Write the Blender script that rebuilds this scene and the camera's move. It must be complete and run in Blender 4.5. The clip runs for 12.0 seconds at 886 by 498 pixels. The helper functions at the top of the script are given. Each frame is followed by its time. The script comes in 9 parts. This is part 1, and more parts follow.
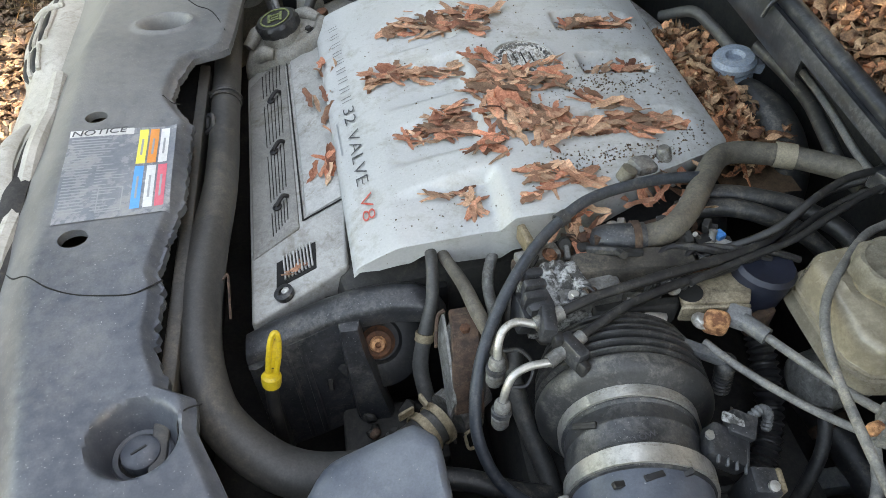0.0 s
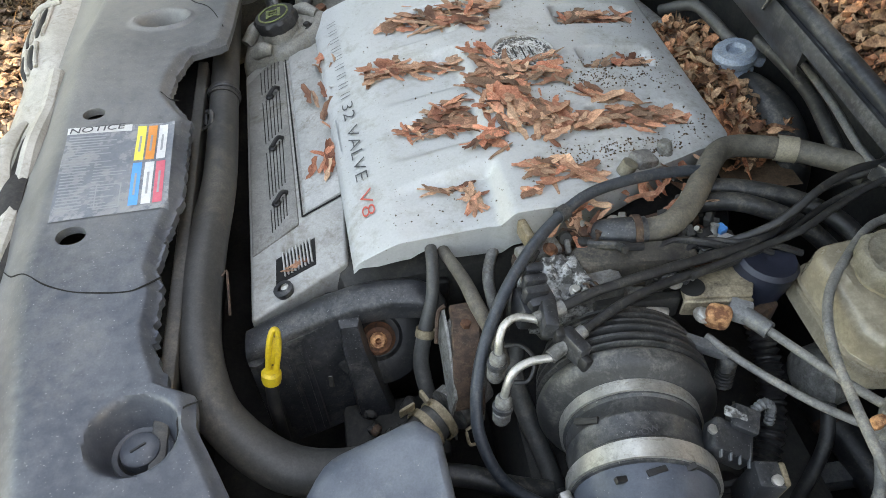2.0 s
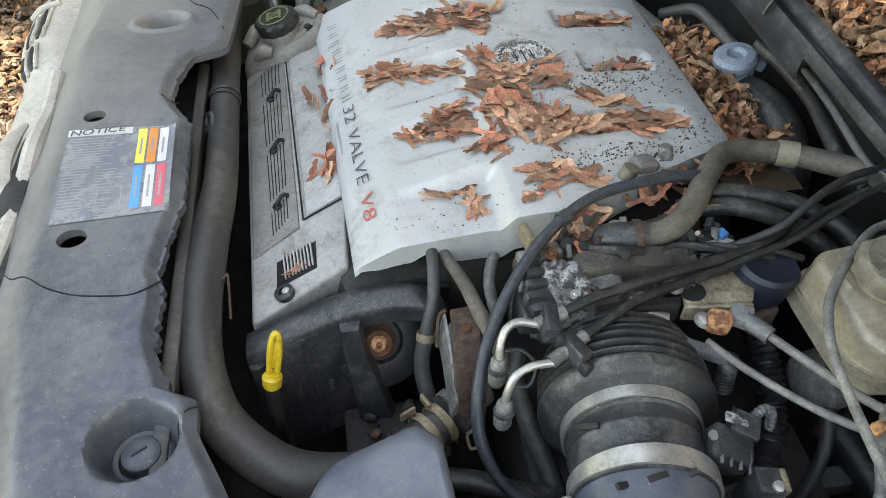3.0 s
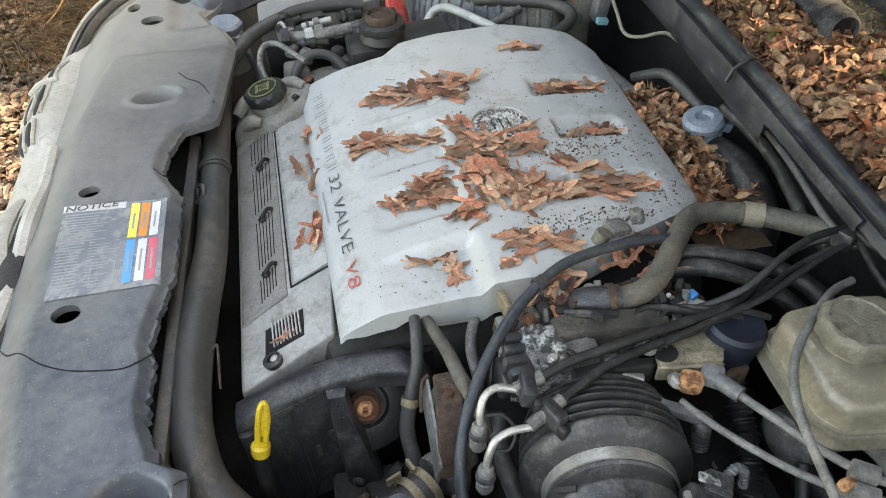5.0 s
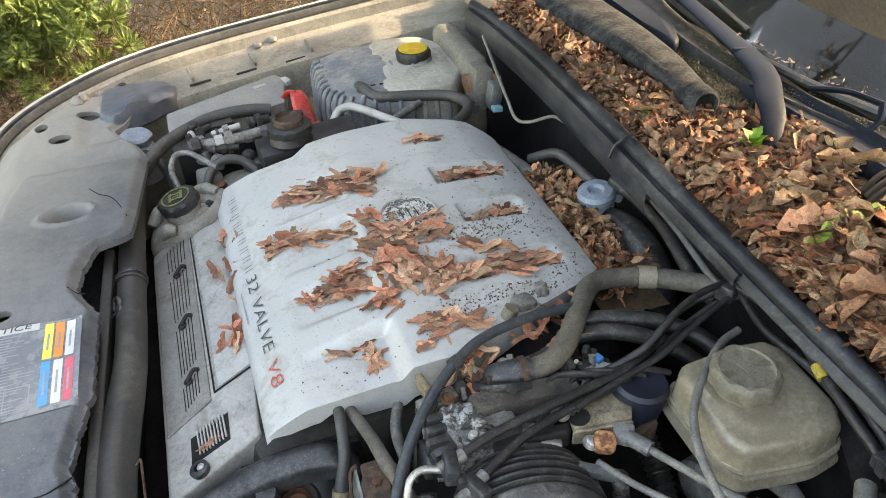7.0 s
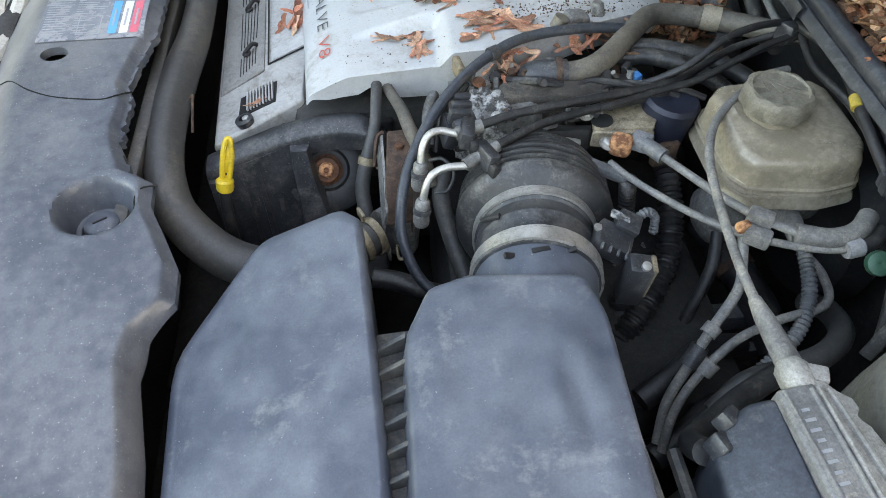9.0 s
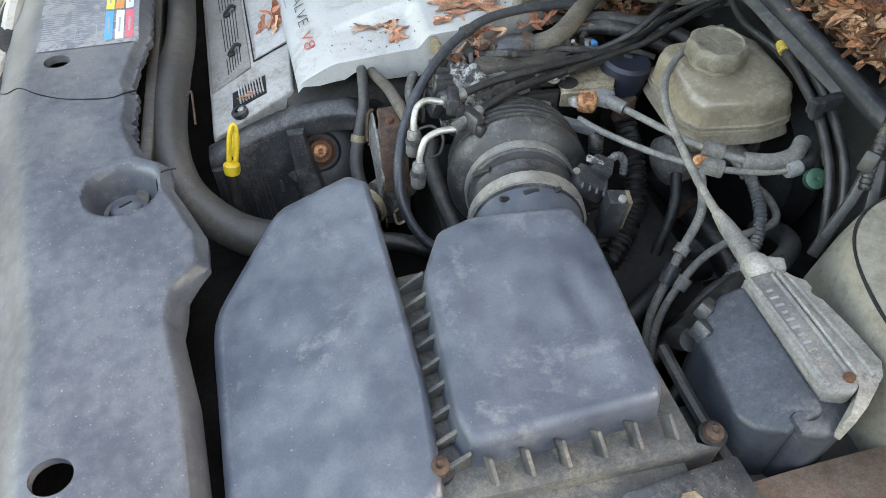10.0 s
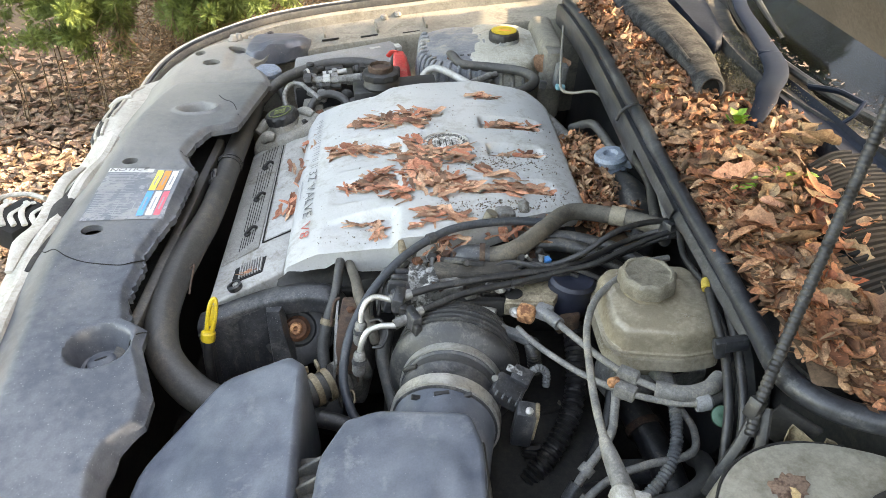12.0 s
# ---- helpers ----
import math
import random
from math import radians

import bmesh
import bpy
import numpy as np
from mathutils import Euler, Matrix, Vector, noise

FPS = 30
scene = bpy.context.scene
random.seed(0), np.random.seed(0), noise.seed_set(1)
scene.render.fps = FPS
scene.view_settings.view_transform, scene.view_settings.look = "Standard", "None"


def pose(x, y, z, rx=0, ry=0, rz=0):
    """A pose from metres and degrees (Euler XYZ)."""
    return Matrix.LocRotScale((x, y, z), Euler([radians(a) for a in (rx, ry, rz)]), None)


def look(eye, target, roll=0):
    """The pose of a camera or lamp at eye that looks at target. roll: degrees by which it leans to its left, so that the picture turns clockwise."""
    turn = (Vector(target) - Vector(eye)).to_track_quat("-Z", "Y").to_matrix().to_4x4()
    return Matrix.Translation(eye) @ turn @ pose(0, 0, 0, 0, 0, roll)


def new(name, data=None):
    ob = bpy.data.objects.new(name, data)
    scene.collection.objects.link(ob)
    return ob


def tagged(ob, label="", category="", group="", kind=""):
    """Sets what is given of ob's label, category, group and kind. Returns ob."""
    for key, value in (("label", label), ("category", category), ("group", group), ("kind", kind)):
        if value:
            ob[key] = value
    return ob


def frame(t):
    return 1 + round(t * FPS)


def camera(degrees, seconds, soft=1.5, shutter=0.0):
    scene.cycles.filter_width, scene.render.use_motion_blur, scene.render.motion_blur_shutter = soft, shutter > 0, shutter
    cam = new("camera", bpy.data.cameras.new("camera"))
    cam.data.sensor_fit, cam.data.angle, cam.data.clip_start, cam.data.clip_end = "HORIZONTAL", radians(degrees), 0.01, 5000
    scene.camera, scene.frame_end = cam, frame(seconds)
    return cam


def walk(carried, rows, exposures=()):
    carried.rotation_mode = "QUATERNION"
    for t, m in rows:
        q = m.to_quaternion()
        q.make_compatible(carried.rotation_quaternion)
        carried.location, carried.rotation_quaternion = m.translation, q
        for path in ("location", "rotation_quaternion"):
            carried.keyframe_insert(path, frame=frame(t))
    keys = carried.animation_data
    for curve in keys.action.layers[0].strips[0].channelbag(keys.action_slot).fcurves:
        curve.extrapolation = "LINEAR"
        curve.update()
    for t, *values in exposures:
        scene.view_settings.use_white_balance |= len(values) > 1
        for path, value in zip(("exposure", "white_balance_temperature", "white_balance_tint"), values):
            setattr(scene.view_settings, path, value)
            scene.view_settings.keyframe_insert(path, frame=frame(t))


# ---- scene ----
cam = camera(63.5, 12.0, soft=0.8)
PATH = [
    (0, (-0.079, 0.007, 1.516), (0.112, 1.351, 0.047), -1.2),
    (0.5, (-0.077, 0.008, 1.514), (0.111, 1.351, 0.044), -1.5),
    (1, (-0.081, 0.009, 1.513), (0.106, 1.352, 0.043), -1.5),
    (1.5, (-0.079, 0.006, 1.512), (0.108, 1.347, 0.04), -1.5),
    (2, (-0.079, 0.008, 1.511), (0.111, 1.347, 0.038), -1.5),
    (2.5, (-0.082, 0.012, 1.513), (0.11, 1.351, 0.039), -1.3),
    (4.5, (-0.077, 0.008, 1.519), (0.127, 1.355, 0.054), -1.0),
    (5, (-0.063, 0.006, 1.556), (0.157, 1.428, 0.168), -2.2),
    (5.5, (-0.038, -0.002, 1.591), (0.218, 1.51, 0.308), -4.0),
    (6, (-0.035, -0.017, 1.593), (0.309, 1.501, 0.337), -4.2),
    (6.5, (-0.039, -0.022, 1.596), (0.372, 1.501, 0.366), -3.6),
    (6.7, (-0.041, -0.021, 1.595), (0.382, 1.499, 0.366), -3.5),
    (8.3, (-0.012, -0.111, 1.499), (0.437, 1.317, 0.172), 1.7),
    (8.5, (0.012, -0.133, 1.477), (0.38, 1.188, 0.022), 3.4),
    (9, (-0.014, -0.19, 1.467), (0.137, 1.091, -0.061), 0.9),
    (9.5, (-0.08, -0.253, 1.486), (0.106, 1.016, -0.049), -0.7),
    (10, (-0.092, -0.295, 1.49), (0.205, 0.995, -0.009), 0.5),
    (10.5, (-0.068, -0.305, 1.523), (0.29, 1.11, 0.156), 1.0),
    (11, (0.027, -0.327, 1.555), (0.349, 1.219, 0.327), 2.4),
    (11.5, (0.091, -0.345, 1.57), (0.242, 1.259, 0.385), 1.5),
    (12, (0.116, -0.354, 1.569), (0.174, 1.279, 0.416), -0.2),
]
walk(cam, [(t, look(eye, target, roll)) for t, eye, target, roll in PATH],
     [(0, 3.44, 10800, 12), (2.5, 3.44, 10800, 12), (5.5, 3.46, 11200, 12), (6.5, 3.46, 10900, 12), (8.5, 3.64, 10000, 13), (9.0, 3.68, 9700, 12), (9.5, 3.70, 9900, 12), (10.0, 3.72, 10200, 12), (10.5, 3.82, 11100, 12), (11.0, 3.93, 11600, 13), (12.0, 3.85, 10600, 13)])

# ---- world and sun ----
SUN_TO = Vector((0.85, 0.03, 0.53)).normalized()
world = bpy.data.worlds.new("sky_world")
scene.world = world
world.use_nodes = True
wt = world.node_tree
sky = wt.nodes.new("ShaderNodeTexSky")
sky.sky_type, sky.sun_disc = "NISHITA", False
sky.sun_elevation = math.asin(SUN_TO.z)
sky.sun_rotation = math.atan2(SUN_TO.x, SUN_TO.y)
sky.air_density, sky.dust_density, sky.ozone_density = 1.0, 2.5, 1.0
wt.links.new(sky.outputs[0], wt.nodes["Background"].inputs[0])
wt.nodes["Background"].inputs[1].default_value = 0.15
sun = new("sun", bpy.data.lights.new("sun", "SUN"))
sun.data.energy, sun.data.angle, sun.data.color = 1.2, radians(1.5), (1.0, 0.965, 0.91)
sun.matrix_world = look(SUN_TO * 10, (0, 0, 0))


# ---- materials ----
def material(name, c1, c2, rough=0.6, metal=0.0, big=7.0, fine=140.0, dust=None, bump=0.25, contrast=0.8, island=False, coat=0.0, speck=None, grain=420.0, gritty=0.28):
    """Two-scale mottled surface; dust = (colour, how much of it, size)."""
    m = bpy.data.materials.new(name)
    m.use_nodes = True
    t = m.node_tree
    n, l = t.nodes, t.links
    b = n["Principled BSDF"]
    tc = n.new("ShaderNodeTexCoord")
    na = n.new("ShaderNodeTexNoise")
    na.inputs["Scale"].default_value, na.inputs["Detail"].default_value = big, 10.0
    na.inputs["Roughness"].default_value = 0.62
    nb = n.new("ShaderNodeTexNoise")
    nb.inputs["Scale"].default_value, nb.inputs["Detail"].default_value = fine, 5.0
    l.new(tc.outputs["Object"], na.inputs["Vector"])
    l.new(tc.outputs["Object"], nb.inputs["Vector"])
    add = n.new("ShaderNodeMath")
    add.operation = "MULTIPLY_ADD"
    add.inputs[1].default_value, add.inputs[2].default_value = 0.35, 0.0
    l.new(nb.outputs["Fac"], add.inputs[0])
    mix0 = n.new("ShaderNodeMath")
    mix0.operation = "MULTIPLY_ADD"
    mix0.inputs[1].default_value = 0.65
    l.new(na.outputs["Fac"], mix0.inputs[0])
    l.new(add.outputs[0], mix0.inputs[2])
    ramp = n.new("ShaderNodeMapRange")
    ramp.inputs["From Min"].default_value, ramp.inputs["From Max"].default_value = 0.5 - 0.28 * (1.2 - contrast), 0.5 + 0.28 * (1.2 - contrast)
    l.new(mix0.outputs[0], ramp.inputs["Value"])
    mix = n.new("ShaderNodeMix")
    mix.data_type = "RGBA"
    mix.inputs["A"].default_value, mix.inputs["B"].default_value = (*c1, 1), (*c2, 1)
    l.new(ramp.outputs[0], mix.inputs["Factor"])
    out = mix.outputs["Result"]
    if island:
        g = n.new("ShaderNodeNewGeometry") if island == "island" else n.new("ShaderNodeObjectInfo")
        hsv = n.new("ShaderNodeHueSaturation")
        v = n.new("ShaderNodeMapRange")
        v.inputs["To Min"].default_value, v.inputs["To Max"].default_value = 0.28, 1.42
        l.new(g.outputs["Random Per Island" if island == "island" else "Random"], v.inputs["Value"])
        l.new(v.outputs[0], hsv.inputs["Value"])
        h = n.new("ShaderNodeMath")
        h.operation = "MULTIPLY_ADD"
        h.inputs[1].default_value, h.inputs[2].default_value = 7.31, 0.0
        l.new(g.outputs["Random Per Island" if island == "island" else "Random"], h.inputs[0])
        fr = n.new("ShaderNodeMath")
        fr.operation = "FRACT"
        l.new(h.outputs[0], fr.inputs[0])
        hr = n.new("ShaderNodeMapRange")
        hr.inputs["To Min"].default_value, hr.inputs["To Max"].default_value = 0.488, 0.516
        l.new(fr.outputs[0], hr.inputs["Value"])
        l.new(hr.outputs[0], hsv.inputs["Hue"])
        sr = n.new("ShaderNodeMapRange")
        sr.inputs["To Min"].default_value, sr.inputs["To Max"].default_value = 1.12, 0.86
        l.new(fr.outputs[0], sr.inputs["Value"])
        l.new(sr.outputs[0], hsv.inputs["Saturation"])
        l.new(out, hsv.inputs["Color"])
        out = hsv.outputs["Color"]
    if speck:
        ns = n.new("ShaderNodeTexNoise")
        ns.inputs["Scale"].default_value, ns.inputs["Detail"].default_value = speck[2], 2.0
        l.new(tc.outputs["Object"], ns.inputs["Vector"])
        rs = n.new("ShaderNodeMapRange")
        rs.inputs["From Min"].default_value, rs.inputs["From Max"].default_value = 0.66 - 0.1 * speck[1], 0.72 - 0.1 * speck[1]
        l.new(ns.outputs["Fac"], rs.inputs["Value"])
        ms = n.new("ShaderNodeMix")
        ms.data_type = "RGBA"
        ms.inputs["B"].default_value = (*speck[0], 1)
        l.new(out, ms.inputs["A"])
        l.new(rs.outputs[0], ms.inputs["Factor"])
        out = ms.outputs["Result"]
    if dust:
        nd = n.new("ShaderNodeTexNoise")
        nd.inputs["Scale"].default_value, nd.inputs["Detail"].default_value, nd.inputs["Distortion"].default_value = dust[2], 10.0, 0.9
        nd.inputs["Roughness"].default_value = 0.66
        l.new(tc.outputs["Object"], nd.inputs["Vector"])
        nf = n.new("ShaderNodeTexNoise")
        nf.inputs["Scale"].default_value, nf.inputs["Detail"].default_value = dust[2] * 9.0, 6.0
        nf.inputs["Roughness"].default_value = 0.7
        l.new(tc.outputs["Object"], nf.inputs["Vector"])
        both = n.new("ShaderNodeMix")
        both.inputs["Factor"].default_value = 0.38
        l.new(nd.outputs["Fac"], both.inputs["A"])
        l.new(nf.outputs["Fac"], both.inputs["B"])
        rd = n.new("ShaderNodeMapRange")
        rd.inputs["From Min"].default_value, rd.inputs["From Max"].default_value = 0.62 - 0.3 * dust[1], 0.8 - 0.3 * dust[1]
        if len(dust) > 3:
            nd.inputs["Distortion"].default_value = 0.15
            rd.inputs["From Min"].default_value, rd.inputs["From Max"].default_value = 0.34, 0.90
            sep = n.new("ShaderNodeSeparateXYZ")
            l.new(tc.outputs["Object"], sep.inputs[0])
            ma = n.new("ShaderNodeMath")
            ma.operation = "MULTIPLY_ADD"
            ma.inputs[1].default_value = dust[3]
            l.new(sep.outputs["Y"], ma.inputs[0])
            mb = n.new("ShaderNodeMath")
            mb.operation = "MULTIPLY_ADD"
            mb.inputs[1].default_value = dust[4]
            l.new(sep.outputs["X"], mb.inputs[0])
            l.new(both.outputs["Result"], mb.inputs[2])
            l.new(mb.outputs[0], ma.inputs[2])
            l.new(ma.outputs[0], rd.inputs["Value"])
        else:
            l.new(both.outputs["Result"], rd.inputs["Value"])
        md = n.new("ShaderNodeMix")
        md.data_type = "RGBA"
        md.inputs["B"].default_value = (*dust[0], 1)
        l.new(out, md.inputs["A"])
        l.new(rd.outputs[0], md.inputs["Factor"])
        out = md.outputs["Result"]
        rr = n.new("ShaderNodeMapRange")
        rr.inputs["To Min"].default_value, rr.inputs["To Max"].default_value = rough, min(1.0, rough + 0.3)
        l.new(rd.outputs[0], rr.inputs["Value"])
    else:
        rr = n.new("ShaderNodeMapRange")
        rr.inputs["To Min"].default_value, rr.inputs["To Max"].default_value = max(0.05, rough - 0.1), min(1.0, rough + 0.12)
        l.new(na.outputs["Fac"], rr.inputs["Value"])
    ng = n.new("ShaderNodeTexNoise")
    ng.inputs["Scale"].default_value, ng.inputs["Detail"].default_value = grain, 4.0
    ng.inputs["Roughness"].default_value = 0.7
    l.new(tc.outputs["Object"], ng.inputs["Vector"])
    rg = n.new("ShaderNodeMapRange")
    rg.inputs["From Min"].default_value, rg.inputs["From Max"].default_value = 0.3, 0.7
    rg.inputs["To Min"].default_value, rg.inputs["To Max"].default_value = 1.0 - gritty, 1.0 + gritty
    l.new(ng.outputs["Fac"], rg.inputs["Value"])
    hg = n.new("ShaderNodeHueSaturation")
    l.new(rg.outputs[0], hg.inputs["Value"])
    l.new(out, hg.inputs["Color"])
    out = hg.outputs["Color"]
    l.new(rr.outputs[0], b.inputs["Roughness"])
    l.new(out, b.inputs["Base Color"])
    b.inputs["Metallic"].default_value = metal
    b.inputs["Coat Weight"].default_value = coat
    if bump:
        bp = n.new("ShaderNodeBump")
        bp.inputs["Strength"].default_value, bp.inputs["Distance"].default_value = bump, 0.002
        l.new(mix0.outputs[0], bp.inputs["Height"])
        l.new(bp.outputs[0], b.inputs["Normal"])
    return m


# dust thickens with y; the slope also paints in the near end's shade
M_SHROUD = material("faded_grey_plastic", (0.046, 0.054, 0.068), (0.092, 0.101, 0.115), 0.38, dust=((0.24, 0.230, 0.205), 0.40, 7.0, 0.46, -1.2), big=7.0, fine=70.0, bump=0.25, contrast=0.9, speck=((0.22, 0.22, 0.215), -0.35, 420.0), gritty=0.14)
M_BOX = material("slate_plastic", (0.051, 0.062, 0.083), (0.114, 0.128, 0.150), 0.38, dust=((0.235, 0.238, 0.24), 0.34, 6.0), big=4.0, fine=30.0, bump=0.10, contrast=0.85, speck=((0.22, 0.22, 0.22), -0.55, 300.0), gritty=0.14)
M_BOXBASE = material("grimy_grey_box_base", (0.040, 0.042, 0.045), (0.085, 0.084, 0.080), 0.6, dust=((0.17, 0.152, 0.120), 0.46, 26.0), big=20.0, bump=0.4)
M_MODULE = material("dark_slate_case", (0.020, 0.025, 0.033), (0.046, 0.053, 0.065), 0.38, dust=((0.11, 0.11, 0.105), 0.32, 20.0), big=14.0)
M_BLACK = material("black_plastic", (0.007, 0.007, 0.008), (0.022, 0.022, 0.023), 0.5, dust=((0.075, 0.07, 0.06), 0.35, 18.0), big=20.0)
M_BELT = material("dusty_black_plastic", (0.017, 0.018, 0.020), (0.045, 0.047, 0.052), 0.36, dust=((0.12, 0.115, 0.105), 0.42, 24.0), big=20.0, speck=((0.2, 0.2, 0.19), -0.2, 480.0))
# grimy metal; also carries the shade of bay floor, walls and shroud underside
M_DARK = material("grime_and_shade_metal", (0.010, 0.010, 0.010), (0.035, 0.033, 0.030), 0.75, dust=((0.07, 0.062, 0.052), 0.3, 20.0), bump=0.5)
M_RUBBER = material("grey_rubber", (0.028, 0.028, 0.028), (0.062, 0.060, 0.057), 0.48, dust=((0.125, 0.112, 0.092), 0.36, 9.0), big=10.0, bump=0.25, contrast=0.6)
M_PCV = material("tan_dusted_hose", (0.062, 0.055, 0.046), (0.120, 0.106, 0.086), 0.65, dust=((0.18, 0.152, 0.115), 0.45, 14.0), big=16.0, bump=0.35)
M_RUBBLK = material("black_rubber", (0.010, 0.010, 0.011), (0.034, 0.034, 0.034), 0.42, dust=((0.14, 0.125, 0.10), 0.34, 30.0), big=24.0)
M_LINE = material("dusty_black_line", (0.008, 0.008, 0.009), (0.026, 0.026, 0.027), 0.42, dust=((0.11, 0.10, 0.085), 0.30, 40.0), big=30.0)
M_CABLE = material("grey_cable_sleeve", (0.065, 0.070, 0.075), (0.13, 0.132, 0.132), 0.5, dust=((0.23, 0.21, 0.175), 0.38, 28.0), big=24.0)
M_CABLE2 = material("dusty_tan_cable", (0.10, 0.098, 0.093), (0.19, 0.184, 0.172), 0.6, dust=((0.30, 0.27, 0.22), 0.42, 36.0), big=36.0)
M_SILVER = material("silver_painted_cover", (0.43, 0.437, 0.432), (0.50, 0.503, 0.495), 0.46, 0.15, big=6.0, fine=300.0, dust=((0.33, 0.31, 0.27), 0.38, 11.0), bump=0.06, speck=((0.22, 0.20, 0.17), -0.3, 260.0), gritty=0.05)
M_VALVE = material("grey_painted_alloy", (0.29, 0.286, 0.270), (0.40, 0.393, 0.370), 0.42, 0.1, dust=((0.19, 0.170, 0.135), 0.40, 18.0), big=16.0, bump=0.25, gritty=0.12)
M_COIL = material("grey_coil_plate", (0.175, 0.170, 0.158), (0.255, 0.247, 0.228), 0.48, 0.1, dust=((0.13, 0.115, 0.09), 0.40, 16.0), big=16.0, bump=0.25)
M_PAD = material("pale_alloy_plate", (0.34, 0.338, 0.32), (0.45, 0.445, 0.425), 0.45, 0.15, dust=((0.22, 0.20, 0.165), 0.38, 24.0), big=20.0, gritty=0.12)
M_FLAKE = material("flaking_paint", (0.12, 0.10, 0.085), (0.58, 0.57, 0.54), 0.7, big=110.0, fine=500.0, bump=0.8, contrast=1.05)
M_RIB = material("dark_ribbed_strip", (0.055, 0.056, 0.057), (0.11, 0.108, 0.105), 0.55, dust=((0.18, 0.17, 0.145), 0.38, 24.0))
M_BEIGE = material("beige_body_paint", (0.36, 0.34, 0.28), (0.46, 0.43, 0.36), 0.4, dust=((0.28, 0.24, 0.18), 0.38, 8.0), bump=0.1, coat=0.2, gritty=0.08)
M_APRON = material("dusty_beige_inner_panel", (0.15, 0.138, 0.112), (0.235, 0.215, 0.175), 0.6, dust=((0.10, 0.088, 0.066), 0.42, 11.0), big=10.0)
M_LEDGE = material("dark_grey_ledge", (0.055, 0.054, 0.050), (0.10, 0.097, 0.090), 0.55, dust=((0.17, 0.155, 0.125), 0.35, 14.0), big=12.0)
M_REDDIRT = material("reddish_dirty_panel", (0.075, 0.048, 0.034), (0.15, 0.098, 0.07), 0.85, dust=((0.14, 0.12, 0.10), 0.38, 18.0), big=16.0)
M_RUST = material("rusty_steel", (0.055, 0.026, 0.016), (0.17, 0.068, 0.034), 0.85, 0.1, big=50.0, bump=0.6)
M_OLDRUST = material("dark_old_rust", (0.035, 0.022, 0.017), (0.105, 0.060, 0.040), 0.85, 0.1, big=60.0, bump=0.7, dust=((0.17, 0.13, 0.09), 0.3, 50.0))
M_STAIN = material("red_brown_stain", (0.055, 0.026, 0.018), (0.165, 0.105, 0.075), 0.8, big=55.0, fine=300.0, bump=0.5, contrast=1.0)
M_ORANGE = material("orange_rust", (0.16, 0.06, 0.028), (0.56, 0.27, 0.13), 0.85, big=90.0, bump=0.9, contrast=1.0)
M_STEEL = material("dull_steel", (0.42, 0.405, 0.375), (0.56, 0.545, 0.51), 0.36, 0.7, dust=((0.22, 0.195, 0.155), 0.40, 40.0), big=40.0, gritty=0.12)
M_ALLOY = material("dusty_cast_alloy", (0.105, 0.103, 0.098), (0.25, 0.245, 0.232), 0.5, 0.25, dust=((0.10, 0.082, 0.060), 0.40, 40.0), big=36.0, contrast=0.8, bump=0.6)
M_FUELRAIL = material("dusty_dark_rail", (0.018, 0.016, 0.014), (0.055, 0.048, 0.040), 0.7, 0.1, dust=((0.15, 0.125, 0.095), 0.42, 30.0), big=40.0, bump=0.5)
M_CRUST = material("white_corrosion", (0.06, 0.058, 0.055), (0.36, 0.36, 0.35), 0.75, 0.1, big=70.0, fine=300.0, bump=0.9, contrast=1.0)
M_CAST = material("tan_grey_casting", (0.15, 0.142, 0.125), (0.27, 0.258, 0.23), 0.55, 0.15, dust=((0.20, 0.17, 0.125), 0.42, 18.0), big=14.0, bump=0.4, contrast=0.7)
M_BOOT = material("black_rubber_boot", (0.022, 0.022, 0.023), (0.050, 0.050, 0.050), 0.40, dust=((0.15, 0.142, 0.125), 0.40, 30.0), big=16.0, contrast=0.6)
M_BLUEBLK = material("blue_black_sleeve", (0.020, 0.026, 0.034), (0.050, 0.058, 0.068), 0.42, dust=((0.13, 0.125, 0.115), 0.30, 30.0), big=20.0)
M_TANMETAL = material("tan_stained_metal", (0.16, 0.125, 0.080), (0.32, 0.255, 0.170), 0.55, 0.25, dust=((0.070, 0.050, 0.032), 0.36, 50.0), big=45.0, contrast=0.8)
M_TANPLATE = material("dusty_tan_plate", (0.15, 0.118, 0.080), (0.31, 0.255, 0.180), 0.6, 0.15, dust=((0.075, 0.058, 0.042), 0.40, 45.0), big=40.0, bump=0.4, contrast=0.9)
M_RESERVOIR = material("yellowed_translucent_plastic", (0.215, 0.182, 0.134), (0.315, 0.272, 0.205), 0.20, dust=((0.165, 0.136, 0.095), 0.38, 9.0), big=12.0, bump=0.08, contrast=0.9, gritty=0.1)
M_CAP = material("dusty_olive_cap", (0.115, 0.102, 0.076), (0.185, 0.165, 0.128), 0.6, dust=((0.225, 0.20, 0.155), 0.40, 30.0), big=40.0)
M_BLUECAP = material("blue_grey_cap", (0.13, 0.165, 0.21), (0.22, 0.26, 0.31), 0.5, dust=((0.30, 0.29, 0.27), 0.35, 30.0), big=40.0)
M_YELLOW = material("yellow_plastic", (0.52, 0.35, 0.02), (0.66, 0.46, 0.04), 0.4, dust=((0.26, 0.17, 0.05), 0.36, 60.0), bump=0.05, gritty=0.08)
M_TAG = material("faded_yellow_tape", (0.30, 0.21, 0.03), (0.46, 0.34, 0.06), 0.55, dust=((0.16, 0.13, 0.07), 0.4, 90.0), bump=0.1)
M_RED = material("red_plastic", (0.44, 0.025, 0.025), (0.58, 0.06, 0.05), 0.5, dust=((0.36, 0.16, 0.12), 0.42, 40.0), bump=0.1)
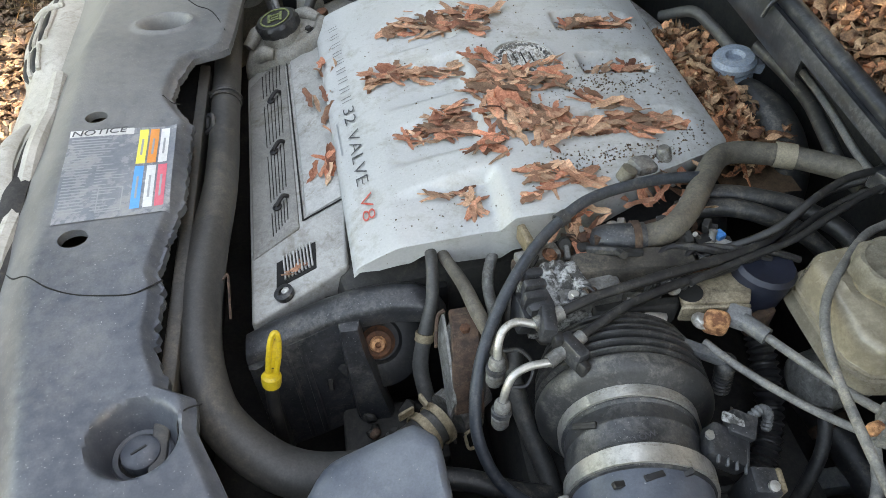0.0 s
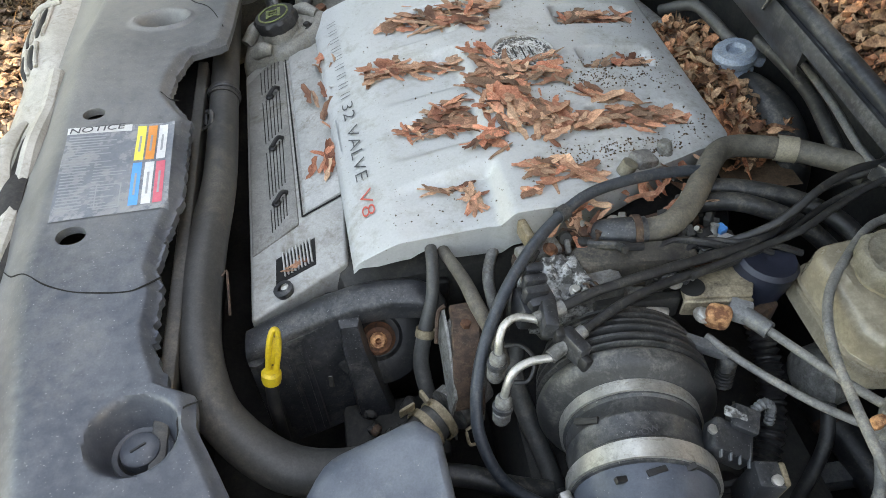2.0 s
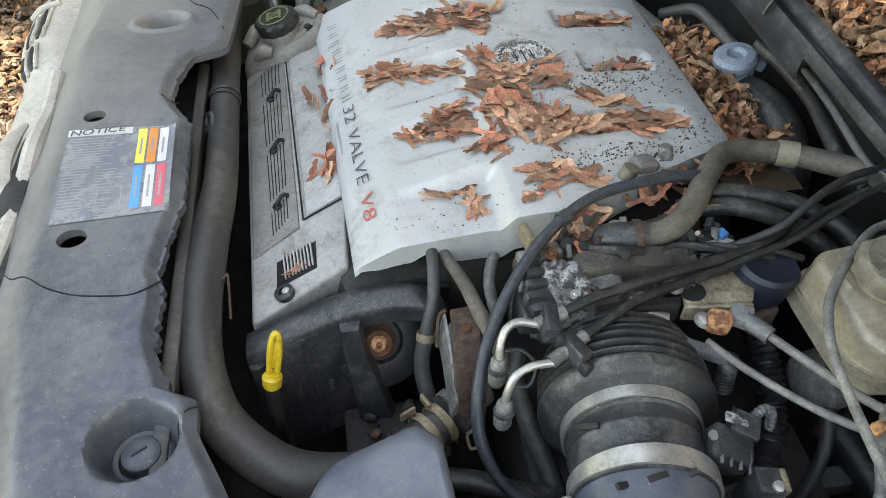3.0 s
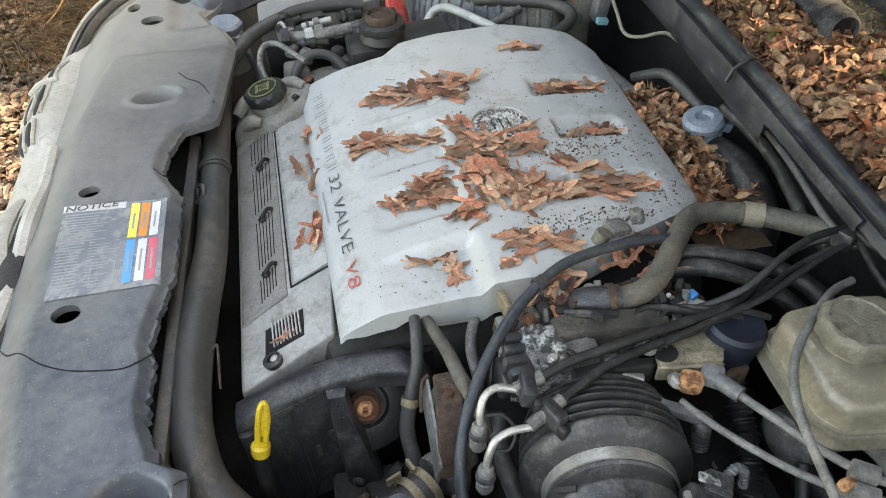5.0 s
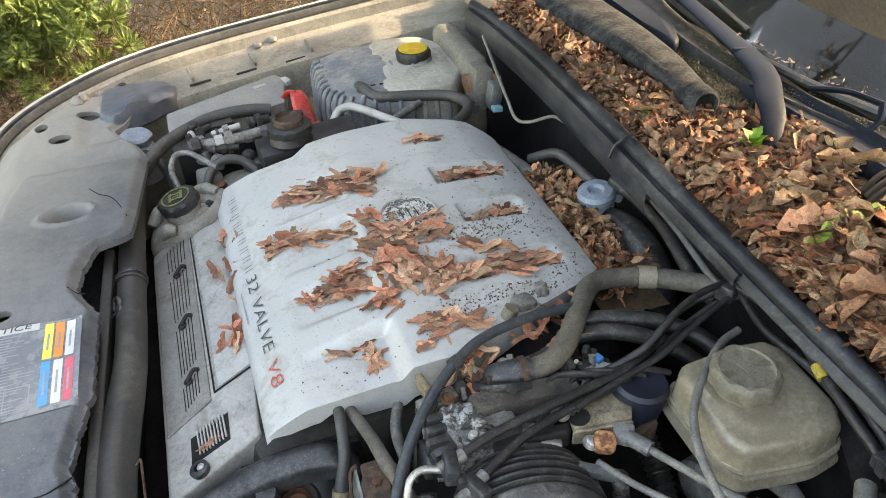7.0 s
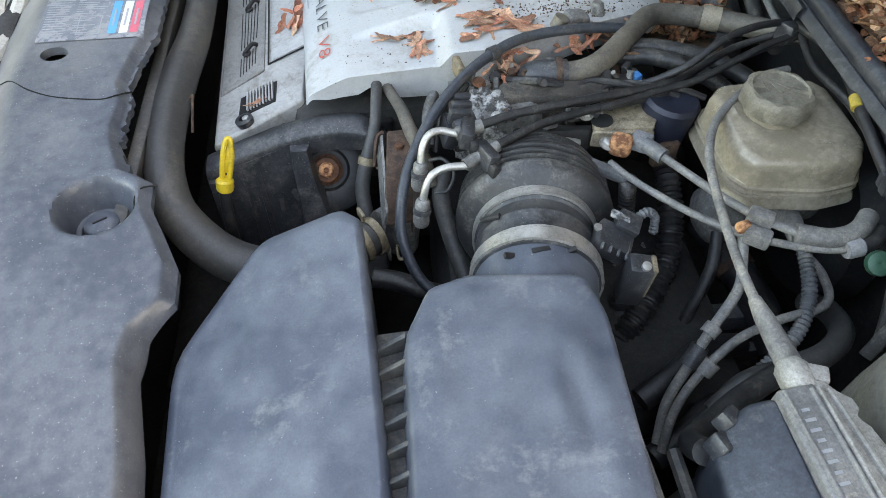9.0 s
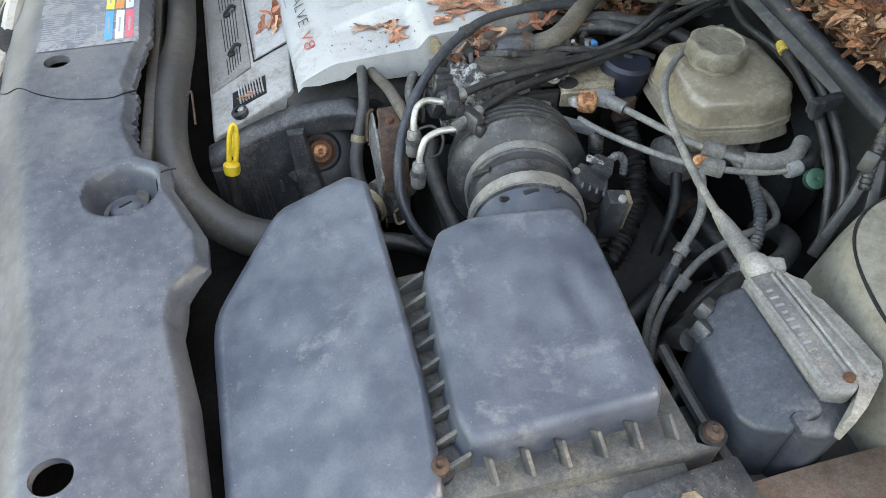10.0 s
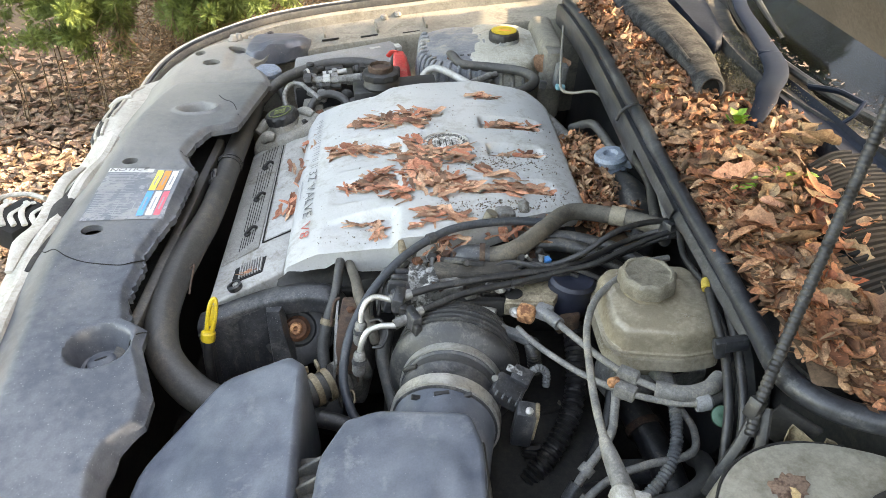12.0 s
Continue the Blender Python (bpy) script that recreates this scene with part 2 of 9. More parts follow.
M_BLUE = material("blue_plastic", (0.02, 0.20, 0.50), (0.04, 0.30, 0.62), 0.4, bump=0.05)
M_GREEN = material("green_plastic", (0.012, 0.055, 0.035), (0.022, 0.085, 0.05), 0.45, bump=0.05)
M_GREYBOX = material("pale_grey_lid", (0.17, 0.172, 0.174), (0.24, 0.24, 0.238), 0.55, dust=((0.27, 0.24, 0.19), 0.38, 10.0), big=12.0)
M_TANK = material("scuffed_grey_tank", (0.10, 0.112, 0.135), (0.20, 0.208, 0.22), 0.5, dust=((0.40, 0.37, 0.30), 0.50, 7.0), big=14.0)
M_PALETANK = material("pale_dusty_sunlit_plastic", (0.30, 0.285, 0.24), (0.42, 0.40, 0.345), 0.5, dust=((0.17, 0.15, 0.115), 0.40, 16.0), big=12.0, bump=0.2)
M_RAIL = material("worn_black_rail", (0.011, 0.013, 0.016), (0.034, 0.037, 0.043), 0.36, dust=((0.105, 0.105, 0.102), 0.38, 16.0), big=14.0, bump=0.35)
M_WIPER = material("satin_black_arm", (0.005, 0.009, 0.018), (0.010, 0.016, 0.028), 0.5, bump=0.03, gritty=0.06)
M_COWL = material("dusty_cowl_plastic", (0.018, 0.018, 0.018), (0.045, 0.043, 0.040), 0.8, dust=((0.10, 0.088, 0.068), 0.45, 14.0), big=16.0, bump=0.5)
M_GUTTER = material("blue_black_moulding", (0.010, 0.014, 0.022), (0.022, 0.027, 0.038), 0.55, dust=((0.085, 0.082, 0.078), 0.22, 14.0), bump=0.1, gritty=0.06)
M_SLAT = material("dusty_black_slat", (0.004, 0.004, 0.004), (0.010, 0.010, 0.010), 0.85, dust=((0.022, 0.020, 0.017), 0.25, 30.0))
M_DUCT = material("dusty_grey_duct", (0.020, 0.021, 0.023), (0.044, 0.046, 0.048), 0.9, dust=((0.10, 0.099, 0.094), 0.36, 30.0), big=30.0, bump=0.9, contrast=1.0)
M_STRUT = material("strut_tower_paint", (0.205, 0.188, 0.155), (0.285, 0.265, 0.222), 0.4, dust=((0.120, 0.104, 0.078), 0.46, 9.0), big=8.0, coat=0.15, gritty=0.12)
M_SHIELD = material("dusty_pale_shield", (0.22, 0.215, 0.195), (0.38, 0.365, 0.335), 0.55, 0.2, dust=((0.16, 0.14, 0.11), 0.42, 34.0), big=30.0, bump=0.6)
M_RIDGE = material("dusty_grey_ridge", (0.11, 0.11, 0.108), (0.20, 0.198, 0.19), 0.5, dust=((0.27, 0.255, 0.22), 0.42, 26.0), big=24.0)
M_CREAM = material("sun_bleached_fascia", (0.36, 0.345, 0.30), (0.47, 0.455, 0.41), 0.5, dust=((0.24, 0.215, 0.17), 0.42, 12.0), big=12.0, bump=0.4, gritty=0.14)
M_LEAF = material("dry_brown_leaf", (0.27, 0.112, 0.066), (0.56, 0.285, 0.180), 0.85, big=60.0, fine=400.0, island="object", bump=0.5, gritty=0.18)
M_LITTER = material("leaf_litter", (0.105, 0.046, 0.026), (0.40, 0.205, 0.115), 0.85, big=60.0, fine=400.0, island="island", bump=0.5)
M_FRAG = material("leaf_fragments", (0.27, 0.112, 0.066), (0.58, 0.315, 0.200), 0.85, big=60.0, fine=400.0, island="island", bump=0.5)
M_LITTER2 = material("orange_leaf_litter", (0.145, 0.056, 0.029), (0.50, 0.255, 0.138), 0.85, big=60.0, fine=400.0, island="island", bump=0.5)
M_PALELIT = material("pale_ground_leaves", (0.130, 0.082, 0.056), (0.345, 0.245, 0.180), 0.85, big=30.0, fine=200.0, island="island", bump=0.4)
M_DUFF = material("dark_leaf_duff", (0.07, 0.042, 0.024), (0.15, 0.092, 0.055), 0.9, big=40.0, bump=0.8)
M_GROUND = material("leafy_soil", (0.050, 0.037, 0.025), (0.105, 0.080, 0.055), 0.9, big=3.0, fine=40.0, dust=((0.13, 0.10, 0.07), 0.4, 18.0), bump=0.8)
M_BUSH = material("yellow_green_foliage", (0.060, 0.100, 0.020), (0.165, 0.225, 0.055), 0.65, big=14.0, bump=0.1)
M_BRUSH = material("dry_brush_stems", (0.085, 0.052, 0.027), (0.21, 0.138, 0.075), 0.85, big=30.0, island="island")
M_FRESH = material("fresh_green_leaf", (0.085, 0.19, 0.018), (0.16, 0.29, 0.035), 0.55, big=40.0)
M_PINE = material("dark_pine_foliage", (0.035, 0.085, 0.022), (0.10, 0.18, 0.05), 0.8, big=1.0, island="island")
M_BARK = material("bark", (0.06, 0.045, 0.035), (0.13, 0.10, 0.08), 0.9, big=9.0)
M_INK = material("dark_grey_ink", (0.05, 0.05, 0.055), (0.08, 0.08, 0.085), 0.5, bump=0.0, gritty=0.05)
M_REDINK = material("red_ink", (0.50, 0.07, 0.05), (0.58, 0.11, 0.08), 0.5, bump=0.0, gritty=0.08)
M_WHITEINK = material("off_white_ink", (0.55, 0.55, 0.54), (0.66, 0.66, 0.64), 0.5, bump=0.0, gritty=0.08)
M_GREYINK = material("faded_grey_print", (0.24, 0.25, 0.26), (0.33, 0.34, 0.34), 0.5, bump=0.0, gritty=0.05)
M_STICKER = material("faded_label", (0.15, 0.165, 0.19), (0.24, 0.25, 0.27), 0.22, big=12.0, dust=((0.34, 0.325, 0.29), 0.42, 10.0), bump=0.05, gritty=0.1)
M_ORGINK = material("orange_ink", (0.72, 0.24, 0.05), (0.78, 0.30, 0.09), 0.45, bump=0.0, gritty=0.08)
M_YELINK = material("yellow_ink", (0.78, 0.66, 0.10), (0.83, 0.72, 0.16), 0.45, bump=0.0, gritty=0.1)
M_SKYINK = material("blue_ink", (0.03, 0.27, 0.60), (0.06, 0.33, 0.66), 0.45, bump=0.0, gritty=0.08)
M_PINKINK = material("crimson_ink", (0.60, 0.09, 0.13), (0.66, 0.14, 0.18), 0.45, bump=0.0, gritty=0.08)
M_LIMEINK = material("worn_lime_ink", (0.11, 0.135, 0.04), (0.21, 0.235, 0.09), 0.6, dust=((0.05, 0.05, 0.04), 0.55, 90.0))
M_WHITETAPE = material("pale_tape", (0.20, 0.17, 0.125), (0.28, 0.24, 0.18), 0.6, bump=0.1)
# near-black that puts the shade of openings, gaps and hollows into colour
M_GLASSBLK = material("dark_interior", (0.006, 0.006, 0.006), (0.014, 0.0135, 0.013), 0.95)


def glass(name, tint):
    m = bpy.data.materials.new(name)
    m.use_nodes = True
    b = m.node_tree.nodes["Principled BSDF"]
    b.inputs["Base Color"].default_value = (*tint, 1)
    b.inputs["Roughness"].default_value, b.inputs["IOR"].default_value = 0.03, 1.5
    b.inputs["Transmission Weight"].default_value = 1.0
    return m


M_GLASS = glass("windscreen_glass", (0.10, 0.12, 0.11))

for m in (M_WIPER, M_GUTTER, M_DUCT):
    m.node_tree.nodes["Principled BSDF"].inputs["Specular IOR Level"].default_value = 0.14

# ---- builders ----
ORG = {}


def thing(name, at, label, category, group="", kind=""):
    ob = new(name)
    ob.empty_display_size = 0.02
    ob.location = at
    ORG[ob] = Vector(at)
    return tagged(ob, label, category, group, kind)


def part(name, bm, mat, parent=None, label="", smooth=True):
    me = bpy.data.meshes.new(name)
    if parent is not None:
        bmesh.ops.translate(bm, verts=bm.verts, vec=-ORG[parent])
    bmesh.ops.recalc_face_normals(bm, faces=bm.faces)
    for f in bm.faces:
        f.smooth = smooth
    bm.to_mesh(me)
    bm.free()
    me.materials.append(mat)
    if smooth:
        me.set_sharp_from_angle(angle=radians(38))
    ob = new(name, me)
    if parent is not None:
        ob.parent = parent
        ORG[ob] = ORG[parent]
    else:
        ORG[ob] = Vector((0, 0, 0))
    return tagged(ob, label)


def rbox(c, size, rot=(0, 0, 0), bevel=0.004, seg=2, taper=1.0):
    bm = bmesh.new()
    bmesh.ops.create_cube(bm, size=1)
    for v in bm.verts:
        if v.co.z > 0:
            v.co.x *= taper
            v.co.y *= taper
        v.co = Vector((v.co.x * size[0], v.co.y * size[1], v.co.z * size[2]))
    if bevel:
        bmesh.ops.bevel(bm, geom=bm.edges[:], offset=bevel, segments=seg, affect="EDGES", profile=0.5)
    bmesh.ops.transform(bm, matrix=pose(*c, *rot), verts=bm.verts)
    return bm


def merge(*bms):
    out = bmesh.new()
    for b in bms:
        me = bpy.data.meshes.new("tmp")
        b.to_mesh(me)
        b.free()
        out.from_mesh(me)
        bpy.data.meshes.remove(me)
    return out


def rings(secs, cap=True, closed=True):
    """Skin through rings of points with equal counts."""
    bm = bmesh.new()
    rows = [[bm.verts.new(p) for p in s] for s in secs]
    n = len(rows[0])
    for a, b in zip(rows, rows[1:]):
        for i in range(n if closed else n - 1):
            j = (i + 1) % n
            bm.faces.new((a[i], a[j], b[j], b[i]))
    if cap and closed:
        bm.faces.new(rows[0][::-1])
        bm.faces.new(rows[-1])
    return bm


def lathe(profile, at, axis=(0, 0, 1), seg=24, wobble=None):
    """Turn a profile of (radius, height) round an axis through at."""
    q = Vector((0, 0, 1)).rotation_difference(Vector(axis).normalized()).to_matrix()
    secs = []
    for r, h in profile:
        ring = []
        for i in range(seg):
            a = 2 * math.pi * i / seg
            k = r * (wobble(a, h) if wobble else 1.0)
            ring.append(Vector(at) + q @ Vector((k * math.cos(a), k * math.sin(a), h)))
        secs.append(ring)
    if profile[0][0] > 1e-6 and profile[-1][0] > 1e-6:
        return rings(secs + [secs[0]], cap=False)
    return rings(secs)


def spline(pts, sub=8):
    p = [Vector(q) for q in pts]
    p = [2 * p[0] - p[1], *p, 2 * p[-1] - p[-2]]
    out = []
    for a, b, c, d in zip(p, p[1:], p[2:], p[3:]):
        for i in range(sub):
            t = i / sub
            out.append(0.5 * (2 * b + (c - a) * t + (2 * a - 5 * b + 4 * c - d) * t * t + (3 * b - a - 3 * c + d) * t ** 3))
    out.append(p[-2])
    return out


def sweep(pts, r, seg=12, sub=8, ridge=0.0, pitch=0.006, flat=1.0, up=None):
    """A tube along a smooth line; ridge: corrugated with that depth; r may be a list, one radius per point."""
    line = spline(pts, sub)
    if ridge:
        fine = [line[0]]
        for a, b in zip(line, line[1:]):
            k = max(1, int((b - a).length / (pitch / 4) + 0.5))
            fine += [a.lerp(b, (i + 1) / k) for i in range(k)]
        line = fine
    n = len(line)
    secs, run = [], 0.0
    nrm = None
    for i, c in enumerate(line):
        d = (line[min(i + 1, n - 1)] - line[max(i - 1, 0)]).normalized()
        if nrm is None:
            nrm = d.orthogonal().normalized() if up is None else Vector(up)
        nrm = (nrm - d * nrm.dot(d)).normalized()
        bi = d.cross(nrm)
        if isinstance(r, (list, tuple)):
            f = i / (n - 1) * (len(r) - 1)
            k = min(int(f), len(r) - 2)
            rr = r[k] + (r[k + 1] - r[k]) * (f - k)
        else:
            rr = r
        if ridge:
            rr -= ridge * (0.5 + 0.5 * math.cos(2 * math.pi * run / pitch))
        secs.append([c + nrm * rr * math.cos(2 * math.pi * j / seg) * flat + bi * rr * math.sin(2 * math.pi * j / seg) for j in range(seg)])
        if i + 1 < n:
            run += (line[i + 1] - c).length
    return rings(secs)


def prism(poly, z0, z1, bevel=0.004, seg=2, top=None):
    """An outline in plan between two heights; top: height of the upper face at (x, y)."""
    bm = bmesh.new()
    lo = [bm.verts.new((x, y, z0)) for x, y in poly]
    hi = [bm.verts.new((x, y, top(x, y) if top else z1)) for x, y in poly]
    n = len(poly)
    for i in range(n):
        j = (i + 1) % n
        bm.faces.new((lo[i], lo[j], hi[j], hi[i]))
    bm.faces.new(lo[::-1])
    f = bm.faces.new(hi)
    if bevel:
        es = [e for e in bm.edges if e.verts[0] in hi or e.verts[1] in hi]
        bmesh.ops.bevel(bm, geom=es, offset=bevel, segments=seg, affect="EDGES", profile=0.5)
    return bm


def lin(x, xs, ys):
    return float(np.interp(x, xs, ys))


def sstep(x, a, b):
    t = min(1.0, max(0.0, (x - a) / (b - a)))
    return t * t * (3 - 2 * t)


def sheet(nu, nv, fn, drop=None):
    """A grid of points fn(u, v); drop: the rim is turned down by this vector."""
    bm = bmesh.new()
    vs = [[bm.verts.new(fn(i / nu, j / nv)) for j in range(nv + 1)] for i in range(nu + 1)]
    for i in range(nu):
        for j in range(nv):
            bm.faces.new((vs[i][j], vs[i + 1][j], vs[i + 1][j + 1], vs[i][j + 1]))
    if drop is not None:
        turn_down(bm, drop)
    return bm


def turn_down(bm, drop):
    es = [e for e in bm.edges if len(e.link_faces) == 1]
    r = bmesh.ops.extrude_edge_only(bm, edges=es)
    bmesh.ops.translate(bm, verts=[v for v in r["geom"] if isinstance(v, bmesh.types.BMVert)], vec=drop)


def letters(text, size, m, mat, parent, name="lettering", stretch=1.0, label=""):
    cu = bpy.data.curves.new("txt", "FONT")
    cu.body, cu.size, cu.extrude = text, size, 0.0002
    tmp = bpy.data.objects.new("txt", cu)
    me = bpy.data.meshes.new_from_object(tmp)
    bpy.data.objects.remove(tmp)
    bpy.data.curves.remove(cu)
    me.transform(Matrix.Translation(-ORG[parent]) @ m @ Matrix.Diagonal((stretch, 1, 1, 1)))
    me.name = name
    me.materials.clear()
    me.materials.append(mat)
    ob = new(name, me)
    ob.parent = parent
    ORG[ob] = ORG[parent]
    return tagged(ob, label)


def dome(poly, z_top, z_bot, inset, bulge, crown, n=9, soft=4):
    """A rounded moulded lid: an outline drawn in by steps towards its middle."""
    cx, cy = sum(p[0] for p in poly) / len(poly), sum(p[1] for p in poly) / len(poly)
    pts = []
    for (ax, ay), (bx, by) in zip(poly, poly[1:] + poly[:1]):
        for k in range(10):
            pts.append((ax + (bx - ax) * k / 10, ay + (by - ay) * k / 10))
    for _ in range(soft):
        m = len(pts)
        pts = [((pts[i - 1][0] + 2 * pts[i][0] + pts[(i + 1) % m][0]) / 4, (pts[i - 1][1] + 2 * pts[i][1] + pts[(i + 1) % m][1]) / 4) for i in range(m)]
    secs = [[Vector((x + (x - cx) * 0.05, y + (y - cy) * 0.05, z_bot)) for x, y in pts], [Vector((x + (x - cx) * 0.01, y + (y - cy) * 0.01, z_top(x, y) - bulge * 1.6)) for x, y in pts]]
    for k in range(n + 1):
        a = math.pi / 2 * k / n
        s = 1 - inset * (1 - math.cos(a))
        secs.append([Vector((cx + (x - cx) * s, cy + (y - cy) * s, z_top(x, y) - bulge * (1 - math.sin(a)))) for x, y in pts])
    for k in range(1, 9):
        s = (1 - inset) * (1 - k / 9)
        secs.append([Vector((cx + (x - cx) * s, cy + (y - cy) * s, z_top(cx + (x - cx) * s, cy + (y - cy) * s) + crown * (1 - (1 - k / 9) ** 2) + 0.0045 * noise.noise(Vector((x * 16 * s, y * 16 * s, k * 0.3))))) for x, y in pts])
    return rings(secs)


def hexbolt(at, axis, r, h):
    return merge(lathe([(0, 0), (r * 1.5, 0), (r * 1.5, 0.0012), (0, 0.0012)], at, axis, 14), lathe([(0, 0), (r, 0), (r, h * 0.85), (r * 0.8, h), (0, h)], at, axis, 6))


rnd = random.Random(7)

# ================= setting =================
ground = part("ground", sheet(40, 40, lambda u, v: Vector(((u - 0.5) ** 3 * 1600, (v - 0.5) ** 3 * 1600, 0.03 * noise.noise(Vector((u * 40, v * 40, 0)))))), M_GROUND)
tagged(ground, "brown leafy soil with scattered dry leaves", "ground", kind="structure")

car = thing("car_body", (0.0, 0.75, 0.3), "beige car front with the hood raised over its engine bay", "car")

# shape of the plastic shroud over the radiator
SH_Y = [-0.15, 0.005, 0.104, 0.185, 0.222, 0.25, 0.29, 0.334, 0.377, 0.40, 0.413, 0.426, 0.437, 0.469, 0.50, 0.54, 0.56, 0.575, 0.608, 0.655, 0.688, 0.737, 0.845,
        0.872, 0.902, 0.95, 0.971, 1.0, 1.012, 1.020, 1.030, 1.09, 1.27, 1.34, 1.384, 1.427, 1.49, 1.53, 1.555, 1.603, 1.656, 1.70, 1.74, 1.76]
SH_IN = [-0.238, -0.241, -0.248, -0.262, -0.255, -0.228, -0.229, -0.248, -0.268, -0.269, -0.271, -0.297, -0.299, -0.312, -0.318, -0.314, -0.317, -0.323, -0.318, -0.310, -0.302, -0.303, -0.304,
         -0.321, -0.335, -0.331, -0.325, -0.318, -0.306, -0.274, -0.262, -0.256, -0.246, -0.246, -0.263, -0.287, -0.318, -0.285, -0.250, -0.197, -0.187, -0.205, -0.27, -0.34]
SO_Y = [-0.15, 0.2, 0.45, 0.6, 0.94, 1.25, 1.39, 1.52, 1.66, 1.73, 1.76]
SO_X = [-0.455, -0.462, -0.498, -0.522, -0.53, -0.545, -0.56, -0.535, -0.48, -0.42, -0.36]


def shroud_edge(y):
    return lin(y, SH_Y, SH_IN)


def shroud_front(y):
    return lin(y, SO_Y, SO_X)


def shroud_z(x, y):
    z = 0.925 - 0.10 * (y - 0.75) ** 2
    z += 0.006 * noise.noise(Vector((x * 6, y * 5, 3.0)))
    xo = shroud_front(y)
    z -= 0.035 * (1 - sstep(x, xo, xo + 0.07))
    z -= 0.012 * (1 - sstep(abs(x - shroud_edge(y)), 0.0, 0.014))
    z -= 0.046 * (1 - sstep(math.hypot(x + 0.323, (y - 0.374) * 1.05), 0.026, 0.045))
    z -= 0.042 * (1 - sstep(math.hypot((x + 0.366) / 1.25, (y - 1.116) * 1.05), 0.010, 0.032))
    z += 0.004 * (1 - sstep(abs(math.hypot((x + 0.366) / 1.25, (y - 1.116) * 1.05) - 0.036), 0.0, 0.008))
    cr = lin(y, [0.85, 1.0, 1.12, 1.22, 1.30], [-0.506, -0.503, -0.486, -0.480, -0.470])
    z += 0.010 * sstep(x, cr - 0.010, cr + 0.010) * sstep(y, 0.80, 0.92) * (1 - sstep(y, 1.295, 1.335))
    if y < 0.25:
        z -= 0.026 * sstep(x, shroud_edge(y) - 0.010, shroud_edge(y) + 0.004) * (1 - sstep(y, 0.20, 0.25))
    z += 0.042 * sstep(y, 1.30, 1.58) - 0.010 * (1 - sstep(math.hypot(x + 0.324, y - 1.605), 0.010, 0.026))
    z -= 0.012 * sstep(y, 1.40, 1.44) * (1 - sstep(y, 1.55, 1.60)) * sstep(x, -0.395, -0.36) * (1 - sstep(x, -0.30, -0.28))
    return z


HOLES = [(-0.420, 0.636, 0.017, 0.014), (-0.430, 0.866, 0.015, 0.011), (-0.372, 0.045, 0.020, 0.017), (-0.416, 1.455, 0.022, 0.016),
         (-0.457, 1.513, 0.013, 0.018), (-0.352, 1.096, 0.016, 0.009), (-0.369, 1.555, 0.023, 0.021)]


def build_shroud():
    nu, nv = 520, 60
    bm = bmesh.new()
    rows = []
    for i in range(nu + 1):
        y = -0.15 + 1.91 * i / nu
        a, b = shroud_front(y), shroud_edge(y)
        ragged = 0.0030 * noise.noise(Vector((y * 90, 0, 5))) + 0.003 * noise.noise(Vector((y * 200, 0, 9)))
        bite = abs(noise.noise(Vector((y * 23 + 1.5 * noise.noise(Vector((y * 31, 1, 8))), 3, 1)))) ** 0.6
        tear = (0.011 * bite - 0.004 + 0.004 * noise.noise(Vector((y * 300, 7, 2)))) * sstep(y, 0.43, 0.46) * (1 - sstep(y, 0.64, 0.70))
        b += (ragged - tear) * (0.42 < y < 1.06)
        row = []
        for j in range(nv + 1):
            x = a + (b - a) * j / nv
            yy = y
            for hx, hy, rx, ry in HOLES:
                dx, dy = (x - hx) / rx, (yy - hy) / ry
                d = math.hypot(dx, dy)
                if 0.75 < d < 1.25:
                    x, yy = hx + dx / d * rx, hy + dy / d * ry
            row.append(bm.verts.new((x, yy, shroud_z(x, yy))))
        rows.append(row)
    for i in range(nu):
        for j in range(nv):
            q = (rows[i][j], rows[i + 1][j], rows[i + 1][j + 1], rows[i][j + 1])
            c = sum((v.co for v in q), Vector()) / 4
            if any(math.hypot((c.x - hx) / rx, (c.y - hy) / ry) < 1.0 for hx, hy, rx, ry in HOLES):
                continue
            bm.faces.new(q)
    bmesh.ops.delete(bm, geom=[v for v in bm.verts if not v.link_faces], context="VERTS")
    turn_down(bm, Vector((0, 0, -0.011)))
    return bm


shroud = thing("radiator_shroud", (-0.4, 0.75, 0.9), "faded grey plastic radiator shroud, cracked, with a ragged broken edge", "radiator cover")
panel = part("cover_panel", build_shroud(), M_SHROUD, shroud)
# push fastener in its well
bz = shroud_z(-0.325, 0.373)
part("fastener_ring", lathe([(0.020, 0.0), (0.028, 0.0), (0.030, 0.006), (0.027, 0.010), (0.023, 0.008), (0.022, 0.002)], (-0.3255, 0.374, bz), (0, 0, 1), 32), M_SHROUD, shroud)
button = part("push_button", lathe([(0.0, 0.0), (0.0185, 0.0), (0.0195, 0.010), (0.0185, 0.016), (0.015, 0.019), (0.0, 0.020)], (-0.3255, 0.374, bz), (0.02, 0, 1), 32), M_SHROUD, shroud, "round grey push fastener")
part("slot", rbox((-0.3255, 0.374, bz + 0.0205), (0.016, 0.0022, 0.0016), (0, 0, 30), 0.0004), M_BLACK, button)
part("gap", lathe([(0.0185, 0.0005), (0.0225, 0.0005), (0.0225, 0.0022), (0.0185, 0.0022)], (-0.3255, 0.374, bz), (0, 0, 1), 32), M_GLASSBLK, button, "dark ring gap")

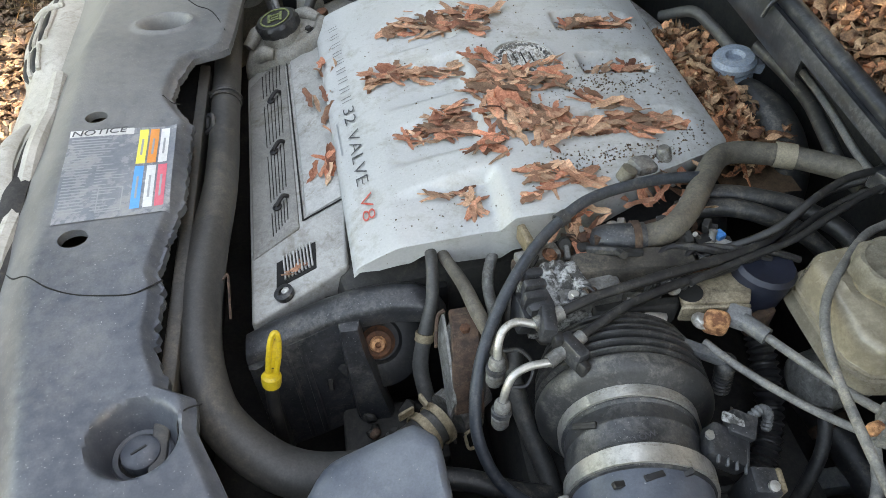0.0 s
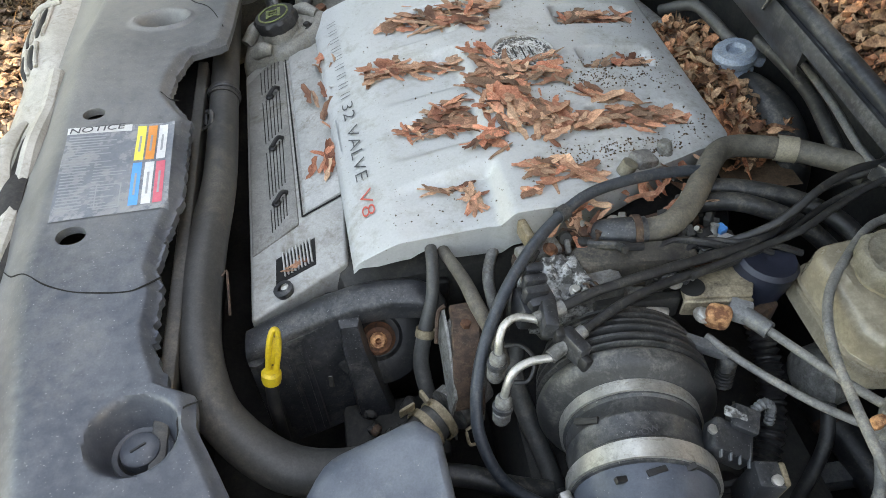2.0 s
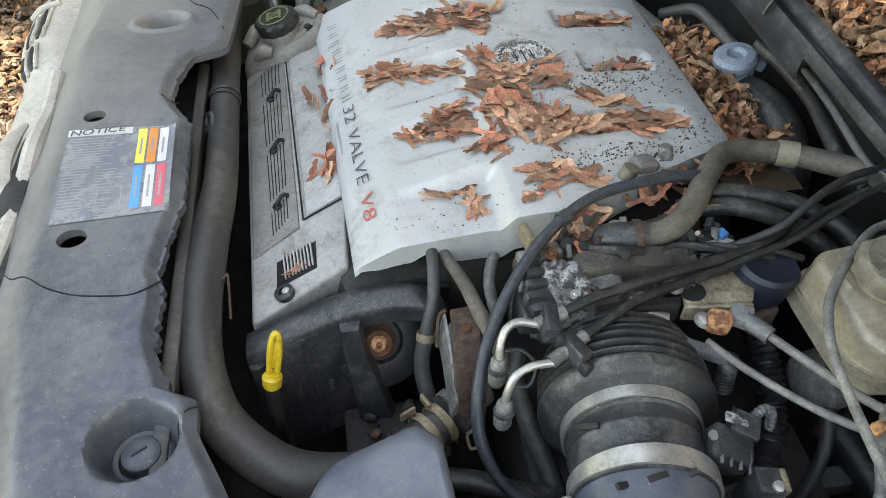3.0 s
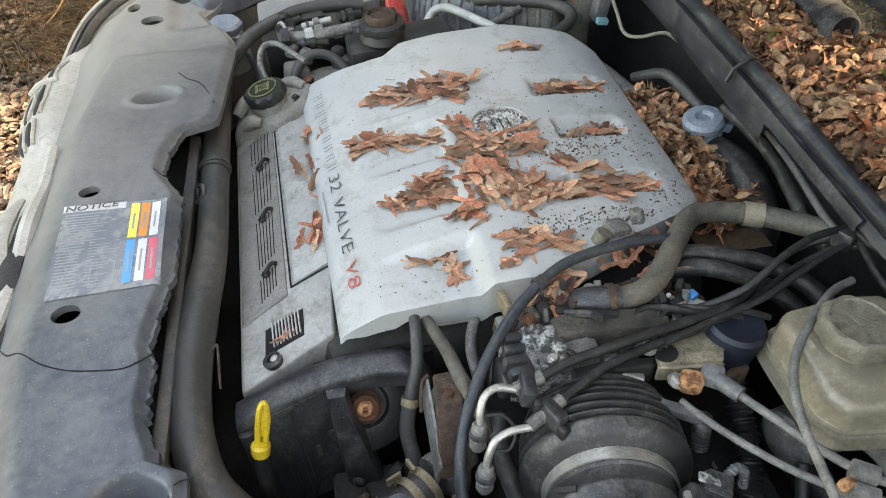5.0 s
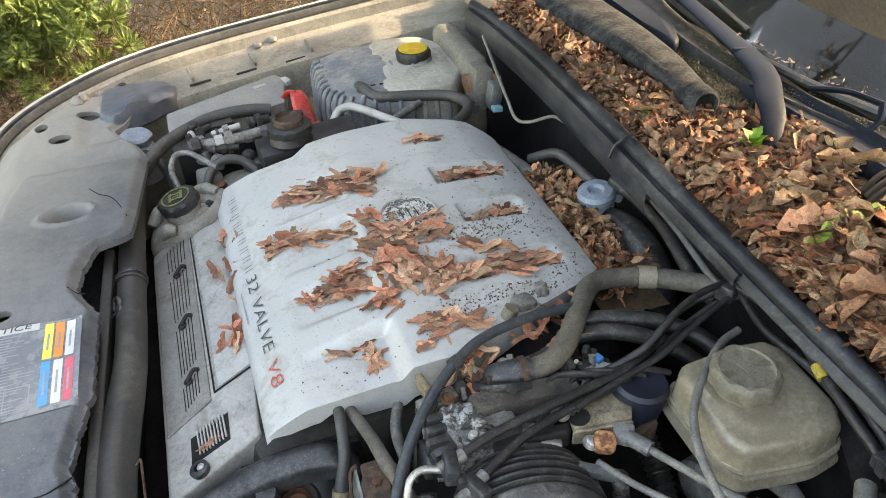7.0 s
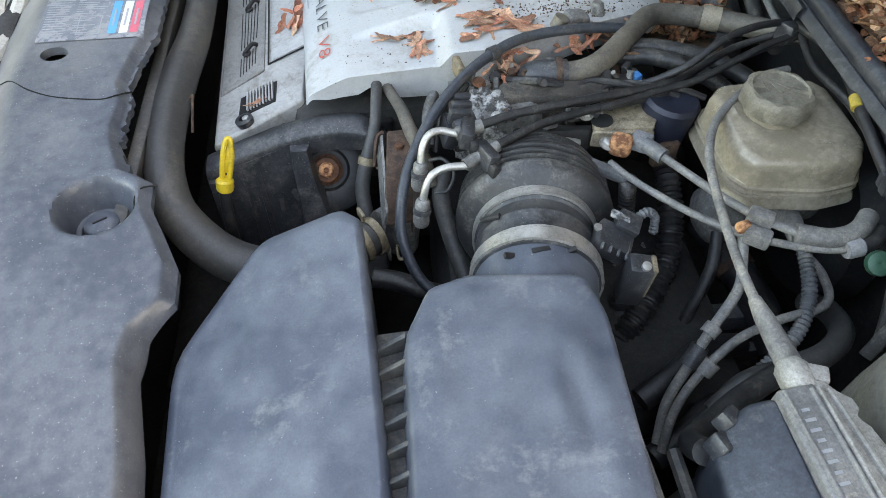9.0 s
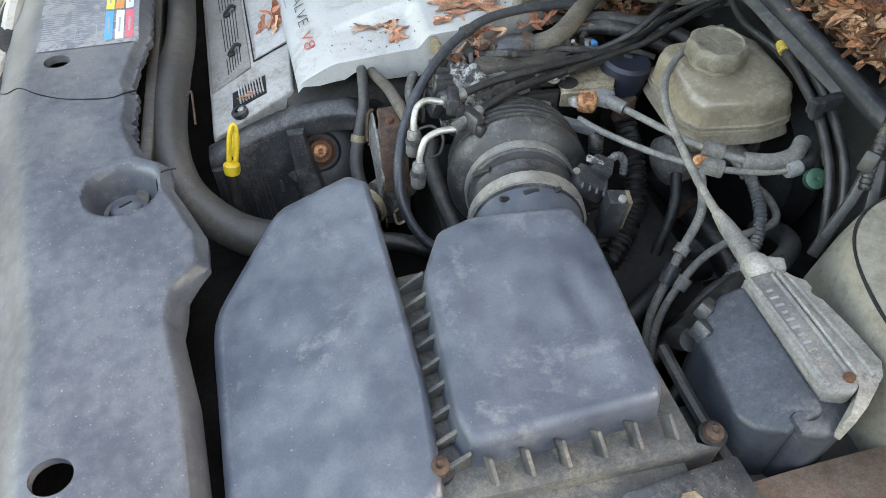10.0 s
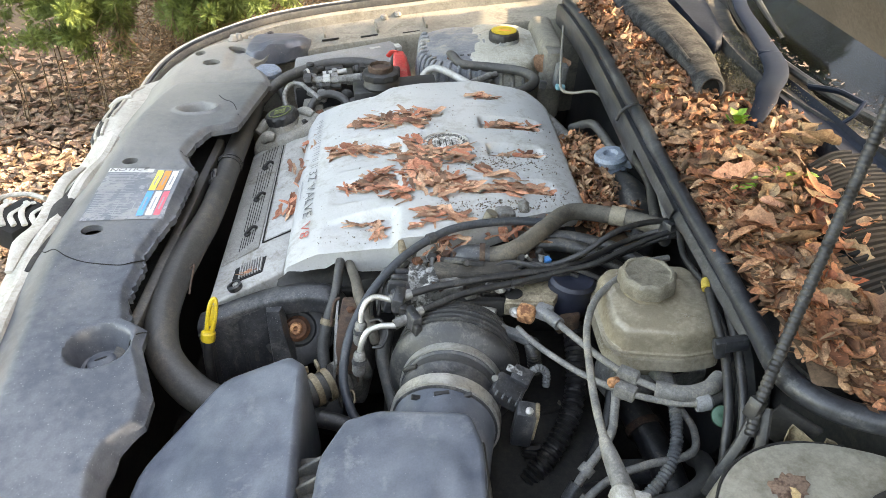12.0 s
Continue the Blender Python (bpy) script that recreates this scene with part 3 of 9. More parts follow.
crack = [(-0.506, 0.624), (-0.485, 0.600), (-0.462, 0.588), (-0.435, 0.566), (-0.405, 0.552), (-0.372, 0.546), (-0.345, 0.544), (-0.328, 0.550), (-0.316, 0.566)]
part("crack", sweep([(x, y, shroud_z(x, y) + 0.0004) for x, y in crack], [0.0005, 0.0010, 0.0007, 0.0010, 0.0007, 0.0010, 0.0008, 0.0011, 0.0013], 6, 6), M_GLASSBLK, shroud, "dark hairline crack")
for pts in ([(-0.262, 0.402), (-0.278, 0.396), (-0.284, 0.385), (-0.284, 0.372), (-0.290, 0.358)], [(-0.338, 1.200), (-0.320, 1.170), (-0.300, 1.150), (-0.285, 1.120), (-0.268, 1.070)], [(-0.345, 0.900), (-0.335, 0.893), (-0.322, 0.885)]):
    part("crack", sweep([(x, y, shroud_z(x, y) + 0.0004) for x, y in pts], 0.0009, 6, 5), M_GLASSBLK, shroud)
# round plugs seated in the two far holes
part("plug", lathe([(0.0, 0.0), (0.018, 0.0), (0.020, 0.006), (0.013, 0.010), (0.0, 0.010)], (-0.369, 1.555, shroud_z(-0.369, 1.555) - 0.014), (0, 0, 1), 20), M_BLACK, shroud, "black plug sunk in a hole")
part("bolt", lathe([(0.0, 0.0), (0.012, 0.0), (0.012, 0.008), (0.006, 0.009), (0.006, 0.014), (0.0, 0.014)], (-0.405, 1.692, shroud_z(-0.405, 1.692)), (0, 0, 1), 6), M_DARK, shroud)
part("bolt", lathe([(0.0, 0.0), (0.014, 0.0), (0.014, 0.008), (0.007, 0.009), (0.007, 0.016), (0.0, 0.016)], (-0.418, 1.712, shroud_z(-0.41, 1.70)), (0, 0, 1), 6), M_PAD, shroud)
for bx, by in ((-0.400, 1.640), (-0.392, 1.668)):
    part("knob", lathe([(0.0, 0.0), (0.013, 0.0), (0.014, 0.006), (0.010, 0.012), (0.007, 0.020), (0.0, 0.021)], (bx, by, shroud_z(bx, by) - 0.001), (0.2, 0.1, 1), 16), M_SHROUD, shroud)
for bx, by in ((-0.336, 1.733), (-0.308, 1.716)):
    part("bolt", lathe([(0.0, 0.0), (0.012, 0.0), (0.013, 0.006), (0.009, 0.016), (0.0, 0.019)], (bx, by, shroud_z(bx, by)), (0, 0.1, 1), 12), M_DARK, shroud)
part("bracket_tab", rbox((-0.400, 1.715, shroud_z(-0.40, 1.70) + 0.006), (0.030, 0.018, 0.014), (0, 0, 35), 0.004), M_BELT, shroud)

LOBE = [(-0.345, 1.535), (-0.318, 1.505), (-0.285, 1.530), (-0.250, 1.553), (-0.200, 1.595), (-0.186, 1.640), (-0.192, 1.690), (-0.230, 1.722), (-0.290, 1.742), (-0.345, 1.745)]


def rounded_lobe(poly, lift, lip):
    cx, cy = sum(p[0] for p in poly) / len(poly), sum(p[1] for p in poly) / len(poly)
    line = [p for p in spline([(x, y, 0) for x, y in poly + poly[:1]], 6)][:-1]
    secs = []
    for s, dz in ((1.02, -lip), (1.01, -0.020), (0.99, -0.008), (0.95, -0.002), (0.88, 0.0), (0.6, 0.001), (0.3, 0.001), (0.05, 0.001)):
        secs.append([Vector((cx + (p.x - cx) * s, cy + (p.y - cy) * s, shroud_z(cx + (p.x - cx) * s, cy + (p.y - cy) * s) + lift + dz)) for p in line])
    return rings(secs)


part("corner_lobe", rounded_lobe(LOBE, 0.012, 0.045), M_BOX, shroud, "rounded corner lobe of the shroud")

# label stuck on the shroud
sticker = thing("notice_label", (-0.38, 0.755, 0.92), "faded dark notice label with colour-coded blocks stuck on the shroud", "label")


def on_label(u, v, lift=0.0016):
    """u from the label's left to its right, v from bottom to top."""
    tl, tr, br, bl = Vector((-0.459, 0.840)), Vector((-0.319, 0.829)), Vector((-0.314, 0.664)), Vector((-0.449, 0.660))
    p = bl.lerp(br, u).lerp(tl.lerp(tr, u), v)
    return Vector((p.x, p.y, shroud_z(p.x, p.y) + lift + 0.003 * max(0, u - 0.9) * 10 * (0.3 + 0.7 * v)))


def label_patch(u0, v0, u1, v1, lift, nu=6, nv=6):
    return sheet(nu, nv, lambda a, b: on_label(u0 + (u1 - u0) * a, v0 + (v1 - v0) * b, lift))


part("sheet", label_patch(0, 0, 1, 1, 0.0014, 30, 30), M_STICKER, sticker)
part("header_strip", label_patch(0.0, 0.925, 0.60, 1.0, 0.0019, 16, 4), M_WHITEINK, sticker, "off-white heading strip")
for u, v0, v1, m in ((0.655, 0.55, 0.97, M_YELINK), (0.755, 0.55, 0.97, M_ORGINK), (0.855, 0.55, 0.97, M_WHITEINK), (0.655, 0.06, 0.52, M_SKYINK), (0.765, 0.06, 0.52, M_WHITEINK), (0.865, 0.06, 0.52, M_PINKINK)):
    part("colour_block", label_patch(u, v0, u + 0.082, v1, 0.0019, 3, 8), m, sticker, {"yellow_ink": "yellow block", "orange_ink": "orange block", "blue_ink": "blue block", "crimson_ink": "red block"}.get(m.name, "white block"))
    part("print_bar", label_patch(u + 0.03, v0 + 0.1, u + 0.05, v1 - 0.12, 0.0023, 2, 6), M_GREYINK, sticker)
for k in range(26):
    v = 0.885 - 0.032 * k
    w = 0.30 + 0.22 * rnd.random() if k < 9 else 0.20 + 0.05 * rnd.random()
    part("print_line", label_patch(0.03, v, 0.03 + w, v + 0.012, 0.0019, 8, 1), M_GREYINK, sticker)
    if k > 8:
        part("print_line", label_patch(0.31, v, 0.31 + 0.27 * rnd.random() + 0.03, v + 0.010, 0.0019, 6, 1), M_GREYINK, sticker)
for u0, v0, u1, v1 in ((0.36, 0.06, 0.58, 0.07), (0.36, 0.30, 0.58, 0.31), (0.36, 0.06, 0.37, 0.31), (0.57, 0.06, 0.58, 0.31), (0.0, 0.56, 0.34, 0.575)):
    part("diagram_line", label_patch(u0, v0, u1, v1, 0.0022, 4, 4), M_GREYINK, sticker)
zl = on_label(0.02, 0.95).z
letters("NOTICE", 0.0165, Matrix.Translation((-0.4560, 0.8260, zl + 0.0018)) @ pose(0, 0, 0, 0, -3, -4.2), M_INK, sticker, stretch=1.22)

# front fascia, in bleached paint, from the shroud down to the bumper
def fascia(u, v):
    y = -0.3 + 2.05 * u
    x = shroud_front(y) + 0.03
    prof = [(0.0, -0.02), (-0.045, -0.004), (-0.075, -0.012), (-0.10, -0.035), (-0.115, -0.09), (-0.12, -0.2), (-0.14, -0.35), (-0.10, -0.6)]
    f = v * (len(prof) - 1)
    k = min(int(f), len(prof) - 2)
    dx = prof[k][0] + (prof[k + 1][0] - prof[k][0]) * (f - k)
    dz = prof[k][1] + (prof[k + 1][1] - prof[k][1]) * (f - k)
    w = 1.0 + 0.12 * math.sin(y * 9) * sstep(v, 0.1, 0.4) * (0.5 < y < 1.1)
    w += 0.28 * sstep(y, 1.05, 1.25) * (1 - sstep(y, 1.42, 1.62))
    lift = 0.022 * sstep(y, 0.95, 1.15)
    return Vector((x + dx * w, y, 0.875 - 0.1 * (y - 0.75) ** 2 + lift + dz + 0.004 * noise.noise(Vector((y * 20, v * 5, 2)))))


part("front_fascia", sheet(80, 28, fascia, Vector((0, 0, -0.004))), M_CREAM, car, "sun-bleached beige front fascia")


def on_fascia(y, v, up=0.0):
    return fascia((y + 0.3) / 2.05, v) + Vector((-0.3 * up, 0, up))


# folded seal between fascia and shroud
part("fascia_seal", sweep([(shroud_front(y) + 0.004, y, 0.897 - 0.1 * (y - 0.75) ** 2 - 0.008 + 0.004 * math.sin(y * 31)) for y in [0.40 + 0.05 * k for k in range(14)]], 0.012, 8, 4), M_CREAM, car, "wrinkled pale seal strip")

# grille piece with openings, standing ahead of the fascia
grille = thing("front_grille", (-0.66, 0.80, 0.80), "pale grille with black openings", "grille")
# black block in place of the shaded hollow behind the bars
part("grille_back", rbox((-0.645, 0.815, 0.825), (0.075, 0.10, 0.05), (0, 8, -25), 0.008), M_GLASSBLK, grille, "black block for the shade inside the grille")
for k in range(5):
    x0 = -0.685 + 0.020 * k
    part("grille_bar", sweep([(x0, 0.862 - 0.004 * k, 0.851), (x0 + 0.012 * (-1) ** k, 0.835, 0.855), (x0 - 0.006, 0.805, 0.853), (x0 + 0.014, 0.772, 0.850)], 0.0055, 8, 5, flat=0.45, up=(0, 0, 1)), M_CREAM, grille)
part("grille_rim", sweep([(-0.685, 0.745, 0.848), (-0.70, 0.80, 0.852), (-0.70, 0.865, 0.853), (-0.655, 0.880, 0.853), (-0.610, 0.862, 0.853)], 0.005, 8, 6), M_CREAM, grille)

gap_line = [(-0.527, 0.93), (-0.531, 0.88), (-0.529, 0.82), (-0.527, 0.76), (-0.522, 0.70), (-0.515, 0.64), (-0.508, 0.57)]
part("dark_gap_strip", sweep([(x, y, shroud_z(x, y) + 0.002 + 0.003 * math.sin(60 * y)) for x, y in gap_line], [0.004, 0.012, 0.015, 0.017, 0.016, 0.012, 0.005], 10, 6, flat=0.35, up=(0, 0, 1)), M_COWL, car, "dark strip along the gap behind the fascia")
part("fascia_lip", sweep([(x - 0.024 - 0.006 * math.sin(23 * y), y, shroud_z(x, y) + 0.004 + 0.005 * math.sin(31 * y + 1)) for x, y in gap_line], [0.006, 0.014, 0.012, 0.015, 0.012, 0.014, 0.006], 10, 6, flat=0.6, up=(0, 0, 1)), M_CREAM, car, "lumpy broken fascia lip")

# slotted lamp bezel at the far front corner
lamp = thing("headlamp_bezel", (-0.62, 1.3, 0.80), "bleached headlamp bezel with dark slots", "headlamp")
for y0, y1, v in ((1.345, 1.435, 0.25), (1.20, 1.325, 0.27), (1.19, 1.305, 0.36), (1.095, 1.175, 0.30), (1.09, 1.165, 0.39)):
    ys = [y0 + (y1 - y0) * k / 5 for k in range(6)]
    part("slot", sweep([on_fascia(y, v, 0.0008) for y in ys], [0.003, 0.0055, 0.006, 0.006, 0.0055, 0.003], 8, 4, flat=0.35, up=(-0.3, 0, 1)), M_BLACK, lamp, "dark slot")
    part("slot_rim", sweep([on_fascia(y, v - 0.045, 0.002) for y in ys], 0.0035, 8, 4), M_CREAM, lamp)
part("bridge", sweep([on_fascia(1.335, 0.17, 0.003), on_fascia(1.335, 0.30, 0.004), on_fascia(1.335, 0.42, 0.002)], 0.006, 8, 4), M_CREAM, lamp)

# ---- passenger side fender and apron ----
FEN = [(-0.64, 1.34, 0.80), (-0.575, 1.60, 0.868), (-0.405, 1.735, 0.912), (-0.19, 1.805, 0.94), (0.19, 1.845, 0.972), (0.60, 1.85, 1.01), (1.0, 1.86, 1.06)]


def strip(path, profile, sub=8):
    """Carry a profile of (inward, up) along a path in plan; the bay lies to the right of the way."""
    line = spline(path, sub)
    secs = []
    for i, c in enumerate(line):
        d = line[min(i + 1, len(line) - 1)] - line[max(i - 1, 0)]
        d.z = 0
        d.normalize()
        inn = Vector((d.y, -d.x, 0))
        secs.append([c + inn * a + Vector((0, 0, b)) for a, b in profile])
    return rings(secs, cap=False, closed=False)


part("passenger_fender", strip(FEN, [(-0.09, -0.62), (-0.085, -0.30), (-0.055, -0.14), (-0.022, -0.05), (-0.010, -0.012), (-0.003, -0.001), (0.001, -0.004), (0.002, -0.02)]), M_BEIGE, car, "beige painted fender")
part("fender_trim", strip(FEN, [(0.004, -0.010), (0.005, -0.002), (0.008, -0.001), (0.011, -0.003), (0.012, -0.010)]), M_RAIL, car, "black rubber edge trim")
# ledge's dark grey puts the shade of the recess into its colour
part("fender_ledge", strip(FEN, [(0.001, -0.012), (0.012, -0.009), (0.018, -0.006), (0.021, -0.010), (0.022, -0.024)]), M_LEDGE, car, "fender ledge, dark grey for the shade of its recess")
part("fender_apron", strip(FEN, [(0.022, -0.026), (0.038, -0.020), (0.050, -0.026), (0.060, -0.048), (0.10, -0.058), (0.16, -0.062), (0.185, -0.066), (0.19, -0.075), (0.195, -0.35)]), M_APRON, car, "dusty beige inner apron")
for x, y, z in ((-0.36, 1.70, 0.896), (-0.32, 1.722, 0.90), (0.02, 1.765, 0.93), (0.06, 1.775, 0.935)):
    part("apron_bolt", lathe([(0, 0), (0.011, 0), (0.012, 0.004), (0.008, 0.010), (0, 0.011)], (x, y, z - 0.02), (0, -0.2, 1), 12), M_ALLOY, car)
for x in (-0.13, -0.02, 0.10, 0.20):
    part("apron_slot", rbox((x, 1.665 + 0.05 * x, 0.893 + 0.06 * x), (0.05, 0.007, 0.004), (0, -4, 8), 0.0015), M_GLASSBLK, car)
for x in (-0.15, 0.0, 0.14):
    part("apron_rib", rbox((x, 1.70 + 0.04 * x, 0.905 + 0.07 * x), (0.006, 0.05, 0.012), (10, -4, 10), 0.002), M_APRON, car)

# ---- driver side apron, with reddish dirt, beside the camera ----
DRV = [(0.80, -0.20, 1.00), (0.55, -0.17, 0.965), (0.30, -0.155, 0.925), (0.0, -0.17, 0.885), (-0.25, -0.19, 0.85), (-0.42, -0.20, 0.80)]
part("driver_fender", strip(DRV, [(-0.16, -0.62), (-0.15, -0.3), (-0.12, -0.08), (-0.075, -0.005), (-0.05, 0.004), (-0.045, -0.01)]), M_BEIGE, car, "beige painted fender")
part("driver_apron", strip(DRV, [(-0.046, -0.012), (-0.02, -0.010), (0.0, -0.012), (0.006, -0.03), (0.035, -0.034), (0.06, -0.04), (0.065, -0.3)]), M_REDDIRT, car, "reddish dusty driver-side apron")

# ---- bay walls and floor: grime and the bay's deep shade put into near-black ----
part("bay_floor", sheet(30, 40, lambda u, v: Vector((-0.5 + 1.15 * u, -0.25 + 2.1 * v, 0.52 + 0.05 * noise.noise(Vector((u * 9, v * 14, 1)))))), M_DARK, car, "dark bay floor, grime and shade in its colour")
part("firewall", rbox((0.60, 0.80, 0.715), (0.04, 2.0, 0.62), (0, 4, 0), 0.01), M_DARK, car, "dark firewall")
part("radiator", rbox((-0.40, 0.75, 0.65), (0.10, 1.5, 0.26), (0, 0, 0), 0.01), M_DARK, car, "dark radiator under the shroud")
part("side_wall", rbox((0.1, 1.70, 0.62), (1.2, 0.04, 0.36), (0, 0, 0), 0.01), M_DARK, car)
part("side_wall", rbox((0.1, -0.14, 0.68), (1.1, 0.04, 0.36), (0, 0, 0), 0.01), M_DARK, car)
part("tank_edge", rbox((-0.312, 0.68, 0.855), (0.016, 0.74, 0.05), (0, 8, 0), 0.003), M_RUBBER, car, "dusty radiator tank edge")
# dark sheet added so the shroud's holes look into shade
part("shade_sheet", sheet(4, 30, lambda u, v: Vector((-0.56 + 0.24 * u, -0.2 + 1.95 * v, 0.82 - 0.08 * (2 * v - 1) ** 2))), M_DARK, car, "dark sheet for the shade under the shroud")

# ---- raised hood: hinged over the cowl, shading the bay ----
hood = thing("hood", (0.75, 0.75, 1.2), "raised hood with a dark brown underside", "hood")


def hood_sheet(lift):
    def fn(u, v):
        y = -0.28 + 2.06 * v
        side = abs(v - 0.5) * 2
        d = 1.18 * u
        x = 0.762 - d * math.cos(radians(61)) + 0.008 * (1 - side * side) * (1 - u)
        z = 1.207 + d * math.sin(radians(61)) + 0.05 * math.sin(u * 3.1) * 0.4
        return Vector((x + lift * 0.8, y, z + lift * 0.6))
    return fn


part("inner_panel", sheet(16, 20, hood_sheet(0.0), Vector((0.012, 0, 0.01))), material("brown_hood_liner", (0.075, 0.06, 0.045), (0.12, 0.10, 0.08), 0.85), hood, "dark brown hood liner")
part("outer_skin", sheet(16, 20, hood_sheet(0.016), Vector((-0.003, 0, -0.003))), M_BEIGE, hood)

# unseen plate added to keep the sun off strut tower and near cowl
part("sun_blocker", rbox((0.785, -0.02, 1.13), (0.04, 0.54, 0.25), (0, 10, 0), 0.01), M_BEIGE, hood, "beige unseen plate added to block the sun")
part("hinge_arm", sweep([(0.80, -0.05, 0.99), (0.765, -0.05, 1.10), (0.745, -0.05, 1.26), (0.70, -0.05, 1.36)], 0.016, 8, 5, flat=0.5), M_DARK, hood)

# ---- cowl rail with its rubber seal ----
rail = thing("cowl_rail", (0.5, 0.6, 1.0), "worn black cowl rail with a rubber bulb seal", "rail")
RAIL = [(0.492, 1.50, 1.025), (0.496, 1.36, 1.033), (0.497, 1.14, 1.038), (0.488, 0.88, 1.042), (0.485, 0.70, 1.038), (0.487, 0.50, 1.026), (0.490, 0.34, 1.020), (0.493, 0.25, 1.018), (0.492, 0.18, 1.018), (0.512, 0.138, 1.018), (0.547, 0.113, 1.018), (0.60, 0.095, 1.02), (0.70, 0.06, 1.025)]
part("rail_face", strip(RAIL[:5], [(-0.012, -0.012), (-0.006, -0.004), (0.004, -0.004), (0.010, -0.008), (0.014, -0.020), (0.015, -0.036), (0.013, -0.052), (0.006, -0.060)]), M_RAIL, rail)
part("rail_face", strip(RAIL[4:8], [(-0.010, -0.010), (-0.005, -0.003), (0.003, -0.003), (0.008, -0.009), (0.010, -0.014)]), M_RAIL, rail)
part("flange", strip(RAIL[:6], [(0.002, -0.004), (0.010, -0.002), (0.014, -0.008), (0.015, -0.018)]), M_RAIL, rail)
part("bulb_seal", sweep([(x + 0.009, y + 0.003, z + 0.003) for x, y, z in RAIL[:7]], 0.0115, 12, 8), M_RAIL, rail, "worn black rubber bulb seal")
part("bulb_seal", sweep([(0.4985, 0.344, 1.023)] + [(x + 0.004, y + 0.002, z + 0.002) for x, y, z in RAIL[7:]], [0.0115, 0.0125, 0.0135, 0.0135, 0.0135, 0.0135, 0.0135], 12, 8), M_RAIL, rail, "worn black rubber bulb seal")
part("joint_strap", sweep([(0.464, 0.797, 1.025), (0.472, 0.797, 1.044), (0.490, 0.796, 1.055), (0.507, 0.796, 1.050)], 0.003, 8, 5), M_RAIL, rail)

# ---- cowl trough, windscreen, wipers ----
cowl = thing("cowl", (0.7, 0.7, 1.0), "dusty dark cowl panel below the windscreen, filled with leaves", "cowl panel")


def cowl_z(x, y):
    return 1.022 + 0.10 * sstep(x, 0.62, 0.95) + 0.012 * noise.noise(Vector((x * 14, y * 9, 0)))


part("trough", sheet(26, 60, lambda u, v: Vector((0.505 + 0.06 * max(0.0, 1 - 12 * v) + (0.30 - 0.06 * max(0.0, 1 - 12 * v)) * u, 0.116 - 0.035 * u * max(0.0, 1 - 8 * v) + 1.65 * v, cowl_z(0.505 + 0.3 * u, 0.116 + 1.65 * v) - 0.012))), M_COWL, cowl)
part("cowl_duct", sweep([(0.628, 0.822, 1.076), (0.640, 0.90, 1.078), (0.648, 0.98, 1.076), (0.652, 1.10, 1.072), (0.650, 1.22, 1.066), (0.64, 1.42, 1.062)], [0.026, 0.030, 0.038, 0.047, 0.056, 0.07], 20, 8, flat=0.50, up=(0, 0, 1)), M_DUCT, cowl, "dusty grey moulded duct")
part("duct_mouth", lathe([(0.015, 0.03), (0.0155, -0.006), (0.019, -0.010), (0.0235, -0.006), (0.0255, 0.01), (0.0255, 0.03)], (0.626, 0.812, 1.077), (0.12, 1, -0.12), 22), M_DUCT, cowl, "dusty duct mouth")
part("duct_bore", lathe([(0.0, 0.0), (0.0152, 0.0), (0.0152, 0.006), (0.0, 0.006)], (0.626, 0.816, 1.0765), (0.12, 1, -0.12), 20), M_GLASSBLK, cowl, "dark bore")
part("duct_rib", sweep([(0.612, 0.90, 1.094), (0.616, 1.0, 1.094), (0.626, 1.12, 1.084), (0.612, 1.30, 1.086)], 0.004, 8, 6), M_DUCT, cowl)
part("side_panel", prism([(0.706, 1.015), (0.728, 1.035), (0.742, 1.08), (0.765, 1.2), (0.79, 1.36), (0.79, 1.50), (0.73, 1.50), (0.712, 1.30), (0.705, 1.135), (0.700, 1.04)], 1.03, 1.085, 0.010, 3), M_GUTTER, cowl, "smooth blue-black moulded panel")


def screen_x(y):
    return 0.787 + (0.40 if y > 0.93 else 0.52) * (y - 0.93) ** 2


def along_glass(d, z, y0, y1, n=14):
    return [(screen_x(y0 + (y1 - y0) * i / n) + d, y0 + (y1 - y0) * i / n, z) for i in range(n + 1)]


part("gutter", strip([(0.742, 0.84, 1.080), (0.746, 0.74, 1.082), (0.748, 0.60, 1.083), (0.750, 0.45, 1.083), (0.760, 0.30, 1.080), (0.775, 0.10, 1.07)], [(-0.022, 0.008), (-0.020, -0.002), (-0.014, -0.006), (0.008, -0.004), (0.018, -0.002), (0.022, -0.008), (0.024, -0.03)]), M_GUTTER, cowl, "smooth blue-black gutter")
part("channel", strip(along_glass(-0.030, 1.080, 1.60, 0.05), [(-0.022, -0.004), (-0.014, -0.003), (0.018, -0.003), (0.024, 0.002), (0.028, 0.002), (0.030, -0.02)]), M_COWL, cowl, "mossy rubber channel")
part("glass_seal", sweep(along_glass(-0.004, 1.090, 1.60, 0.05), 0.0075, 8, 3), M_RUBBLK, cowl, "black rubber glass seal")
SLATS = [(0.69, 0.565), (0.75, 0.55), (0.756, 0.49), (0.715, 0.36), (0.722, 0.285), (0.66, 0.206), (0.593, 0.226), (0.608, 0.348), (0.653, 0.469)]


def span(poly, y):
    xs = [a[0] + (b[0] - a[0]) * (y - a[1]) / (b[1] - a[1]) for a, b in zip(poly, poly[1:] + poly[:1]) if (a[1] - y) * (b[1] - y) < 0]
    return min(xs), max(xs)


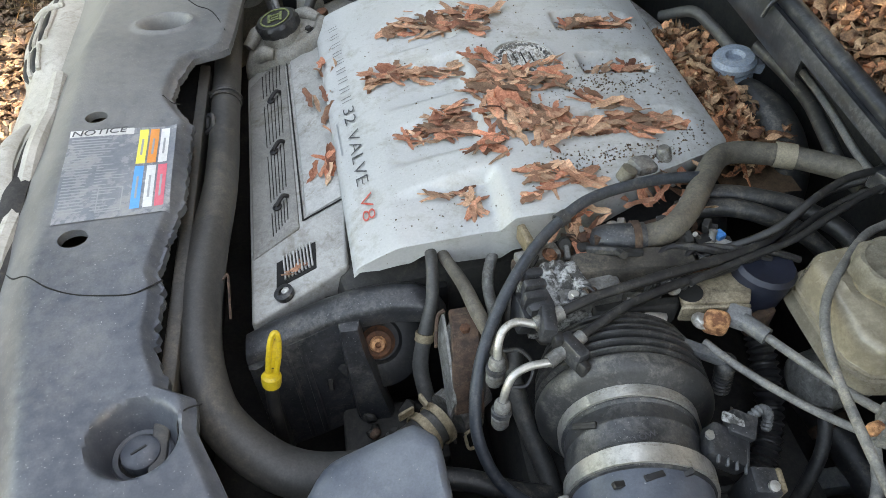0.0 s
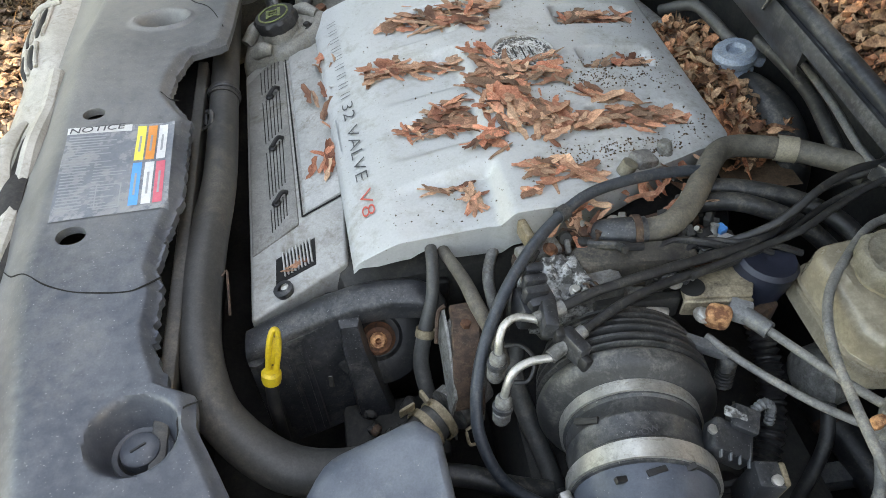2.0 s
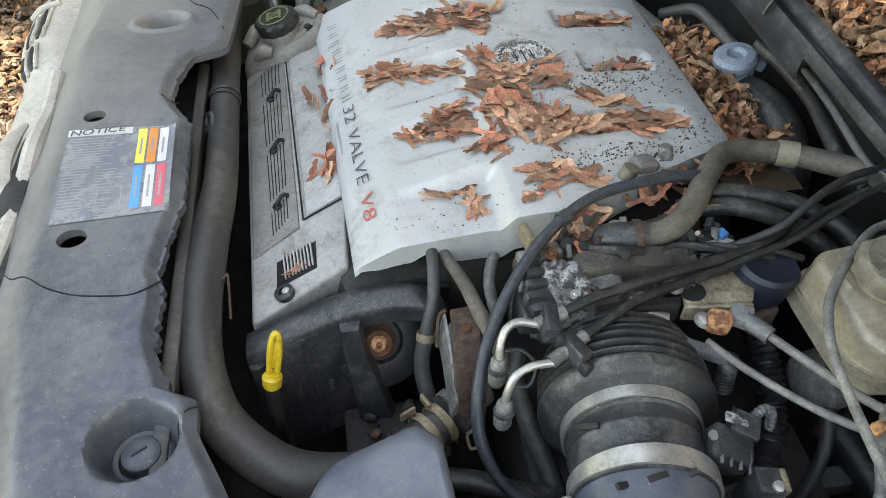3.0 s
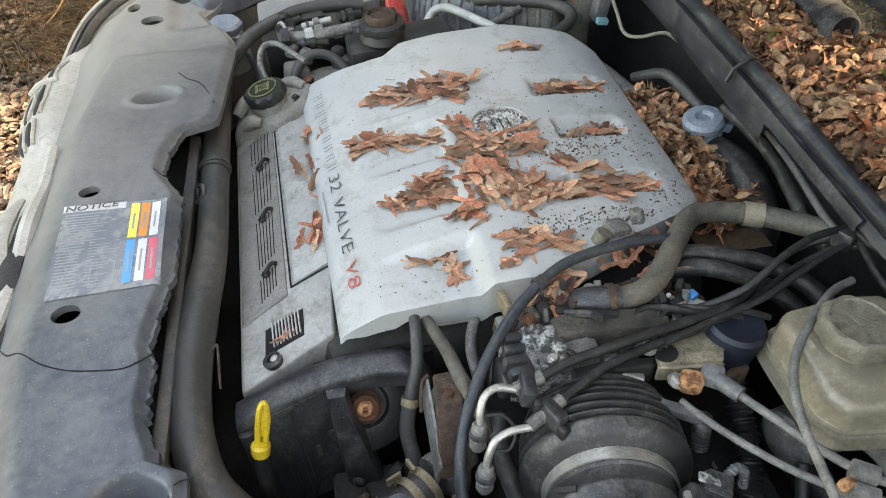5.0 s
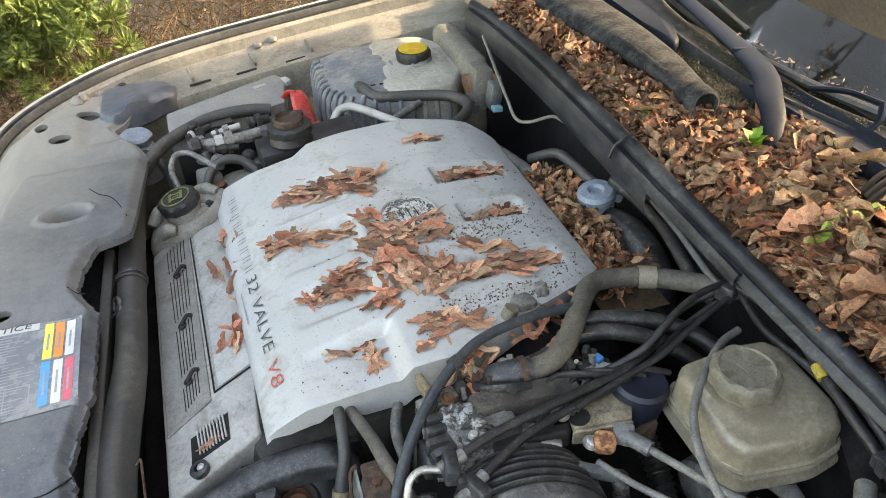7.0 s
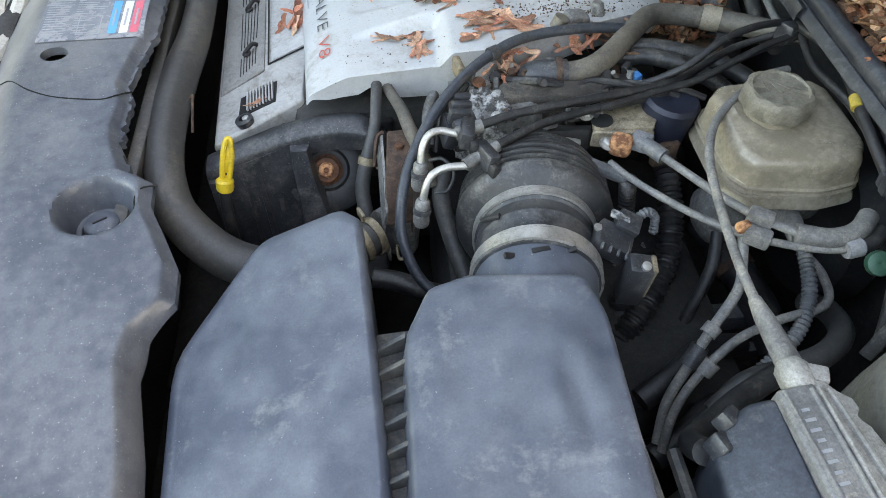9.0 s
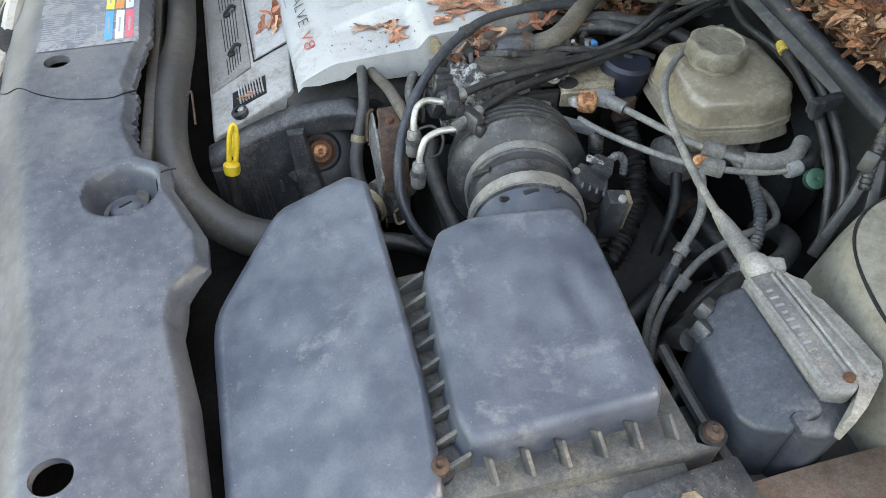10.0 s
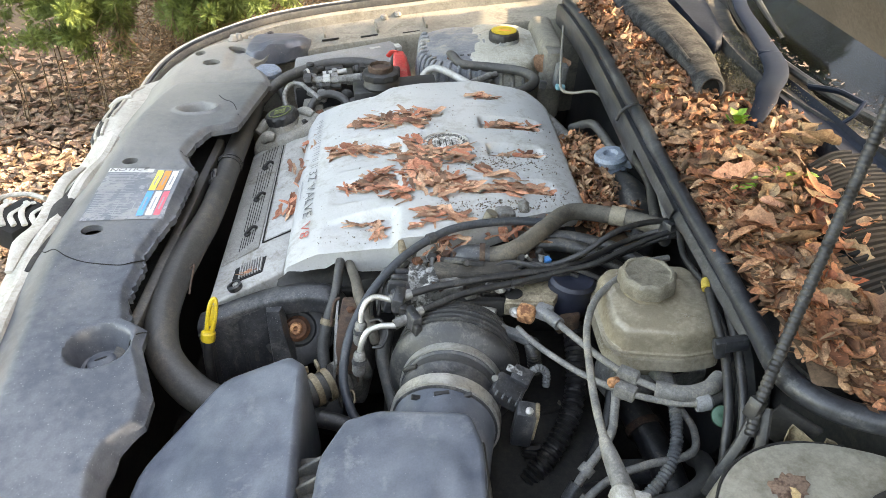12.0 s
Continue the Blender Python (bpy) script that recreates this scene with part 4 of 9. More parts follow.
for k in range(32):
    y = 0.211 + 0.011 * k
    x0, x1 = span(SLATS, y)
    part("slat", sweep([(x0, y - 0.004, 1.062), ((x0 + x1) / 2, y + 0.002, 1.078), (x1, y + 0.001, 1.082)], 0.0030, 6, 3, flat=1.6, up=(0, 0.4, 0.9)), M_SLAT, cowl)
# solid block; the shade below the slats is put into its colour
part("slat_shade", prism(SLATS, 1.030, 1.060, 0.0), M_GLASSBLK, cowl, "near-black block for the shade below the slats")

screen = thing("windscreen", (1.0, 0.7, 1.1), "sloping windscreen glass reflecting sky and trees", "windscreen")
glassbm = sheet(24, 40, lambda u, v: Vector((screen_x(0.30 + 1.30 * v) + 0.95 * u, 0.30 + 1.30 * v, 1.092 + 0.60 * u)))
bmesh.ops.solidify(glassbm, geom=glassbm.faces[:], thickness=0.005)
pane = part("pane", glassbm, M_GLASS, screen)
pane.visible_shadow = False
part("dashboard", rbox((1.33, 0.87, 1.16), (1.05, 1.74, 0.10), (0, -14, 0), 0.03), M_GLASSBLK, screen, "dark dashboard behind the glass")

wiper = thing("wiper_arm", (0.68, 0.72, 1.06), "satin blue-black wiper arm rising from leaves", "wiper arm")
ARM = [(0.650, 0.684, 1.058), (0.668, 0.704, 1.074), (0.690, 0.735, 1.084), (0.706, 0.766, 1.090), (0.738, 0.815, 1.092), (0.757, 0.860, 1.095), (0.769, 0.915, 1.097)]
part("arm_foot", sweep(ARM, [0.011, 0.014, 0.018, 0.020, 0.021, 0.021, 0.0205], 14, 8, flat=0.26, up=(0, 0, 1)), M_WIPER, wiper)
part("arm", sweep([(0.7698, 0.919, 1.0975), (0.780, 0.985, 1.100), (0.792, 1.065, 1.104), (0.803, 1.150, 1.110), (0.828, 1.245, 1.118), (0.86, 1.36, 1.13)], [0.0205, 0.020, 0.018, 0.016, 0.014, 0.012], 14, 8, flat=0.26, up=(0, 0, 1)), M_WIPER, wiper)
part("joint_pin", rbox((0.7695, 0.917, 1.097), (0.041, 0.0075, 0.011), (0, 4, -9), 0.002), M_WIPER, wiper)
part("blade", sweep([(0.815, 0.97, 1.104), (0.835, 1.10, 1.112), (0.875, 1.36, 1.135)], 0.006, 8, 8), M_RUBBLK, wiper, "black rubber blade")
catch = thing("hood_hinge_plate", (0.80, 0.70, 1.09), "dark grey bracket frame beside the windscreen channel", "bracket")
part("frame_side", sweep([(0.770, 0.760, 1.098), (0.800, 0.720, 1.105), (0.808, 0.660, 1.110)], 0.007, 8, 5, flat=0.5), M_WIPER, catch)
part("frame_foot", sweep([(0.808, 0.662, 1.110), (0.785, 0.640, 1.100), (0.772, 0.640, 1.088)], 0.007, 8, 5, flat=0.5), M_WIPER, catch)

# ================= engine =================
engine = thing("engine_block", (0.1, 0.85, 0.6), "dark grimy engine block under its covers", "engine")
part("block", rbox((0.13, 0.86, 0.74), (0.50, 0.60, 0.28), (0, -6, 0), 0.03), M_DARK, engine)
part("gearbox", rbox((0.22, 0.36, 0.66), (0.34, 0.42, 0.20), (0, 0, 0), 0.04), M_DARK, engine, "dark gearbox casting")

CX = [-0.140, -0.105, -0.06, 0.0, 0.06, 0.12, 0.25, 0.33, 0.37, 0.40]
CZ = [0.868, 0.887, 0.908, 0.925, 0.940, 0.947, 0.948, 0.941, 0.931, 0.916]
NEAR_X = [-0.140, -0.112, -0.104, -0.05, 0.055, 0.08, 0.13, 0.20, 0.30, 0.37, 0.40]
NEAR_Y = [0.600, 0.572, 0.565, 0.569, 0.569, 0.563, 0.560, 0.580, 0.620, 0.652, 0.69]
FAR_X = [-0.140, -0.120, -0.085, 0.04, 0.07, 0.25, 0.36, 0.39, 0.40]
FAR_Y = [1.09, 1.130, 1.180, 1.165, 1.190, 1.200, 1.165, 1.120, 1.09]


def cover_z(x, y):
    z = lin(x, CX, CZ)
    z = (z + lin(x - 0.012, CX, CZ) + lin(x + 0.012, CX, CZ)) / 3 - 0.012 * (y - 0.80)
    for y0, y1, x1 in ((0.40, 0.657, 0.086), (0.707, 0.783, 0.088), (0.828, 0.918, 0.090), (0.966, 1.052, 0.092)):
        k = sstep(y, y0 - 0.006, y0 + 0.010) * (1 - sstep(y, y1 - 0.010, y1 + 0.006)) * sstep(x, -0.062, -0.045) * (1 - sstep(x, x1 - 0.022, x1))
        floor = 0.9105 + (0.085 if y < 0.69 else 0.135) * (x + 0.055) - 0.012 * (y - 0.80)
        z = z * (1 - k) + min(z, floor) * k
    for x0, x1, y0, y1 in ((0.236, 0.355, 0.945, 0.998), (0.243, 0.345, 0.825, 0.873), (0.215, 0.345, 0.69, 0.735)):
        k = sstep(y, y0 - 0.005, y0 + 0.006) * (1 - sstep(y, y1 - 0.006, y1 + 0.005)) * sstep(x, x0 - 0.004, x0 + 0.010) * (1 - sstep(x, x1 - 0.01, x1 + 0.01))
        z = z * (1 - k) + min(z, 0.930 - 0.012 * (y - 0.8)) * k
    return z


def cover_left(y):
    """The cover's front edge runs slightly askew."""
    return -0.106 - 0.046 * (y - 0.569)


def cover_pt(u, v):
    x = -0.106 + 0.506 * u
    a, b = lin(x, NEAR_X, NEAR_Y), lin(x, FAR_X, FAR_Y)
    y = a + (b - a) * v
    x = cover_left(y) + (0.40 - cover_left(y)) * u
    e = min(b - y, 0.506 * u * 1.2, (0.40 - x) * 1.2)
    roll = 0.008 * (1 - sstep(e, -0.001, 0.012)) ** 2 + 0.0012 * (1 - sstep(y - a, 0.0, 0.005))
    return Vector((x, y, cover_z(x, y) - roll))


cover = thing("engine_cover", (0.14, 0.86, 0.9), "silver painted engine cover with moulded pockets, dusty and strewn with leaves", "engine cover")
bm = sheet(130, 160, cover_pt)
es = [e for e in bm.edges if len(e.link_faces) == 1]
r = bmesh.ops.extrude_edge_only(bm, edges=es)
for v in r["geom"]:
    if isinstance(v, bmesh.types.BMVert):
        near = v.co.y < 0.68 and v.co.x > -0.112
        if near:
            v.co.z -= 0.003
            v.co.y += 0.004
        else:
            v.co.z -= 0.022
part("shell", bm, M_SILVER, cover)


def skirt_pt(u, v):
    p = cover_pt(u, 0.0)
    drop = lin(p.x, [-0.106, -0.095, -0.075, -0.05, -0.038, -0.026, -0.016, -0.006, 0.004, 0.018, 0.06, 0.085, 0.12, 0.2, 0.36], [0.004, 0.008, 0.020, 0.027, 0.027, 0.020, 0.016, 0.020, 0.033, 0.040, 0.043, 0.050, 0.048, 0.044, 0.03])
    return p + Vector((0, -0.0006 - 0.002 * v, 0.0004 - drop * v))


part("skirt", sheet(150, 5, skirt_pt, Vector((0, 0.004, 0))), M_SILVER, cover, "upright silver skirt of the cover")


def on_cover(x, y, lift=0.0012):
    return Vector((x, y, cover_z(x, y) + lift))


# emblem: plain round badge, its wreath worn to dark flakes
BZ = cover_z(0.167, 0.876)
badge = part("badge_rim", lathe([(0.0425, 0.0), (0.0455, 0.0), (0.0458, 0.0028), (0.044, 0.0036), (0.0425, 0.0024)], (0.166, 0.876, BZ), (0.0, 0, 1), 48), M_PAD, cover, "thin pale badge rim")
part("badge_face", lathe([(0.0, 0.0), (0.0425, 0.0), (0.0425, 0.0012), (0.0, 0.0018)], (0.166, 0.876, BZ), (0.0, 0, 1), 40), M_FLAKE, badge, "flaking grey badge face")
for k in range(26):
    a = 2 * math.pi * k / 26
    part("wreath_leaf", rbox((0.166 + 0.034 * math.cos(a), 0.876 + 0.034 * math.sin(a), BZ + 0.002), (0.0075, 0.0030, 0.0012), (0, 0, math.degrees(a) + 55), 0.0004, 1), M_RIB, badge)
for k in range(7):
    part("badge_bar", rbox((0.166 - 0.018 + 0.006 * k, 0.876, BZ + 0.002), (0.0018, 0.030 - 0.003 * abs(k - 3), 0.0018), (0, 0, 4), 0.0004, 1), M_DARK if k % 2 else M_PAD, badge)


# writing down the flank, wrapped on the cover
def flank_axis(y):
    return -0.0800 - 0.0466 * (y - 0.647)


def flank_text(text, y0, y1, size, mat):
    """Letters read from y0 down to y1, centred on the flank's line."""
    cu = bpy.data.curves.new("txt", "FONT")
    cu.body, cu.size, cu.offset = text, size, -0.0003
    tmp = bpy.data.objects.new("txt", cu)
    me = bpy.data.meshes.new_from_object(tmp)
    bpy.data.objects.remove(tmp)
    bpy.data.curves.remove(cu)
    bm = bmesh.new()
    bm.from_mesh(me)
    bpy.data.meshes.remove(me)
    bmesh.ops.triangulate(bm, faces=bm.faces[:])
    bmesh.ops.subdivide_edges(bm, edges=[e for e in bm.edges if e.calc_length() > 0.006], cuts=2)
    lo, hi = min(v.co.x for v in bm.verts), max(v.co.x for v in bm.verts)
    mid = (min(v.co.y for v in bm.verts) + max(v.co.y for v in bm.verts)) / 2
    for v in bm.verts:
        y = y0 + (y1 - y0) * (v.co.x - lo) / (hi - lo)
        v.co = on_cover(flank_axis(y) + v.co.y - mid, y, 0.0024)
    part("lettering", bm, mat, cover, smooth=False)


flank_text("32", 0.874, 0.834, 0.0235, M_INK)
flank_text("VALVE", 0.816, 0.698, 0.0235, M_INK)
flank_text("V8", 0.678, 0.630, 0.0235, M_REDINK)
# the maker's word, as plain bars of its size
for k in range(9):
    y = 1.110 - 0.0268 * k
    for dy in (0.0045, -0.0045):
        x0 = flank_axis(y + dy)
        part("print_bar", sheet(4, 1, lambda u, v: on_cover(x0 - 0.0075 + 0.015 * u, y + dy + 0.0007 * (2 * v - 1), 0.0016)), M_INK, cover)
part("print_bar", sheet(2, 10, lambda u, v: on_cover(-0.1065 + 0.002 * u - 0.004 * v, 0.775 + 0.075 * v, 0.0014)), M_GREYINK, cover)

# ---- front valve cover ----
def valve_z(x, y):
    return 0.842 + 0.30 * (x + 0.175)


valve = thing("valve_cover", (-0.18, 0.85, 0.78), "grey front valve cover with a dark ribbed coil strip", "valve cover")
VPOLY = [(-0.236, 0.556), (-0.112, 0.600), (-0.106, 0.80), (-0.118, 1.13), (-0.140, 1.155), (-0.18, 1.135), (-0.225, 1.12), (-0.257, 1.09)]
part("body", prism(VPOLY, 0.74, 0.84, 0.006, 3, valve_z), M_VALVE, valve)
coil_plate = part("coil_plate", prism([(-0.236, 0.66), (-0.172, 0.690), (-0.190, 1.105), (-0.215, 1.100), (-0.252, 1.06)], 0.80, 0.845, 0.003, 2, lambda x, y: valve_z(x, y) + 0.003), M_COIL, valve, "darker raised coil cover plate")
part("pale_plate", prism([(-0.163, 0.706), (-0.112, 0.722), (-0.116, 1.0), (-0.130, 1.10), (-0.181, 1.105)], 0.80, 0.85, 0.003, 2, lambda x, y: valve_z(x, y) + 0.004), M_PAD, valve, "pale flat plate")
for a, b in (((-0.187, 1.112), (-0.167, 0.702)), ((-0.167, 0.702), (-0.113, 0.717))):
    part("seam", sweep([(x, y, valve_z(x, y) + 0.002) for x, y in (a, ((a[0] + b[0]) / 2, (a[1] + b[1]) / 2), b)], 0.0012, 6, 2), M_GLASSBLK, valve, "dark gap")
def rib_line(k, y):
    """Five fine grooves, drawing together towards the near end."""
    w = lin(y, [0.69, 1.09], [0.0042, 0.0062])
    return lin(y, [0.685, 1.07], [-0.2075, -0.2290]) + w * k


for k in range(6):
    for y0, y1 in ((0.690, 0.735), (0.757, 0.860), (0.882, 0.990), (1.012, 1.078)):
        a, b = y0 + 0.0045 * k, y1 + 0.0045 * k
        part("groove", sweep([(rib_line(k, y), y, valve_z(rib_line(k, y), y) + 0.0026) for y in (a, (a + b) / 2, b)], 0.0009, 6, 2), M_GLASSBLK, coil_plate, "dark moulded groove")
for y in (0.748, 0.871, 1.003):
    x = rib_line(3, y)
    hook = part("coil_bolt", lathe([(0, 0), (0.006, 0), (0.007, 0.003), (0.004, 0.006), (0, 0.006)], (x - 0.004, y - 0.006, valve_z(x, y) + 0.002), (-0.3, 0, 1), 12), M_BLACK, valve)
    part("wire_clip", sweep([(x - 0.006, y - 0.010, valve_z(x, y) + 0.008), (x + 0.004, y + 0.004, valve_z(x, y) + 0.013), (x + 0.011, y + 0.008, valve_z(x, y) + 0.009)], 0.0032, 8, 5), M_BLACK, hook)
# dark plate on the cover stands in for the vent's shaded inside
vent = part("vent_shade_plate", prism([(-0.204, 0.599), (-0.152, 0.612), (-0.152, 0.657), (-0.204, 0.642)], 0.80, 0.84, 0, 1, lambda x, y: valve_z(x, y) + 0.0012), M_GLASSBLK, valve, "dark plate for the shade inside the vent")
for k in range(9):
    x = -0.193 + 0.0044 * k
    y = 0.605 + 0.25 * (x + 0.193)
    part("vent_bar", rbox((x, y + 0.023, valve_z(x, y) + 0.0025), (0.0021, 0.040, 0.003), (0, -16, 4), 0), M_PAD, vent)
part("screw", lathe([(0, 0), (0.0115, 0), (0.0125, 0.004), (0.0125, 0.008), (0.006, 0.009), (0.006, 0.005), (0, 0.005)], (-0.192, 0.584, valve_z(-0.192, 0.584)), (-0.3, 0, 1), 20), M_BELT, valve, "dark round grommet")
part("screw", lathe([(0, 0), (0.005, 0), (0.005, 0.006), (0, 0.007)], (-0.190, 0.584, valve_z(-0.19, 0.584) + 0.004), (-0.3, 0, 1), 10), M_STEEL, valve)
part("filler_boss", dome([(-0.262, 1.105), (-0.252, 1.190), (-0.205, 1.222), (-0.135, 1.212), (-0.098, 1.180), (-0.112, 1.120), (-0.180, 1.088)], lambda x, y: 0.862 + 0.22 * (x + 0.18), 0.76, 0.30, 0.030, 0.010), M_CAST, valve, "dusty lumpy cast filler housing")
part("filler_neck", lathe([(0.0, -0.03), (0.040, -0.03), (0.036, 0.0), (0.034, 0.014), (0.0, 0.016)], (-0.188, 1.150, 0.860), (-0.25, 0.0, 1), 24), M_CAST, valve)
for a, b in (((-0.250, 1.145, 0.846), (-0.215, 1.185, 0.862)), ((-0.165, 1.200, 0.868), (-0.125, 1.170, 0.876)), ((-0.235, 1.108, 0.846), (-0.205, 1.100, 0.856))):
    part("casting_web", sweep([a, ((a[0] + b[0]) / 2, (a[1] + b[1]) / 2, (a[2] + b[2]) / 2 + 0.006), b], [0.010, 0.013, 0.009], 10, 5), M_CAST, valve)
part("casting_bolt", hexbolt((-0.142, 1.140, 0.872), (-0.2, 0, 1), 0.006, 0.007), M_DARK, valve)

cap = thing("oil_filler_cap", (-0.188, 1.150, 0.875), "black oil filler cap with worn lime markings", "filler cap")
ocap = part("cap", lathe([(0, 0), (0.033, 0.0), (0.036, 0.004), (0.037, 0.018), (0.033, 0.023), (0.0, 0.0235)], (-0.19, 1.150, 0.872), (-0.25, 0, 1), 48, lambda a, h: 1 + 0.055 * math.cos(a * 10) * (0.003 < h < 0.0225)), M_BLACK, cap)
co = Vector((-0.196, 1.150, 0.8955))
part("mark_ring", lathe([(0.024, 0.0), (0.027, 0.0), (0.027, 0.0012), (0.024, 0.0012)], co - Vector((0, 0, 0.0006)), (-0.25, 0, 1), 32), M_LIMEINK, ocap)
for dx, dy, sx, sy in ((-0.010, 0, 0.005, 0.026), (0.0, 0.008, 0.016, 0.004), (0.0, -0.008, 0.016, 0.004), (0.010, 0, 0.005, 0.026), (0.0, 0, 0.012, 0.004)):
    part("mark_bar", rbox(co + Vector((dx, dy, 0.25 * dx + 0.0006)), (sx, sy, 0.0012), (0, -14, 0), 0), M_LIMEINK, ocap)

# ---- radiator hose ----
hose = thing("radiator_hose", (-0.27, 0.6, 0.80), "thick dusty grey radiator hose curving round the engine", "hose")
part("tube", sweep([(-0.285, 1.30, 0.845), (-0.281, 1.10, 0.852), (-0.278, 0.95, 0.855), (-0.276, 0.78, 0.856), (-0.286, 0.655, 0.858), (-0.289, 0.556, 0.856), (-0.281, 0.477, 0.848), (-0.258, 0.418, 0.832), (-0.20, 0.370, 0.808), (-0.13, 0.362, 0.792), (-0.075, 0.382, 0.786), (-0.030, 0.412, 0.786)], [0.022, 0.022, 0.022, 0.023, 0.026, 0.0255, 0.0245, 0.025, 0.026, 0.025, 0.023, 0.022], 20, 8), M_RUBBER, hose)
part("strap", lathe([(0.0225, -0.006), (0.0245, -0.005), (0.0245, 0.005), (0.0225, 0.006)], (-0.279, 0.985, 0.855), (0, 1, 0.15), 24), M_RUBBLK, hose, "black cable tie")
part("strap", lathe([(0.0225, -0.003), (0.0245, -0.003), (0.0245, 0.003), (0.0225, 0.003)], (-0.279, 0.975, 0.855), (0.06, 1, 0.1), 24), M_RUBBLK, hose)
part("strap", lathe([(0.0225, -0.002), (0.0262, -0.002), (0.0262, 0.002), (0.0225, 0.002)], (-0.279, 0.9815, 0.855), (-0.12, 1, 0.1), 24), M_BELT, hose)
part("tie_tail", sweep([(-0.300, 0.985, 0.868), (-0.312, 0.99, 0.873), (-0.318, 0.985, 0.868)], 0.003, 6, 5), M_RUBBLK, hose)
part("tie_loop", sweep([(-0.300, 0.905, 0.862), (-0.296, 0.915, 0.876), (-0.288, 0.905, 0.883), (-0.290, 0.893, 0.872), (-0.303, 0.893, 0.862)], 0.0035, 6, 6), M_BELT, hose)
part("wire_bracket", sweep([(-0.258, 0.584, 0.880), (-0.252, 0.588, 0.884), (-0.2505, 0.575, 0.882), (-0.2495, 0.552, 0.876), (-0.250, 0.536, 0.866)], 0.0016, 6, 6), M_OLDRUST, hose, "thin bent wire bracket")
for k in range(2):
    part("clamp_band", lathe([(0.0235, -0.005), (0.0255, -0.005), (0.0255, 0.005), (0.0235, 0.005)], (-0.048 + 0.017 * k, 0.400 + 0.010 * k, 0.786), (0.8, 0.55, 0), 24), M_TANMETAL, hose, "rusty spring clamp")
part("clamp_ear", rbox((-0.066, 0.413, 0.812), (0.020, 0.004, 0.014), (0, 0, 25), 0.002), M_TANMETAL, hose)
part("clamp_ear", rbox((-0.045, 0.425, 0.812), (0.005, 0.018, 0.012), (0, 0, 25), 0.002), M_TANMETAL, hose)

# ---- water pump housing ----
pump = thing("water_pump_housing", (0.01, 0.46, 0.74), "rust-streaked water pump housing", "pump housing")
part("neck", lathe([(0, 0), (0.027, 0), (0.027, 0.012), (0.023, 0.016), (0.023, 0.05), (0, 0.05)], (-0.018, 0.420, 0.786), (0.8, 0.6, 0), 20), M_ALLOY, pump)
part("body", rbox((0.008, 0.462, 0.79), (0.045, 0.09, 0.12), (0, 0, -8), 0.012), M_ALLOY, pump)
part("rusty_bracket", rings([[Vector((x + dx, y, z + dz)) for dx, dz in ((-0.016, 0), (-0.014, 0.004), (0.014, 0.005), (0.017, 0.001), (0.016, -0.02), (0.014, -0.02), (0.013, -0.002), (-0.016, -0.004))] for x, y, z in ((0.010, 0.490, 0.884), (0.009, 0.470, 0.886), (0.006, 0.445, 0.876), (0.003, 0.42, 0.855), (0.002, 0.40, 0.82))]), M_OLDRUST, pump, "rusty pressed bracket")
part("bracket_web", sheet(8, 8, lambda u, v: Vector((-0.014 - 0.006 * math.sin(math.pi * v), 0.488 - 0.085 * u, 0.884 - 0.05 * u * u - 0.09 * v)), Vector((0.003, 0, 0))), M_ALLOY, pump, "white-streaked casting wall")
part("bracket_lip", sweep([(-0.010, 0.492, 0.886), (-0.018, 0.488, 0.882), (-0.022, 0.476, 0.868), (-0.024, 0.468, 0.852)], 0.0022, 6, 5), M_OLDRUST, pump)
part("bracket_bolt", lathe([(0, 0), (0.006, 0), (0.006, 0.005), (0, 0.006)], (0.008, 0.462, 0.885), (0, 0.1, 1), 6), M_RUST, pump)
part("rust_flake", rbox((0.020, 0.445, 0.82), (0.006, 0.030, 0.070), (0, 0, -8), 0.002), M_RUST, pump)

# ---- belt cover and pulley ----
belt = thing("belt_cover", (-0.12, 0.54, 0.72), "dusty black moulded belt cover arching over the pulley", "belt cover")
ARCH = [(-0.243, 0.512, 0.812), (-0.215, 0.515, 0.824), (-0.185, 0.519, 0.834), (-0.15, 0.523, 0.845), (-0.11, 0.524, 0.856), (-0.07, 0.522, 0.862), (-0.035, 0.517, 0.862), (-0.012, 0.510, 0.850), (-0.002, 0.505, 0.83)]


def arch_at(x):
    return [lin(x, [p[0] for p in ARCH], [p[i] for p in ARCH]) for i in (1, 2)]


secs = []
for k in range(33):
    x = ARCH[0][0] + (ARCH[-1][0] - ARCH[0][0]) * k / 32
    y, z = arch_at(x)
    secs.append([Vector((x, y + dy, z + dz)) for dy, dz in ((0.004, -0.030), (0, -0.006), (0.001, 0.0), (0.004, 0.004), (0.010, 0.0065), (0.022, 0.0085), (0.032, 0.0075), (0.038, 0.003), (0.040, -0.004), (0.040, -0.03))])
part("arch", rings(secs), M_BELT, belt, "dusty arched rim")
part("front_skin", sheet(24, 12, lambda u, v: Vector((-0.238 + 0.128 * u + 0.012 * v, arch_at(-0.238 + 0.128 * u)[0] + 0.004 - 0.026 * v - 0.006 * math.sin(math.pi * u), arch_at(-0.238 + 0.128 * u)[1] - 0.006 - 0.17 * v)), Vector((0, 0.02, 0))), M_BELT, belt, "curved front skin")
for x, w, d in ((-0.178, 0.004, 0.010), (-0.232, 0.010, 0.012), (-0.196, 0.003, 0.006)):
    y, z = arch_at(x)
    part("rib", sweep([(x, y, z - 0.012), (x + 0.003, y - 0.008, z - 0.06), (x + 0.007, y - 0.020, z - 0.12), (x + 0.010, y - 0.030, z - 0.165)], w, 8, 5, flat=1.2), M_BELT, belt)
